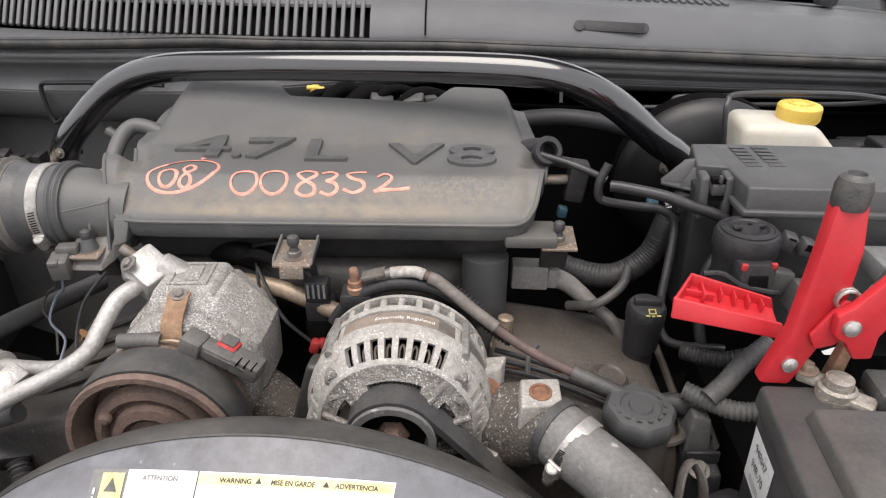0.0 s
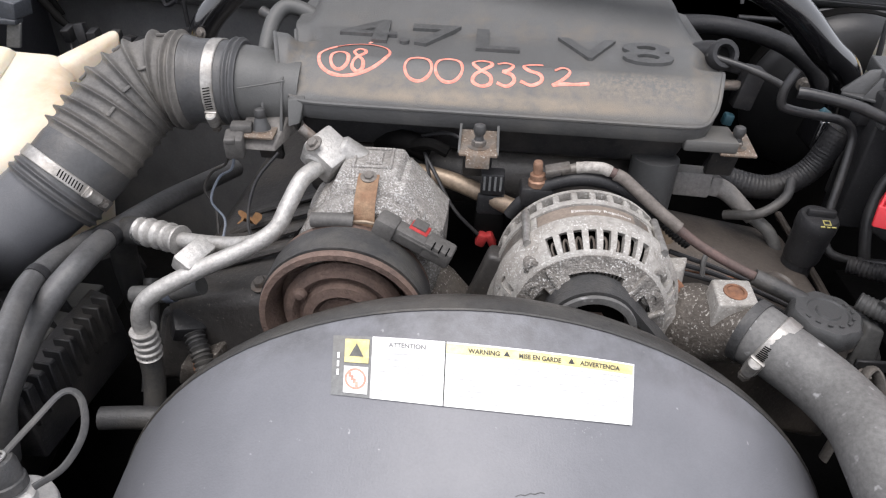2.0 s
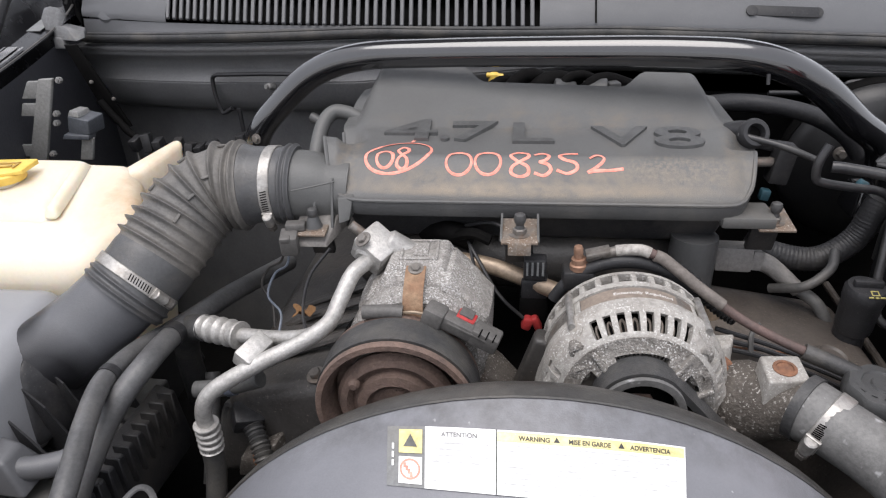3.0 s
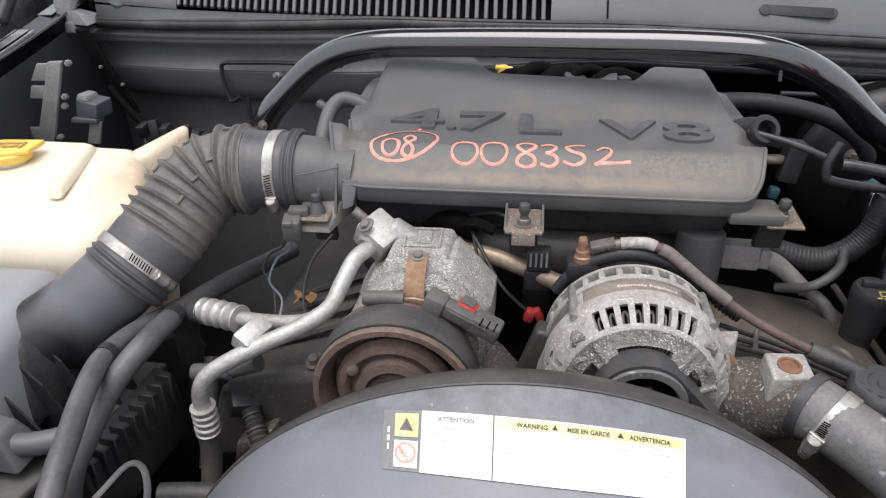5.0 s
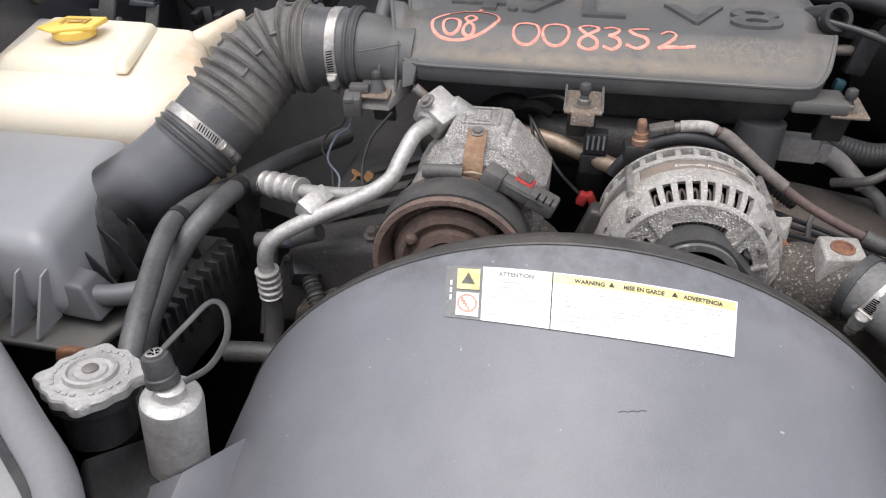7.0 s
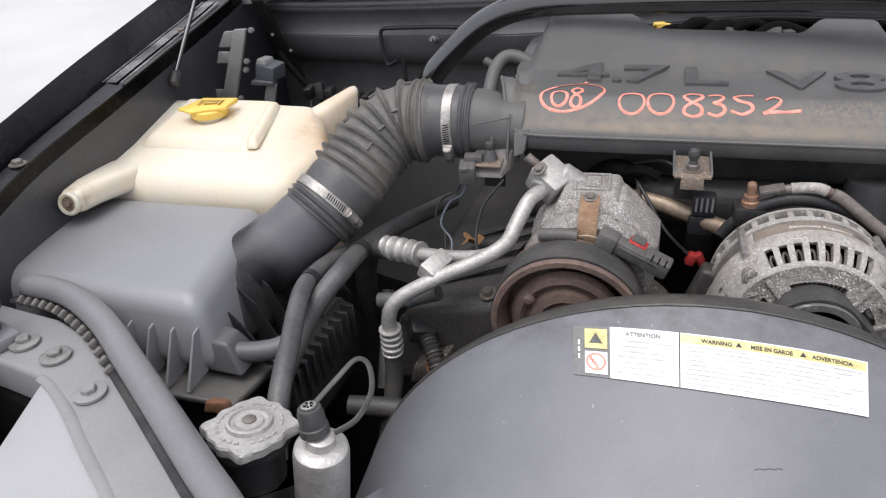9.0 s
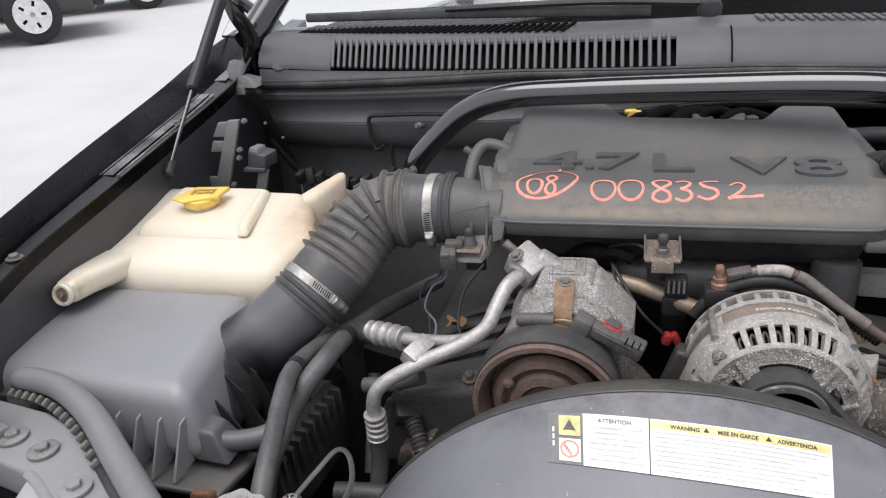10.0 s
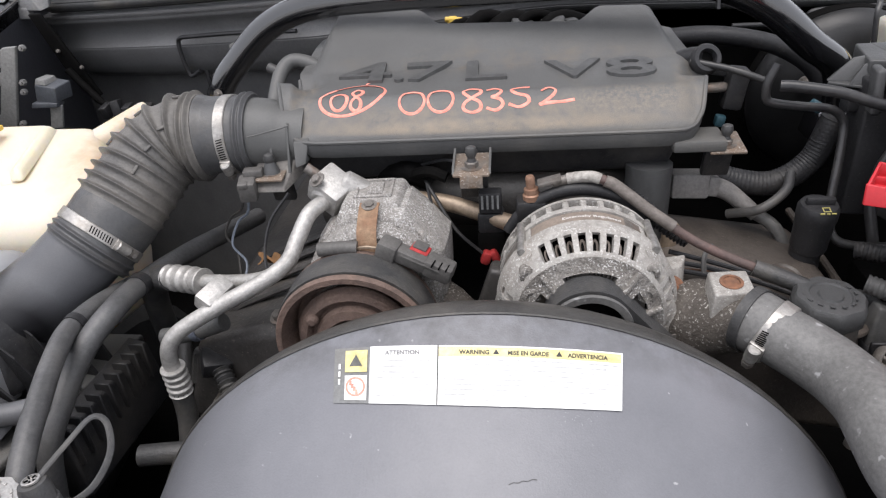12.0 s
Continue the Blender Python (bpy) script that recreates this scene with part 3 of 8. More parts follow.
slat = to_mesh(box((0, 0, 0), (0.0058, 0.060, 0.006), None, 0.0012, 1), "slat", COWLPLASTIC)
for i in range(45):
    x = -0.687 + 0.0131 * i
    s = new("slat", slat)
    s.parent = scuttle
    s.location = Vector((x, cowl_y(x) + 0.018, 1.2885)) - origin[scuttle]
    s.rotation_euler = (radians(44), 0, -0.33 * (x + 0.05))
rib = to_mesh(box((0, 0, 0), (0.007, 0.045, 0.004), None, 0.001, 1), "rib", COWLPLASTIC)
# upper slots are near-black bars on the shelf, painting their inner shade
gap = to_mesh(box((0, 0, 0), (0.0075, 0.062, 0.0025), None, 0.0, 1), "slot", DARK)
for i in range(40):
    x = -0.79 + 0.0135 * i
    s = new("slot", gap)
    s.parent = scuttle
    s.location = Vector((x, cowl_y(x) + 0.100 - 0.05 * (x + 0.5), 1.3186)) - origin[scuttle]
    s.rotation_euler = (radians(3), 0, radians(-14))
for i in range(30):
    x = 0.02 + 0.0135 * i
    s = new("rib", rib)
    s.parent = scuttle
    s.location = Vector((x, cowl_y(x) + 0.1, 1.3192 - fall(x))) - origin[scuttle]
    s.rotation_euler = (radians(3), 0, radians(4))

hseal = thing("hood_seal", (-0.05, 0.94, 1.255), "black rubber hood seal along the scuttle edge", "seal")
part("bulb", tube([(x, cowl_y(x) - 0.012, seal_z(x)) for x in XC], 0.008, 10, 2), RUBBER, hseal)
part("lip", tube([(x, cowl_y(x) - 0.0165, seal_z(x) + 0.0062) for x in XC], 0.0022, 8, 2), RUBBER, hseal)
part("carrier", tube([(x, cowl_y(x) - 0.004, seal_z(x) - 0.0085) for x in XC], 0.006, 8, 2, flat=0.5), BLACK, hseal, "black clip-on carrier")

screen = thing("windscreen", (0, 1.12, 1.31), "sloping glass windscreen behind the scuttle", "windscreen", kind="structure")
part("pane", sheet([[(x, cowl_y(x) * 0.6 + 0.4 * 0.98 + d, z - (fall(x) if z < 1.4 else 0)) for x in XS[2:-2]] for d, z in ((0.14, 1.312), (0.36, 1.46), (0.7, 1.66))], 0.005), GLASS, screen)
part("cabin_front", sheet([[(x, 1.22 + d, z) for x in (-0.9, 0, 0.8)] for d, z in ((0.0, 0.6), (0.0, 1.28), (0.55, 1.3), (0.9, 1.0))], 0.01), DARK, screen, "dark dashboard top")
for sx in (-0.93, 0.8):
    part("pillar", tube([(sx, 1.2, 1.3), (sx * 0.9, 1.75, 1.68)], 0.03, 10, 2), GLOSS, screen)


def wiper(px, tip, name="wiper"):
    t = thing(name, (px, cowl_y(px) + 0.12, 1.32 - fall(px)), "black wiper arm and blade resting on the windscreen", "wiper", "wipers")
    b = Vector((px, cowl_y(px) + 0.12, 1.325 - fall(px)))
    e = Vector(tip)
    part("pivot", lathe(b, (0, -0.2, 1), [(0.018, 0), (0.018, 0.012), (0.014, 0.02), (0.004, 0.023)], 20), BLACK, t)
    part("arm", tube([b + Vector((0, 0, 0.016)), b.lerp(e, 0.25) + Vector((0, 0, 0.02)), b.lerp(e, 0.6) + Vector((0, 0, 0.012))], 0.009, 8, 4, flat=0.6), BLACK, t)
    part("blade", tube([b.lerp(e, 0.12) + Vector((0, 0.012, 0.004)), b.lerp(e, 0.6) + Vector((0, 0.004, 0.004)), e], 0.006, 8, 4, flat=1.4), RUBBER, t)
    return t


wiper(-0.05, (-0.77, 1.16, 1.345))
wiper(0.60, (0.10, 1.15, 1.348))

# raised hood with its gas strut and hinge, over the bay
hood = thing("hood", (0, 1.2, 1.58), "raised black hood with a bare underside", "hood")
hd = Vector((0, -0.30, 0.95)).normalized()
hb = [Vector((x, 1.26 - 0.04 * (abs(x) / 0.8) ** 2, 1.70)) for x in (-0.86, -0.5, 0, 0.5, 0.78)]
part("panel", sheet([[tuple(p + hd * k + Vector((0, 0.05 * math.sin(k * 3), 0))) for p in hb] for k in (0, 0.3, 0.65, 1.0)], 0.012), GLOSS, hood)
part("brace", tube([hb[0] + hd * 0.02 + Vector((0.03, -0.02, 0)), hb[2] + hd * 0.03 + Vector((0, -0.02, 0)), hb[4] + hd * 0.02 + Vector((-0.03, -0.02, 0))], 0.025, 8, 4), BLACK, hood)
part("hinge", tube([(-0.91, 1.17, 1.24), (-0.900, 1.15, 1.28), (-0.888, 1.14, 1.32), (-0.90, 1.12, 1.37), (-0.905, 1.12, 1.44), (-0.87, 1.16, 1.55), (-0.85, 1.24, 1.70)], 0.016, 10, 5, flat=0.55), GLOSS, hood)
part("hinge", tube([(-0.87, 1.13, 1.37), (-0.90, 1.12, 1.40), (-0.95, 1.12, 1.46), (-0.88, 1.16, 1.56), (-0.85, 1.24, 1.69)], 0.02, 10, 5, flat=0.6), GLOSS, hood)
strut = thing("gas_strut", (-0.847, 0.763, 1.165), "thin black gas strut holding up the hood", "gas strut")
sa, sb, sc = Vector((-0.847, 0.763, 1.172)), Vector((-0.847, 0.862, 1.271)), Vector((-0.845, 1.09, 1.485)) + Vector((0.0, 0.11, 0.105))
part("ball_joint", lathe(sa + Vector((0, -0.008, -0.012)), sb - sa, [(0.006, 0), (0.0095, 0.004), (0.0095, 0.02), (0.005, 0.026)], 14), BLACK, strut)
part("rod", rod(sa, sb, 0.0032, 10), BARPAINT, strut)
part("cylinder", rod(sb, sc, 0.010, 16, 0.003), STRUTSATIN, strut)

# ---- radiator end ----
BOLTGREY = mat("weathered_zinc", (0.27, 0.268, 0.262), 0.5, 0.4, col2=(0.2, 0.195, 0.188), scale=80, bump=0.2, bscale=500)
support = thing("radiator_support", (-0.6, 0.22, 1.0), "dusty dark steel radiator support with flange bolts", "radiator support")
RF = [(-0.86, 0.275), (-0.752, 0.256), (-0.697, 0.246), (-0.643, 0.235), (-0.592, 0.208), (-0.559, 0.182), (-0.517, 0.152), (-0.484, 0.127), (-0.40, 0.06)]
RB = [(-0.36, 0.10), (-0.43, 0.155), (-0.485, 0.195), (-0.534, 0.23), (-0.606, 0.28), (-0.70, 0.315), (-0.84, 0.335)]
part("rail", hull([(x, y, 1.028) for x, y in RF + RB], [(x, y, 1.066) for x, y in RF + RB], 0.005), RAIL, support)
part("inner_panel", hull([(-0.80, 0.33, 0.70), (-0.53, 0.24, 0.70), (-0.40, 0.10, 0.70), (-0.40, 0.06, 0.70), (-0.60, 0.20, 0.70), (-0.86, 0.27, 0.70)], [(-0.80, 0.33, 1.03), (-0.53, 0.225, 1.03), (-0.38, 0.10, 1.03), (-0.40, 0.07, 1.03), (-0.60, 0.215, 1.03), (-0.86, 0.28, 1.03)], 0.003), DARK, support)
part("lower_beam", box((-0.06, 0.06, 0.86), (1.2, 0.05, 0.4), None, 0.006), DARK, support)
for p in ((-0.588, 0.226, 1.067), (-0.655, 0.262, 1.067), (-0.700, 0.273, 1.067)):
    part("bolt", join(lathe(p, (0, 0, 1), [(0.0135, 0), (0.0135, 0.0025), (0.0105, 0.0035)], 24), lathe(p, (0, 0, 1), [(0.0065, 0), (0.0065, 0.007), (0.0055, 0.008)], 6)), BOLTGREY if p[0] < -0.62 else RAIL, support, "grey flange bolt" if p[0] < -0.62 else "grey push pin")
DUSTYBASE = mat("dusty_seal_base", (0.17, 0.16, 0.145), 0.8, col2=(0.12, 0.115, 0.108), scale=60, bump=0.5, bscale=300)
stop = thing("hood_bumper", (-0.735, 0.27, 1.06), "dark hood bumper screw with a hexagonal head on a bracket", "hood bumper")
part("bracket", box((-0.745, 0.265, 1.072), (0.07, 0.05, 0.012), turned(0, 0, -20), 0.003), GREYRUB, stop)
part("thread", lathe((-0.735, 0.27, 1.077), (0, 0, 1), [(0.011, 0), (0.012, 0.004), (0.010, 0.006), (0.012, 0.010), (0.010, 0.013), (0.012, 0.017), (0.010, 0.02)], 20), RUBBER, stop)
part("head", lathe((-0.735, 0.27, 1.097), (0, 0, 1), [(0.0185, 0), (0.0185, 0.009), (0.016, 0.012), (0.007, 0.012), (0.006, 0.009)], 6), RUBBER, stop)
gpanel = thing("grille_panel", (-0.54, 0.1, 0.96), "pale grey plastic grille closing panel beside the radiator support", "panel")
part("sheet", hull([(-0.667, 0.236, 0.97), (-0.633, 0.15, 0.96), (-0.60, 0.09, 0.95), (-0.57, 0.02, 0.94), (-0.50, -0.06, 0.93), (-0.36, -0.04, 0.95), (-0.42, 0.06, 0.97), (-0.50, 0.12, 0.97), (-0.57, 0.17, 0.97)],
                           [(-0.648, 0.236, 1.0635), (-0.634, 0.162, 1.05), (-0.606, 0.115, 1.046), (-0.575, 0.05, 1.04), (-0.52, -0.02, 1.034), (-0.36, 0.0, 1.045), (-0.402, 0.066, 1.061), (-0.497, 0.142, 1.0635), (-0.572, 0.196, 1.0635)], 0.004), PALEPANEL, gpanel)
lamp = thing("headlamp", (-0.72, 0.12, 0.9), "black headlamp housing with a clear rim and amber reflector", "headlamp")
part("housing", hull([(-0.90, 0.24, 0.70), (-0.68, 0.22, 0.70), (-0.62, 0.06, 0.70), (-0.82, 0.02, 0.70)], [(-0.90, 0.25, 0.97), (-0.69, 0.23, 0.97), (-0.63, 0.08, 0.97), (-0.82, 0.05, 0.97)], 0.01), DARK, lamp)
part("lens_rim", tube([(-0.80, 0.20, 0.985), (-0.74, 0.165, 0.99), (-0.68, 0.15, 0.992), (-0.645, 0.145, 0.99)], 0.006, 8, 5, flat=0.6), RAIL, lamp, "clear scuffed lens rim")
part("lens_rim", tube([(-0.72, 0.09, 0.985), (-0.69, 0.115, 0.99), (-0.648, 0.138, 0.992)], 0.006, 8, 5, flat=0.6), PALEPANEL, lamp, "clear scuffed lens rim")
part("reflector", box((-0.685, 0.095, 0.978), (0.05, 0.022, 0.014), turned(0, 0, 25), 0.004), ORANGE, lamp, "amber reflector")
part("step", tube([(-0.650, 0.238, 1.0645), (-0.630, 0.229, 1.0645), (-0.590, 0.203, 1.0645), (-0.553, 0.176, 1.0645), (-0.511, 0.147, 1.0645), (-0.478, 0.121, 1.0645), (-0.40, 0.06, 1.0645)], 0.005, 8, 4, flat=0.35), RAIL, support, "soft pressed step")

seal = [(-0.768, 0.345, 1.070), (-0.752, 0.345, 1.078), (-0.70, 0.336, 1.079), (-0.637, 0.305, 1.078), (-0.57, 0.258, 1.077), (-0.510, 0.215, 1.076), (-0.448, 0.170, 1.075), (-0.400, 0.135, 1.074), (-0.36, 0.09, 1.073)]
rseal = thing("radiator_seal", (-0.57, 0.258, 1.06), "thick grey-black rubber seal on the radiator support", "seal")
part("bulb", tube(seal, 0.0125, 16, 6, lambda s, t: min(1.0, 0.55 + s * 30)), GREYRUB, rseal)
part("base_strip", tube([(x - 0.004, y - 0.012, 1.0675) for x, y, z in seal], 0.006, 8, 6, flat=0.4), BLACK, rseal, "black base strip")
pleats = smooth_path([(x - 0.006, y - 0.0145, 1.0675) for x, y, z in seal[1:5]], 10)
for k in range(0, len(pleats) - 1, 2):
    p = pleats[k]
    d = (pleats[k + 1] - p).normalized()
    part("pleat", box(p + Vector((0, 0, 0.002)), (0.0050, 0.009, 0.009), Matrix((d, Vector((0, 0, 1)).cross(d), Vector((0, 0, 1)))).transposed() @ turned(28, 0, 0), 0.0018), DUSTYBASE, rseal, "dusty pleated foot")


# fan shroud: an arched hood that falls away to the front, with a dark rear rim
RIMBLACK = mat("worn_black_rim", (0.04, 0.039, 0.038), 0.34, col2=(0.07, 0.066, 0.06), scale=22, bump=0.2, bscale=500, dust=(0.11, 0.1, 0.088), dmix=(0.52, 0.8))
CX, CZ, RR = -0.105, 0.823, 0.312
shroud = thing("fan_shroud", (CX, 0.24, 0.8), "large dark grey arched plastic fan shroud with a warning label", "fan shroud")


def shroud_at(a, y):
    """A place on the shroud: a from -1 to 1 round the arch, y along the car."""
    k = min(1.0, max(0.0, (0.343 - y) / 0.30))
    drop = 0.105 * k + 0.02 * k * k
    w = 1.0 + 0.10 * k
    th = a * radians(118)
    w *= 0.975 if a > 0 else 1.0
    fl = 1.0 - 0.10 * k * math.cos(th) ** 2
    return Vector((CX + RR * w * math.sin(th), y, CZ + (RR * math.cos(th)) * fl - drop + (1 - fl) * RR * 0.3))


AA = [-1 + 2 * i / 64 for i in range(65)]
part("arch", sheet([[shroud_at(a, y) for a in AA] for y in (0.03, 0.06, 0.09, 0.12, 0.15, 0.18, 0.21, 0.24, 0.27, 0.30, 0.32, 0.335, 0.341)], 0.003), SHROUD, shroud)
rim = []
for dr, d in ((0.0, 0.0), (0.001, 0.001), (0.001, 0.006), (-0.001, 0.015), (-0.005, 0.024), (-0.011, 0.031), (-0.02, 0.034), (-0.022, 0.02)):
    rim.append([Vector((CX + (RR + dr) * (0.975 if a > 0 else 1.0) * math.sin(a * radians(118)), 0.3405 + d * (0.25 + 0.75 * max(0, math.cos(a * radians(118)))), CZ + (RR + dr) * math.cos(a * radians(118)))) for a in AA])
part("rear_rim", sheet(rim, 0.0), RIMBLACK, shroud, "dusty black rear rim")
foot = [(-0.345, 0.262, 0.985), (-0.356, 0.243, 0.99), (-0.366, 0.222, 0.996), (-0.378, 0.206, 0.997), (-0.398, 0.199, 0.988), (-0.424, 0.197, 0.966), (-0.47, 0.195, 0.94)]
part("foot", sheet([[(x, y - q, z - 0.28 * q) for x, y, z in foot] for q in (0.0, 0.003, 0.03, 0.08, 0.16)], 0.003), SHROUD, shroud)
solid("radiator", box((-0.08, 0.05, 0.82), (0.78, 0.04, 0.42), None, 0.004), DARK, "black radiator core behind the grille", "radiator")


# warning label on the shroud
def on_shroud(x, y, w=0.0):
    th = math.asin(max(-1, min(1, (x - CX) / RR)))
    lo, hi = -1.0, 1.0
    for _ in range(30):
        mid = (lo + hi) / 2
        lo, hi = (mid, hi) if shroud_at(mid, y).x < x else (lo, mid)
    p, q, r = shroud_at(lo, y), shroud_at(lo + 0.01, y), shroud_at(lo, y + 0.004)
    n = (q - p).cross(r - p).normalized()
    n = n if n.z > 0 else -n
    return p + n * w


LA, LB = Vector((-0.2072, 0.3300)), Vector((-0.0108, 0.3245))
LC, LD = Vector((-0.2020, 0.2905)), Vector((-0.0155, 0.2855))


def on_label(u, v, w=0.0):
    """u from 0 to 1 along the label, v from 0 at its top to 1 at its foot."""
    p = LA.lerp(LB, u).lerp(LC.lerp(LD, u), v) - Vector((0, 0.036 * u * (1 - u)))
    return on_shroud(p.x, p.y, 0.0006 + w)


def label_patch(u0, u1, v0, v1, w, nu=16, nv=5):
    return sheet([[on_label(u0 + (u1 - u0) * i / nu, v0 + (v1 - v0) * j / nv, w) for i in range(nu + 1)] for j in range(nv + 1)])


warn = thing("warning_label", (-0.11, 0.29, 1.12), "white and yellow warning label stuck on the fan shroud", "label")
part("backing", label_patch(-0.015, 1.0, 0.0, 1.0, 0.0), GREYPLASTIC, warn)
part("sheet", label_patch(0.125, 1.0, 0.0, 1.0, 0.0004), WHITE, warn)
part("yellow_bar", label_patch(0.375, 0.995, 0.03, 0.19, 0.0007), LABELYELLOW, warn)
part("yellow_square", label_patch(0.03, 0.115, 0.06, 0.46, 0.0006), LABELYELLOW, warn)
part("white_square", label_patch(0.03, 0.115, 0.52, 0.95, 0.0005), WHITE, warn)
for k in range(3):
    part("print_line", label_patch(0.004, 0.012, 0.3 + 0.14 * k, 0.40 + 0.14 * k, 0.0006, 2, 2), WHITE, warn)
part("divider", label_patch(0.370, 0.374, 0.0, 1.0, 0.0008), INK, warn)


def tri_mark(u, v, s, material=INK):
    bm = bmesh.new()
    vs = [bm.verts.new(on_label(u + du * s * 0.21, v + dv * s, 0.0009)) for du, dv in ((-0.5, 0.4), (0.5, 0.4), (0.0, -0.5))]
    bm.faces.new(vs)
    part("triangle", bm, material, warn)


tri_mark(0.072, 0.26, 0.24, mat("faded_ink", (0.14, 0.14, 0.13), 0.5, scale=60, bump=0.0))
tri_mark(0.572, 0.112, 0.1)
tri_mark(0.784, 0.112, 0.1)
no = lathe((0, 0, 0), (0, 0, 1), [(0.8, 0), (1.0, 0), (1.0, 0.1), (0.8, 0.1)], 28, closed=True)
for v in no.verts:
    v.co = on_label(0.072 + v.co.x * 0.038, 0.72 + v.co.y * 0.17, 0.0007 + v.co.z * 0.001)
part("red_ring", no, CRAYON, warn)
part("red_disc", label_patch(0.05, 0.094, 0.62, 0.82, 0.0006, 4, 3), WHITE, warn)
for k in range(4):
    part("red_stroke", label_patch(0.048 + 0.008 * k, 0.058 + 0.008 * k, 0.62 + 0.05 * k, 0.70 + 0.05 * k, 0.0009, 2, 2), CRAYON, warn)


PALEGREYINK = mat("grey_label_ink", (0.25, 0.25, 0.25), 0.6, scale=60, bump=0.0)


def words(text, u, v, h, material=INK, squeeze=1.0):
    return part("writing", letters(text, h, lambda a, b, c: on_label(u + a / 0.198, v - b / 0.040, 0.0011), 0.0, squeeze, bold=0.0001), material, warn)


words("ATTENTION", 0.245, 0.165, 0.0044, PALEGREYINK)
words("WARNING", 0.498, 0.158, 0.0042, squeeze=1.0)
words("MISE EN GARDE", 0.680, 0.158, 0.0042, squeeze=0.92)
words("ADVERTENCIA", 0.880, 0.158, 0.0042, squeeze=0.95)
for k in range(7):
    v = 0.25 + 0.1 * k
    part("print_line", label_patch(0.15 + 0.012 * (k % 3), 0.345 - 0.015 * (k % 2), v, v + 0.03, 0.0008, 3, 1), PALEINK, warn)
for k in range(9):
    v = 0.235 + 0.083 * k
    part("print_line", label_patch(0.39 + 0.004 * (k % 3), 0.985 - 0.04 * (k % 4), v, v + 0.022, 0.0008, 8, 1), PALEINK, warn)
scr = [on_shroud(-0.087 + 0.0028 * i, 0.235 + 0.0006 * i + 0.0007 * (i % 2), 0.0002) for i in range(7)]
part("scratch", tube(scr, 0.00022, 6, 2), COVER, shroud)

# radiator cap and its neck
rc = thing("radiator_filler", (-0.437, 0.222, 1.0), "black radiator filler neck under a round silvery cap", "radiator filler")
CAPAX = Vector((0.03, 0.12, 1)).normalized()
cc = Vector((-0.444, 0.2285, 1.06))


def ears(a, r):
    return r + (0.0062 * max(0, math.cos(2 * (a - 0.35))) ** 10 + 0.0048 * max(0, math.cos(2 * (a - 1.95))) ** 8 - 0.001 * math.cos(12 * a)) * (1 if r > 0.027 else 0)


part("cap", lathe(cc, CAPAX, [(0.029, -0.009), (0.0318, -0.0075), (0.0318, -0.001), (0.0305, 0.0005), (0.0185, 0.0015), (0.0175, 0.0045), (0.0155, 0.005), (0.0145, 0.0028), (0.0115, 0.0022), (0.0105, 0.004), (0.006, 0.0044)], 72, lobes=ears), DRIER, rc)
part("rivet", lathe(cc + CAPAX * 0.004, CAPAX, [(0.0055, 0), (0.0055, 0.0014), (0.004, 0.002)], 20), DULLSTEEL, rc)


for k in range(26):
    a = 2 * math.pi * k / 26
    if k % 9 not in (4, 8):
        e1 = CAPAX.cross(Vector((0, 1, 0))).normalized()
        e2 = CAPAX.cross(e1)
        part("raised_mark", box(cc + (e1 * math.cos(a) + e2 * math.sin(a)) * 0.0245 + CAPAX * 0.0015, (0.0022, 0.0038, 0.0009), turned(0, 0, math.degrees(a)), 0.0002, 1), TUBE, rc)
part("neck", lathe(cc - CAPAX * 0.05, CAPAX, [(0.024, 0), (0.024, 0.03), (0.03, 0.034), (0.03, 0.042)], 28), BLACK, rc)
part("tank_top", hull([(-0.475, 0.20, 0.93), (-0.41, 0.25, 0.93), (-0.37, 0.16, 0.93), (-0.41, 0.13, 0.93)], [(-0.467, 0.212, 0.985), (-0.42, 0.248, 0.985), (-0.385, 0.185, 0.985), (-0.42, 0.16, 0.985)], 0.005), BLACK, rc, "black radiator tank top")

# service port canister
drier = thing("receiver_drier", (-0.384, 0.226, 0.86), "silver aluminium drier canister with a capped service port", "canister")
dc = Vector((-0.384, 0.226, 0.0))
part("body", lathe(dc + Vector((-0.026, 0, 0.86)), (0.135, 0, 1), [(0.0215, 0), (0.0215, 0.188), (0.0205, 0.193), (0.0175, 0.1955), (0.0105, 0.196), (0.0105, 0.204), (0.009, 0.205)], 36), DRIER, drier)
part("port_cap", lathe(dc + Vector((-0.004, 0.002, 1.064)), (-0.12, 0.12, 1), [(0.0115, 0), (0.0112, 0.006), (0.0102, 0.007), (0.0100, 0.017), (0.0088, 0.0215), (0.0075, 0.022)], 28), RUBBER, drier, "black plastic service cap")
part("valve", lathe(dc + Vector((-0.0067, 0.0047, 1.0862)), (-0.12, 0.12, 1), [(0.0058, 0), (0.0058, 0.0012), (0.0046, 0.0016), (0.0042, 0.0002)], 20), STEEL, drier)
for k in range(5):
    a = 2 * math.pi * k / 5
    part("spline", box(dc + Vector((-0.0069 + 0.0026 * math.cos(a), 0.0049 + 0.0026 * math.sin(a), 1.0872)), (0.0026, 0.0011, 0.001), turned(0, 0, math.degrees(a)), 0.0002, 1), DARK, drier)
part("tether", tube([(-0.390, 0.232, 1.084), (-0.378, 0.255, 1.094), (-0.368, 0.272, 1.101), (-0.358, 0.272, 1.097), (-0.352, 0.258, 1.084), (-0.358, 0.24, 1.072), (-0.372, 0.228, 1.066)], 0.0024, 8, 6, flat=0.6), RUBBER, drier)

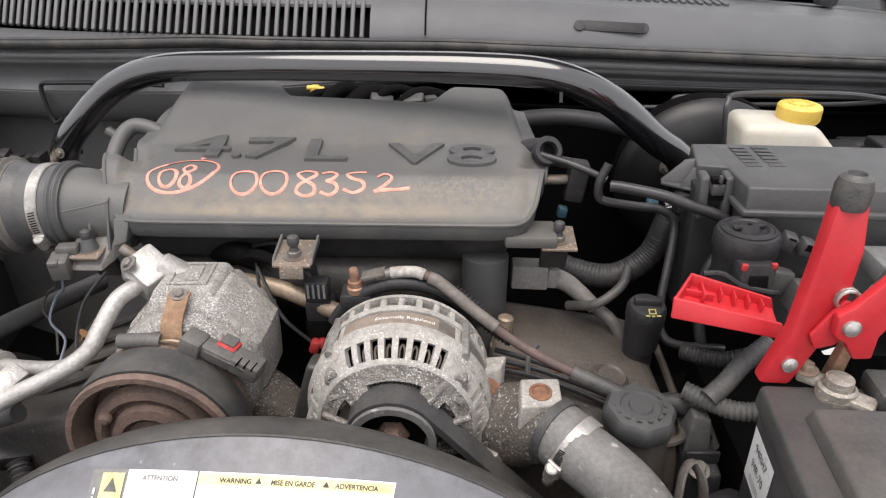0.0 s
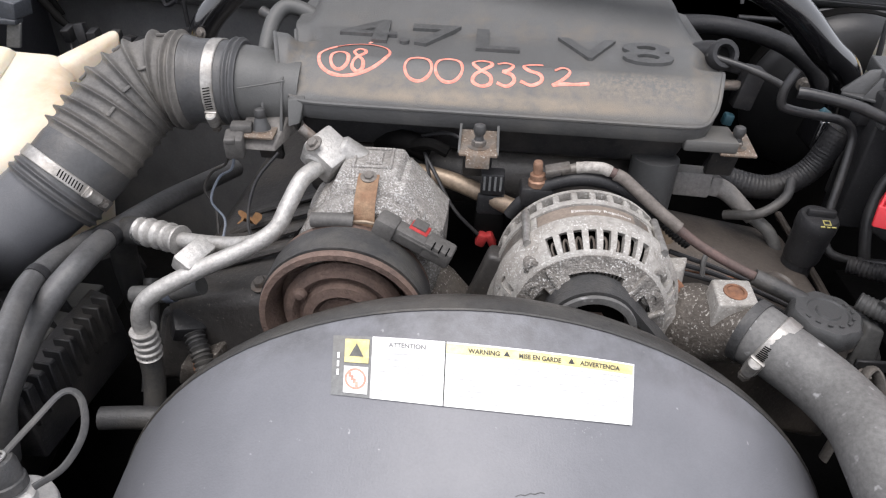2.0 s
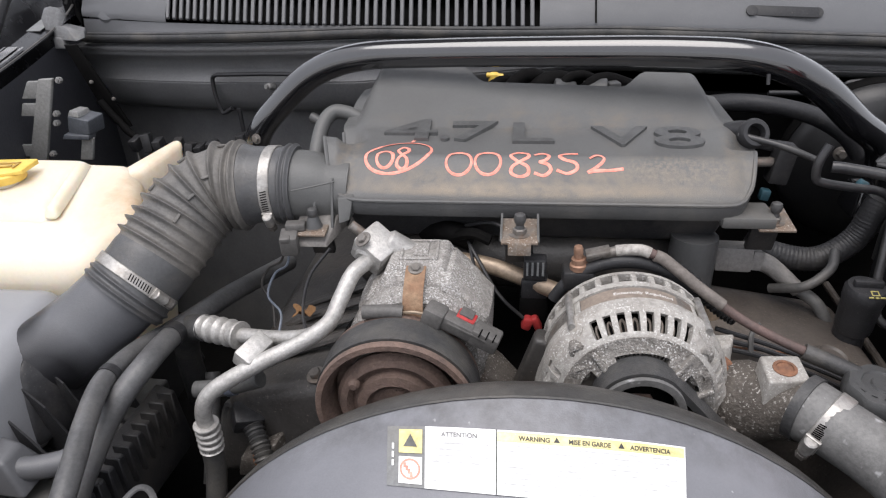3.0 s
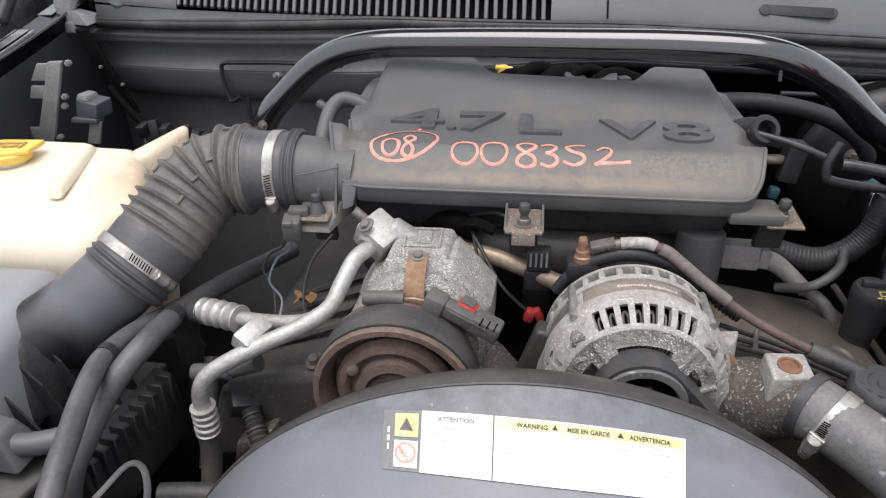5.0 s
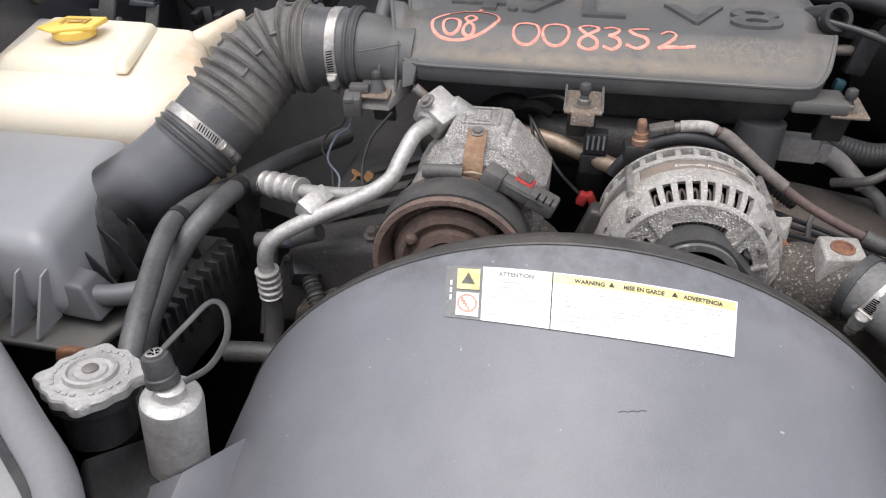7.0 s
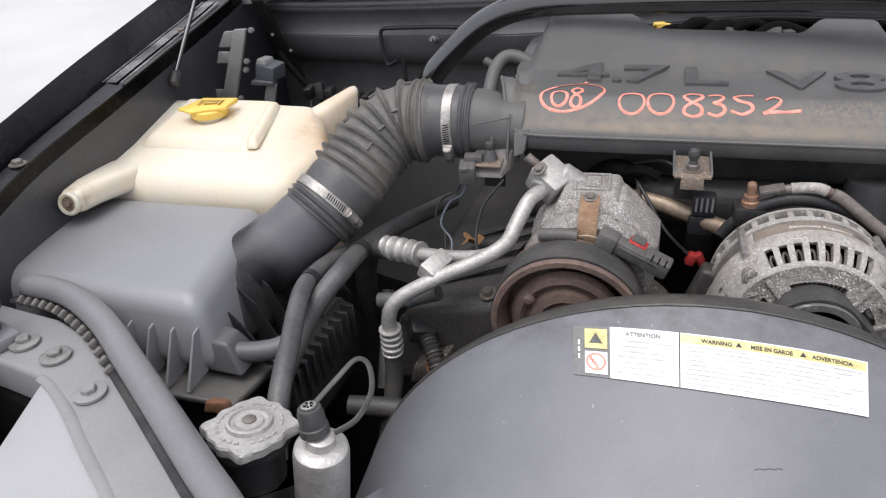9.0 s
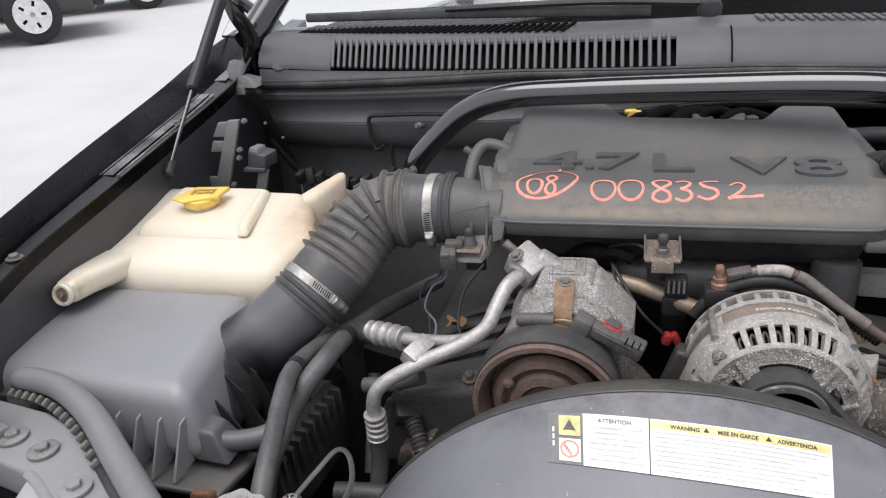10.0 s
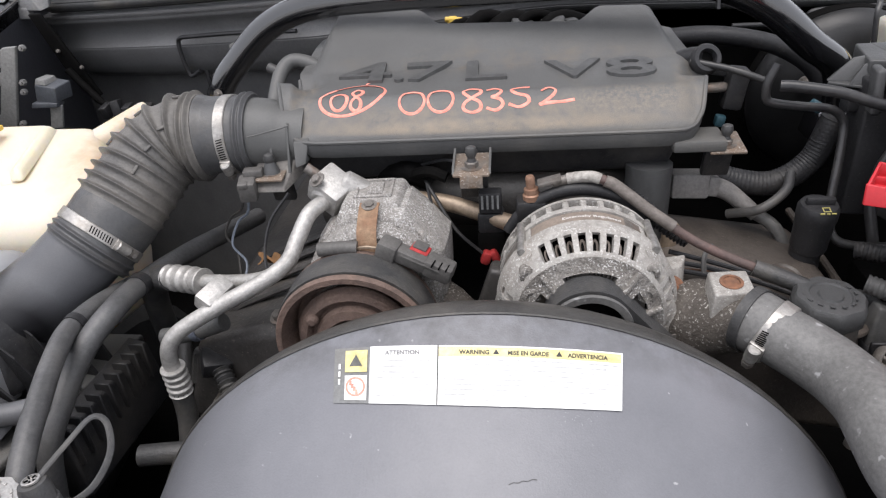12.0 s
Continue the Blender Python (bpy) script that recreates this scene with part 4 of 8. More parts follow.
# ---- engine: block, cover and intake ----
engine = thing("engine_block", (-0.1, 0.65, 0.66), "dark oily engine block with two cylinder heads", "engine")
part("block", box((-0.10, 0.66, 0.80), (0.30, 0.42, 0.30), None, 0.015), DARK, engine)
part("timing_cover", hull([(-0.22, 0.47, 0.70), (0.04, 0.47, 0.70), (0.10, 0.53, 0.70), (-0.28, 0.53, 0.70)], [(-0.19, 0.49, 0.985), (0.02, 0.49, 0.985), (0.06, 0.54, 0.99), (-0.23, 0.54, 0.99)], 0.01), CASTDARK, engine)
part("valve_cover", hull([(-0.44, 0.47, 0.90), (-0.30, 0.45, 0.93), (-0.24, 0.90, 0.96), (-0.40, 0.92, 0.92)], [(-0.405, 0.475, 1.005), (-0.29, 0.46, 1.04), (-0.235, 0.90, 1.07), (-0.38, 0.92, 1.03)], 0.014), ENGINE, engine, "oily black valve cover")
part("valve_cover", hull([(0.05, 0.46, 0.93), (0.24, 0.46, 0.90), (0.24, 0.66, 0.91), (0.05, 0.66, 0.945)], [(0.06, 0.475, 1.05), (0.222, 0.47, 1.03), (0.212, 0.64, 1.036), (0.06, 0.64, 1.06)], 0.014), BROWNCOVER, engine, "oily brown-black valve cover")
part("manifold", tube([(-0.29, 0.64, 1.08), (-0.15, 0.628, 1.085), (-0.05, 0.632, 1.085), (0.03, 0.65, 1.08)], 0.032, 18, 6), ENGINE, engine, "dull grey-black intake runner")
part("manifold", tube([(-0.26, 0.74, 1.10), (-0.10, 0.74, 1.11), (0.06, 0.74, 1.10)], 0.05, 18, 6), ENGINE, engine)

cover = thing("engine_cover", (-0.11, 0.68, 1.12), "dusty black plastic engine cover with raised lettering and marker writing", "engine cover")


def ease(t):
    t = max(0.0, min(1.0, t))
    return t * t * (3 - 2 * t)


def cover_left(y):
    x = -0.312 - 0.30 * max(0.0, min(y, 0.652) - 0.598) + 0.016 * ease((y - 0.650) / 0.008) - 0.008 * ease((y - 0.66) / 0.05) + 0.002 * ease((y - 0.73) / 0.08)
    d = min(1.0, max(0.0, 1 - (y - 0.584) / 0.026))
    return x + 0.046 * (1 - math.sqrt(1 - d * d))


def cover_right(y):
    x = 0.097 + 0.23 * max(0.0, min(y, 0.69) - 0.60) - 0.011 * ease((y - 0.688) / 0.010) - 0.009 * ease((y - 0.70) / 0.09)
    d = min(1.0, max(0.0, 1 - (y - 0.584) / 0.030))
    return x - 0.032 * (1 - math.sqrt(1 - d * d))


def cover_back(x):
    b = 0.812 + (x + 0.30) * (-0.075)
    return b - 0.036 * (ease((x + 0.196) / 0.032) - ease((x + 0.012) / 0.032))


def cover_z(x, y):
    k = 0.6 * ease((y - 0.586) / 0.044) + 0.4 * min(1.0, max(0.0, (y - 0.586) / 0.044))
    spine = 1.171 + 0.028 * k + 0.012 * ease((y - 0.60) / 0.11) + 0.047 * min(0.609, max(0.0, (y - 0.687) / 0.115)) ** 1.12 + 0.24 * max(0.0, y - 0.757)
    d = min(x - cover_left(y), cover_right(y) - x)
    foot = 0.006 + 0.008 * ease((y - 0.60) / 0.04)
    side = 0.12 * min(1.0, max(0.0, d / foot)) + 0.88 * (1 - (1 - min(1.0, max(0.0, (d - foot) / 0.020))) ** 2.6)
    low = 1.171 + 0.031 * ease((y - 0.586) / 0.055) - 0.018 * ease((y - 0.645) / 0.010) + 0.024 * ease((y - 0.652) / 0.05) + 0.010 * ease((y - 0.71) / 0.08)
    if x < -0.1:
        low += 0.013 * ease((y - 0.595) / 0.025) * (1 - ease((y - 0.648) / 0.010))
    return low + (spine - low) * side


NX, NY = 88, 64
grid = []
for j in range(NY + 1):
    v = (j / NY) ** 1.25
    row = []
    for i in range(NX + 1):
        u = i / NX
        u = 0.5 - 0.5 * math.cos(math.pi * u) * (0.5 + 0.5 * abs(math.cos(math.pi * u)) ** 0.3)
        left = cover_left(0.584 + v * (cover_back(-0.31) - 0.584))
        x = left + (cover_right(0.584 + v * (cover_back(0.10) - 0.584)) - left) * u
        y = 0.584 + v * (cover_back(x) - 0.584)
        row.append((x, y, cover_z(x, y)))
    grid.append(row)
lid = part("lid", sheet(grid, 0.012), LID, cover)
edge = [(cover_left(y), y) for y in (0.79, 0.77, 0.75, 0.73, 0.71, 0.70, 0.69, 0.68, 0.672, 0.665, 0.656, 0.651, 0.647, 0.643, 0.632, 0.62, 0.608, 0.600, 0.594, 0.589, 0.586)] + [(x, 0.5842) for x in (-0.262, -0.2, -0.1, 0.0, 0.058)] + [(cover_right(y), y) for y in (0.586, 0.589, 0.594, 0.600, 0.608, 0.62, 0.632, 0.645, 0.649, 0.653, 0.658, 0.664, 0.67, 0.678, 0.687, 0.70, 0.715, 0.73, 0.75, 0.765, 0.775)]
part("skirt", sheet([[(-0.105 + (x + 0.105) * k, y + d, cover_z(x, y) - drop) for x, y in edge] for k, d, drop in ((1.001, -0.0012, 0.0005), (1.003, -0.002, 0.003), (1.0, -0.0015, 0.014), (0.996, 0.0, 0.0175), (0.985, 0.004, 0.0178))]), FUSEBOX, cover)
part("lip", tube([(-0.105 + (x + 0.105) * 1.001, y - 0.0012, cover_z(x, y) - 0.0012) for x, y in edge if y < 0.70], 0.0022, 8, 3), LID, cover)
part("lower_box", hull([(-0.29, 0.61, 1.118), (0.07, 0.61, 1.118), (0.06, 0.77, 1.118), (-0.28, 0.79, 1.118)], [(-0.305, 0.598, 1.167), (0.085, 0.598, 1.167), (0.08, 0.775, 1.167), (-0.295, 0.80, 1.167)], 0.006), BLACK, cover, "black lower half of the air box")
part("back_wall", hull([(-0.29, 0.765, 1.165), (0.075, 0.738, 1.165), (0.075, 0.742, 1.165), (-0.29, 0.769, 1.165)], [(-0.29, 0.765, 1.215), (0.075, 0.738, 1.215), (0.075, 0.742, 1.215), (-0.29, 0.769, 1.215)], 0.0), BLACK, cover)


def emboss(ch, x0, x1, y0, y1):
    """One raised letter that fills the given span of the lid."""
    y1 = y0 + (y1 - y0) * 0.86
    raw = letters(ch, 1.0, lambda u, v, w: Vector((u, v, w)), 0.0024, 1.0, 0.0, 0.015)
    us, vs = [v.co.x for v in raw.verts], [v.co.y for v in raw.verts]
    for v in raw.verts:
        x = x0 + (x1 - x0) * (v.co.x - min(us)) / (max(us) - min(us))
        y = y0 + (y1 - y0) * (v.co.y - min(vs)) / (max(vs) - min(vs))
        v.co = Vector((x, y, cover_z(x, y) + 0.001 + v.co.z))
    return part("letter", raw, LETTER, cover, "raised black letter")


for ch, *span in (("4", -0.268, -0.211, 0.658, 0.704), (".", -0.207, -0.197, 0.657, 0.668), ("7", -0.196, -0.147, 0.656, 0.701), ("L", -0.131, -0.088, 0.6535, 0.699), ("V", -0.049, 0.009, 0.648, 0.694), ("8", 0.0125, 0.062, 0.645, 0.694)):
    emboss(ch, *span)


def stroke(pts, r=0.0021):
    """A marker stroke that lies on the cover."""
    path = smooth_path([(x, 0.6222 + (y - 0.6165) * 0.80, 0) for x, y in pts], 6)
    bm = tube([(p.x, p.y, cover_z(p.x, p.y) + 0.0003) for p in path], r, 8, 1, lambda s, t: 0.82 + 0.25 * noise.noise(Vector((s * 90, 3.0, 0))), flat=0.18, smooth=False)
    part("marker_stroke", bm, CRAYON, cover, "coral marker writing")


def mark(cx, cy, sx, sy, pts):
    stroke([(cx + u * sx, cy + v * sy) for u, v in pts])


def rnd(n, a0, a1, rx=1.0, ry=1.0, cx=0.0, cy=0.0):
    return [(cx + rx * math.cos(radians(a0 + (a1 - a0) * i / n)), cy + ry * math.sin(radians(a0 + (a1 - a0) * i / n))) for i in range(n + 1)]


ZERO = rnd(14, 100, 470)
EIGHT = [(0.55, 0.85), (-0.1, 1.0), (-0.6, 0.6), (-0.2, 0.12), (0.5, -0.3), (0.55, -0.8), (0.0, -1.0), (-0.55, -0.75), (-0.45, -0.3), (0.1, 0.1), (0.6, 0.5), (0.5, 0.9)]
THREE = [(-0.6, 0.75), (0.0, 1.0), (0.5, 0.65), (0.2, 0.2), (-0.2, 0.05), (0.4, -0.15), (0.6, -0.6), (0.1, -1.0), (-0.6, -0.8)]
FIVE = [(0.7, 0.95), (0.0, 0.9), (-0.5, 0.6), (-0.2, 0.2), (0.5, -0.1), (0.6, -0.6), (0.0, -0.95), (-0.7, -0.7)]
TWO = [(-0.8, 0.55), (-0.2, 1.0), (0.3, 0.6), (0.1, 0.0), (-0.6, -0.7), (-0.9, -0.9), (-0.2, -0.75), (0.8, -0.7), (1.7, -0.55)]
mark(-0.1840, 0.6155, 0.0130, 0.0145, ZERO)
mark(-0.1548, 0.6165, 0.0130, 0.0148, ZERO)
mark(-0.1230, 0.6160, 0.0150, 0.0158, EIGHT)
mark(-0.1005, 0.6158, 0.0135, 0.0142, THREE)
mark(-0.0760, 0.6172, 0.0152, 0.0138, FIVE)
mark(-0.0440, 0.6157, 0.0130, 0.0112, TWO)
stroke([(-0.2465 + 0.0335 * math.cos(radians(a)), 0.6285 + 0.0255 * math.sin(radians(a)) + 0.0075 * math.cos(radians(a))) for a in range(125, 500, 18)])
mark(-0.2600, 0.6205, 0.0085, 0.0125, ZERO)
mark(-0.2420, 0.6250, 0.0090, 0.0180, EIGHT)
stroke([(-0.236, 0.658), (-0.2335, 0.662), (-0.231, 0.664)], 0.0018)

def mount(name, x, y, z, wide, label, sides=True):
    """A small pressed plate with turned-up sides, a nut and a ball stud."""
    t = thing(name, (x, y, z - 0.01), label, "bracket", "cover brackets")
    w = wide / 2
    part("plate", hull([(x - w, y - 0.016, z - 0.0135), (x + w, y - 0.016, z - 0.0135), (x + w, y + 0.026, z - 0.009), (x - w, y + 0.026, z - 0.009)],
                       [(x - w, y - 0.016, z - 0.0105), (x + w, y - 0.016, z - 0.0105), (x + w, y + 0.026, z - 0.006), (x - w, y + 0.026, z - 0.006)], 0.001), RUSTPLATE, t)
    if sides:
        part("lip", box((x, y - 0.0165, z - 0.0175), (wide * 0.62, 0.0025, 0.012), turned(-8, 0, 0), 0.0008), RUSTPLATE, t)
    for k in (-1, 1) if sides else ():
        part("side", hull([(x + k * w - 0.001, y - 0.012, z - 0.012), (x + k * w + 0.001, y - 0.012, z - 0.012), (x + k * w + 0.001, y + 0.026, z - 0.008), (x + k * w - 0.001, y + 0.026, z - 0.008)],
                          [(x + k * w - 0.001, y - 0.008, z - 0.007), (x + k * w + 0.001, y - 0.008, z - 0.007), (x + k * w + 0.001, y + 0.026, z - 0.001), (x + k * w - 0.001, y + 0.026, z - 0.001)], 0.0), COVER, t)
    part("web", box((x, y + 0.02, z - 0.03), (wide * 0.8, 0.008, 0.045), turned(15, 0, 0), 0.002), BLACK, t)
    part("nut", hexbolt((x, y, z - 0.0105), (0, 0, 1), 0.0066, 0.007), DULLSTEEL, t)
    part("stud", lathe((x, y, z - 0.004), (0, 0, 1), [(0.0046, 0), (0.0036, 0.004), (0.0052, 0.007), (0.0058, 0.0105), (0.0048, 0.014), (0.002, 0.0155)], 18), RUBBER, t)
    return t


RUSTPLATE = mat("corroded_plate", (0.21, 0.19, 0.168), 0.6, 0.3, col2=(0.16, 0.11, 0.075), scale=60, bump=0.4, bscale=500, speck=(0.5, 0.48, 0.45), sscale=500, sat=(0.6, 0.68), cluster=60, dust=(0.2, 0.135, 0.09), dmix=(0.5, 0.72))
mount("cover_bracket", -0.328, 0.578, 1.152, 0.030, "corroded steel cover bracket with a black ball stud", False)
mount("cover_bracket", -0.1215, 0.546, 1.165, 0.034, "rusty steel cover bracket with a black ball stud")
mount("cover_bracket", 0.121, 0.598, 1.157, 0.034, "pale scuffed cover bracket with a black ball stud", False)
part("bracket_arm", box((0.094, 0.602, 1.152), (0.05, 0.04, 0.012), None, 0.003), COVER, cover)
SHELFDUST = mat("dusty_moulded_plastic", (0.19, 0.178, 0.165), 0.6, col2=(0.13, 0.122, 0.115), scale=40, bump=0.3, bscale=400, dust=(0.26, 0.22, 0.18), dmix=(0.5, 0.75))
part("bracket_shelf", hull([(-0.350, 0.562, 1.127), (-0.312, 0.562, 1.127), (-0.299, 0.602, 1.133), (-0.350, 0.602, 1.133)], [(-0.348, 0.564, 1.1315), (-0.314, 0.564, 1.1315), (-0.301, 0.602, 1.158), (-0.346, 0.602, 1.154)], 0.0015), SHELFDUST, cover, "dusty moulded shelf under the inlet")
for rx in (-0.3275, -0.3095):
    part("gusset", hull([(rx - 0.0015, 0.578, 1.141), (rx + 0.0015, 0.578, 1.141), (rx + 0.0015, 0.606, 1.141), (rx - 0.0015, 0.606, 1.141)], [(rx - 0.0012, 0.594, 1.186), (rx + 0.0012, 0.594, 1.186), (rx + 0.0012, 0.606, 1.188), (rx - 0.0012, 0.606, 1.188)], 0.0006), COVER, cover)
part("gusset", hull([(-0.301, 0.574, 1.148), (-0.291, 0.578, 1.150), (-0.289, 0.60, 1.150), (-0.300, 0.60, 1.148)], [(-0.303, 0.586, 1.170), (-0.287, 0.586, 1.172), (-0.287, 0.60, 1.174), (-0.303, 0.60, 1.174)], 0.001), COVER, cover)
part("stud_cone", lathe((-0.328, 0.578, 1.139), (0, 0, 1), [(0.0105, 0), (0.0095, 0.003), (0.0055, 0.014), (0.0045, 0.016)], 20), FUSEBOX, cover, "dull grey stud cone")
part("inlet_seam", tube([(-0.348, 0.582, 1.1795), (-0.325, 0.5835, 1.184), (-0.304, 0.5855, 1.1885)], 0.0009, 6, 4), COVER, cover)


def hose_clamp(at, axis, r, label, screw, wide=0.010):
    """A worm-drive clamp; screw: the direction from the middle in which its housing sits."""
    ax = Vector(axis).normalized()
    t = thing("hose_clamp", at, label, "hose clamp", "hose clamps")
    part("band", lathe(at, ax, [(r, -wide / 2), (r + 0.0006, -wide / 2), (r + 0.0013, -wide / 2 + 0.0008), (r + 0.0013, wide / 2 - 0.0008), (r + 0.0006, wide / 2), (r, wide / 2)], 56, closed=True), CLAMPSTEEL, t)
    s = (Vector(screw) - ax * Vector(screw).dot(ax)).normalized()
    tg = ax.cross(s)
    rot = Matrix((tg, ax, s)).transposed()
    c = Vector(at) + s * (r + 0.0042)
    part("housing", lathe(c - tg * 0.0075, tg, [(0.004, 0), (0.0052, 0.001), (0.0052, 0.014), (0.004, 0.015)], 14), CLAMPSTEEL, t)
    part("saddle", box(c - s * 0.0028, (0.017, wide * 1.02, 0.003), rot, 0.0008), CLAMPSTEEL, t)
    part("screw", join(rod(c + tg * 0.007, c + tg * 0.011, 0.0036, 12, 0.0008), lathe(c + tg * 0.0105, tg, [(0.0048, 0), (0.0048, 0.0045), (0.0038, 0.0055), (0.0012, 0.0055), (0.0012, 0.0035)], 6)), DULLSTEEL, t)
    for k in range(9):
        a = -0.20 - 0.062 * (k + 1)
        d = s * math.cos(a) + tg * math.sin(a)
        tt = ax.cross(d)
        part("notch", box(Vector(at) + d * (r + 0.0012), (0.0011, wide * 0.6, 0.0006), Matrix((tt * 0.97 + ax * 0.2, ax * 0.97 - tt * 0.2, d)).transposed(), 0.0), DARK, t)
    return t


# air intake: stub on the cover, ribbed bellows, filter box with its neck
part("inlet_stub", tube([(-0.30, 0.626, 1.160), (-0.325, 0.624, 1.163), (-0.345, 0.622, 1.168), (-0.372, 0.621, 1.169)], 0.038, 28, 6, lambda q, t: 0.95 + 0.05 * ease(q / t)), COVER, cover)
BP = [(-0.352, 0.621, 1.169), (-0.378, 0.621, 1.169), (-0.408, 0.620, 1.169), (-0.439, 0.616, 1.1655), (-0.463, 0.599, 1.151), (-0.481, 0.572, 1.128), (-0.4985, 0.546, 1.1055), (-0.519, 0.5205, 1.0835)]


RIDGES = [0.060, 0.0675, 0.080, 0.0945, 0.109, 0.1235, 0.138, 0.1525, 0.165, 0.1765]


def intake_radius(q, way):
    """The hose's radius at q metres along it; way runs from -1 inside the bend to 1 outside it."""
    r = 0.0405
    for k, c in enumerate(RIDGES):
        high = (0.0040 + 0.0022 * way) if k > 1 else 0.0048
        r += high * math.exp(-((q - c) / 0.0021) ** 2) - 0.0008 * math.exp(-((q - c - 0.007) / 0.004) ** 2)
    for c in (0.0035, 0.0095):
        r += 0.0032 * math.exp(-((q - c) / 0.0020) ** 2)
    for c in (0.2335, 0.226):
        r += 0.0030 * math.exp(-((q - c) / 0.0020) ** 2)
    return r + 0.0032 * ease((q - 0.045) / 0.012) * (1 - ease((q - 0.19) / 0.02)) + 0.0024 * ease((q - 0.19) / 0.02)


def intake_piece(q0, q1):
    """A length of the intake hose from q0 to q1 metres, with its wall turned in at both ends."""
    path = smooth_path(BP, 60)
    at, total = [0.0], 0.0
    for a, b in zip(path, path[1:]):
        total += (b - a).length
        at.append(total)
    bm, rings, seg = bmesh.new(), [], 48
    steps = [i for i in range(len(path)) if q0 <= at[i] <= q1]
    for i in steps:
        d = (path[min(i + 1, len(path) - 1)] - path[max(i - 1, 0)]).normalized()
        out = Vector((-0.55, 0.35, 0.75))
        nrm = (out - d * out.dot(d)).normalized()
        bi = d.cross(nrm)
        ring_v = []
        for j in range(seg):
            a = 2 * math.pi * j / seg
            wob = 0.0004 * noise.noise(Vector((at[i] * 60, math.cos(a) * 1.5, math.sin(a) * 1.5)))
            k = intake_radius(at[i], math.cos(a)) + wob
            ring_v.append(bm.verts.new(path[i] + nrm * (math.cos(a) * k) + bi * (math.sin(a) * k)))
        rings.append(ring_v)
    for a, b in zip(rings, rings[1:]):
        for j in range(seg):
            bm.faces.new((a[j], a[(j + 1) % seg], b[(j + 1) % seg], b[j]))
    for ring_v in (rings[0], rings[-1]):
        bm.faces.new(ring_v)
    return bm


bellows = thing("intake_hose", (-0.45, 0.59, 1.1), "dusty black ribbed rubber air intake hose", "intake hose")
part("cuff", intake_piece(0.0, 0.0555), CUFF, bellows, "smooth black rubber cuff")
part("bellows", intake_piece(0.0552, 0.184), BELLOWS, bellows)
part("cuff", intake_piece(0.1835, 0.242), CUFF, bellows, "smooth black rubber cuff")
hose_path = smooth_path(BP, 60)
for k, q in enumerate((0.087, 0.1015, 0.116, 0.131, 0.145, 0.1588)):
    i = round(q / 0.2405 * (len(hose_path) - 1))
    d = (hose_path[i + 1] - hose_path[i - 1]).normalized()
    for turn in (((0.5, -0.6, 0.7),) if k % 2 else ((-0.5, 0.0, 0.9),)):
        o = Vector(turn)
        o = (o - d * o.dot(d)).normalized()
        part("seam_tab", box(hose_path[i] + o * 0.0445, (0.003, 0.0105, 0.0028), Matrix((d.cross(o), d, o)).transposed(), 0.0008), BELLOWS, bellows)
hose_clamp((-0.377, 0.621, 1.169), (1, 0, 0.03), 0.0405, "bright worm-drive hose clamp on the intake hose", (0.0, -0.85, -0.5), 0.0115)
hose_clamp((-0.5065, 0.5365, 1.0975), (0.50, 0.66, 0.56), 0.0435, "bright worm-drive hose clamp at the filter box neck", (0.75, -0.62, -0.05), 0.0115)

ab = thing("air_filter_box", (-0.68, 0.45, 0.9), "matt dark grey plastic air filter box", "air box")
part("lid", hull([(-0.886, 0.58, 0.945), (-0.848, 0.346, 0.998), (-0.553, 0.336, 0.998), (-0.566, 0.56, 0.945)], [(-0.868, 0.565, 1.074), (-0.820, 0.360, 1.078), (-0.568, 0.350, 1.078), (-0.603, 0.552, 1.082)], 0.021, 5), AIRBOX, ab)
part("flange", hull([(-0.89, 0.585, 0.93), (-0.852, 0.31, 0.988), (-0.52, 0.307, 0.988), (-0.525, 0.57, 0.93)], [(-0.89, 0.585, 0.944), (-0.852, 0.31, 0.996), (-0.52, 0.307, 0.996), (-0.525, 0.57, 0.944)], 0.003), COVER, ab)
part("base", hull([(-0.83, 0.56, 0.80), (-0.79, 0.34, 0.80), (-0.54, 0.33, 0.80), (-0.56, 0.55, 0.80)], [(-0.845, 0.56, 0.931), (-0.805, 0.33, 0.986), (-0.53, 0.32, 0.986), (-0.55, 0.55, 0.931)], 0.01), BLACK, ab)
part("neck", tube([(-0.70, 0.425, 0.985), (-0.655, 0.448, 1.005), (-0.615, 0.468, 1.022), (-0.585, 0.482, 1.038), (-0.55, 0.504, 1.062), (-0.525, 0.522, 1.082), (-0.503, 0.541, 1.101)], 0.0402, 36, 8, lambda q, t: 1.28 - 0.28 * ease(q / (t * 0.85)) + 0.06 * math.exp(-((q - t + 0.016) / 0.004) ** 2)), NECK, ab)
# black here paints the shade in the corner under the neck
part("neck_web", hull([(-0.60, 0.47, 0.99), (-0.56, 0.39, 0.99), (-0.548, 0.43, 0.99), (-0.545, 0.53, 0.975)], [(-0.604, 0.505, 1.075), (-0.582, 0.43, 1.066), (-0.56, 0.455, 1.05), (-0.562, 0.52, 1.06)], 0.012, 4), BLACK, ab, "moulded shoulder under the neck, black to paint its shade")
for x in (-0.572, -0.597, -0.622, -0.647, -0.672, -0.697, -0.722):
    part("fin", hull([(x - 0.0016, 0.312, 0.998), (x + 0.0016, 0.312, 0.998), (x + 0.0016, 0.345, 0.998), (x - 0.0016, 0.345, 0.998)], [(x - 0.001, 0.340, 1.046), (x + 0.001, 0.340, 1.046), (x + 0.001, 0.358, 1.05), (x - 0.001, 0.358, 1.05)], 0.0), AIRBOX, ab)
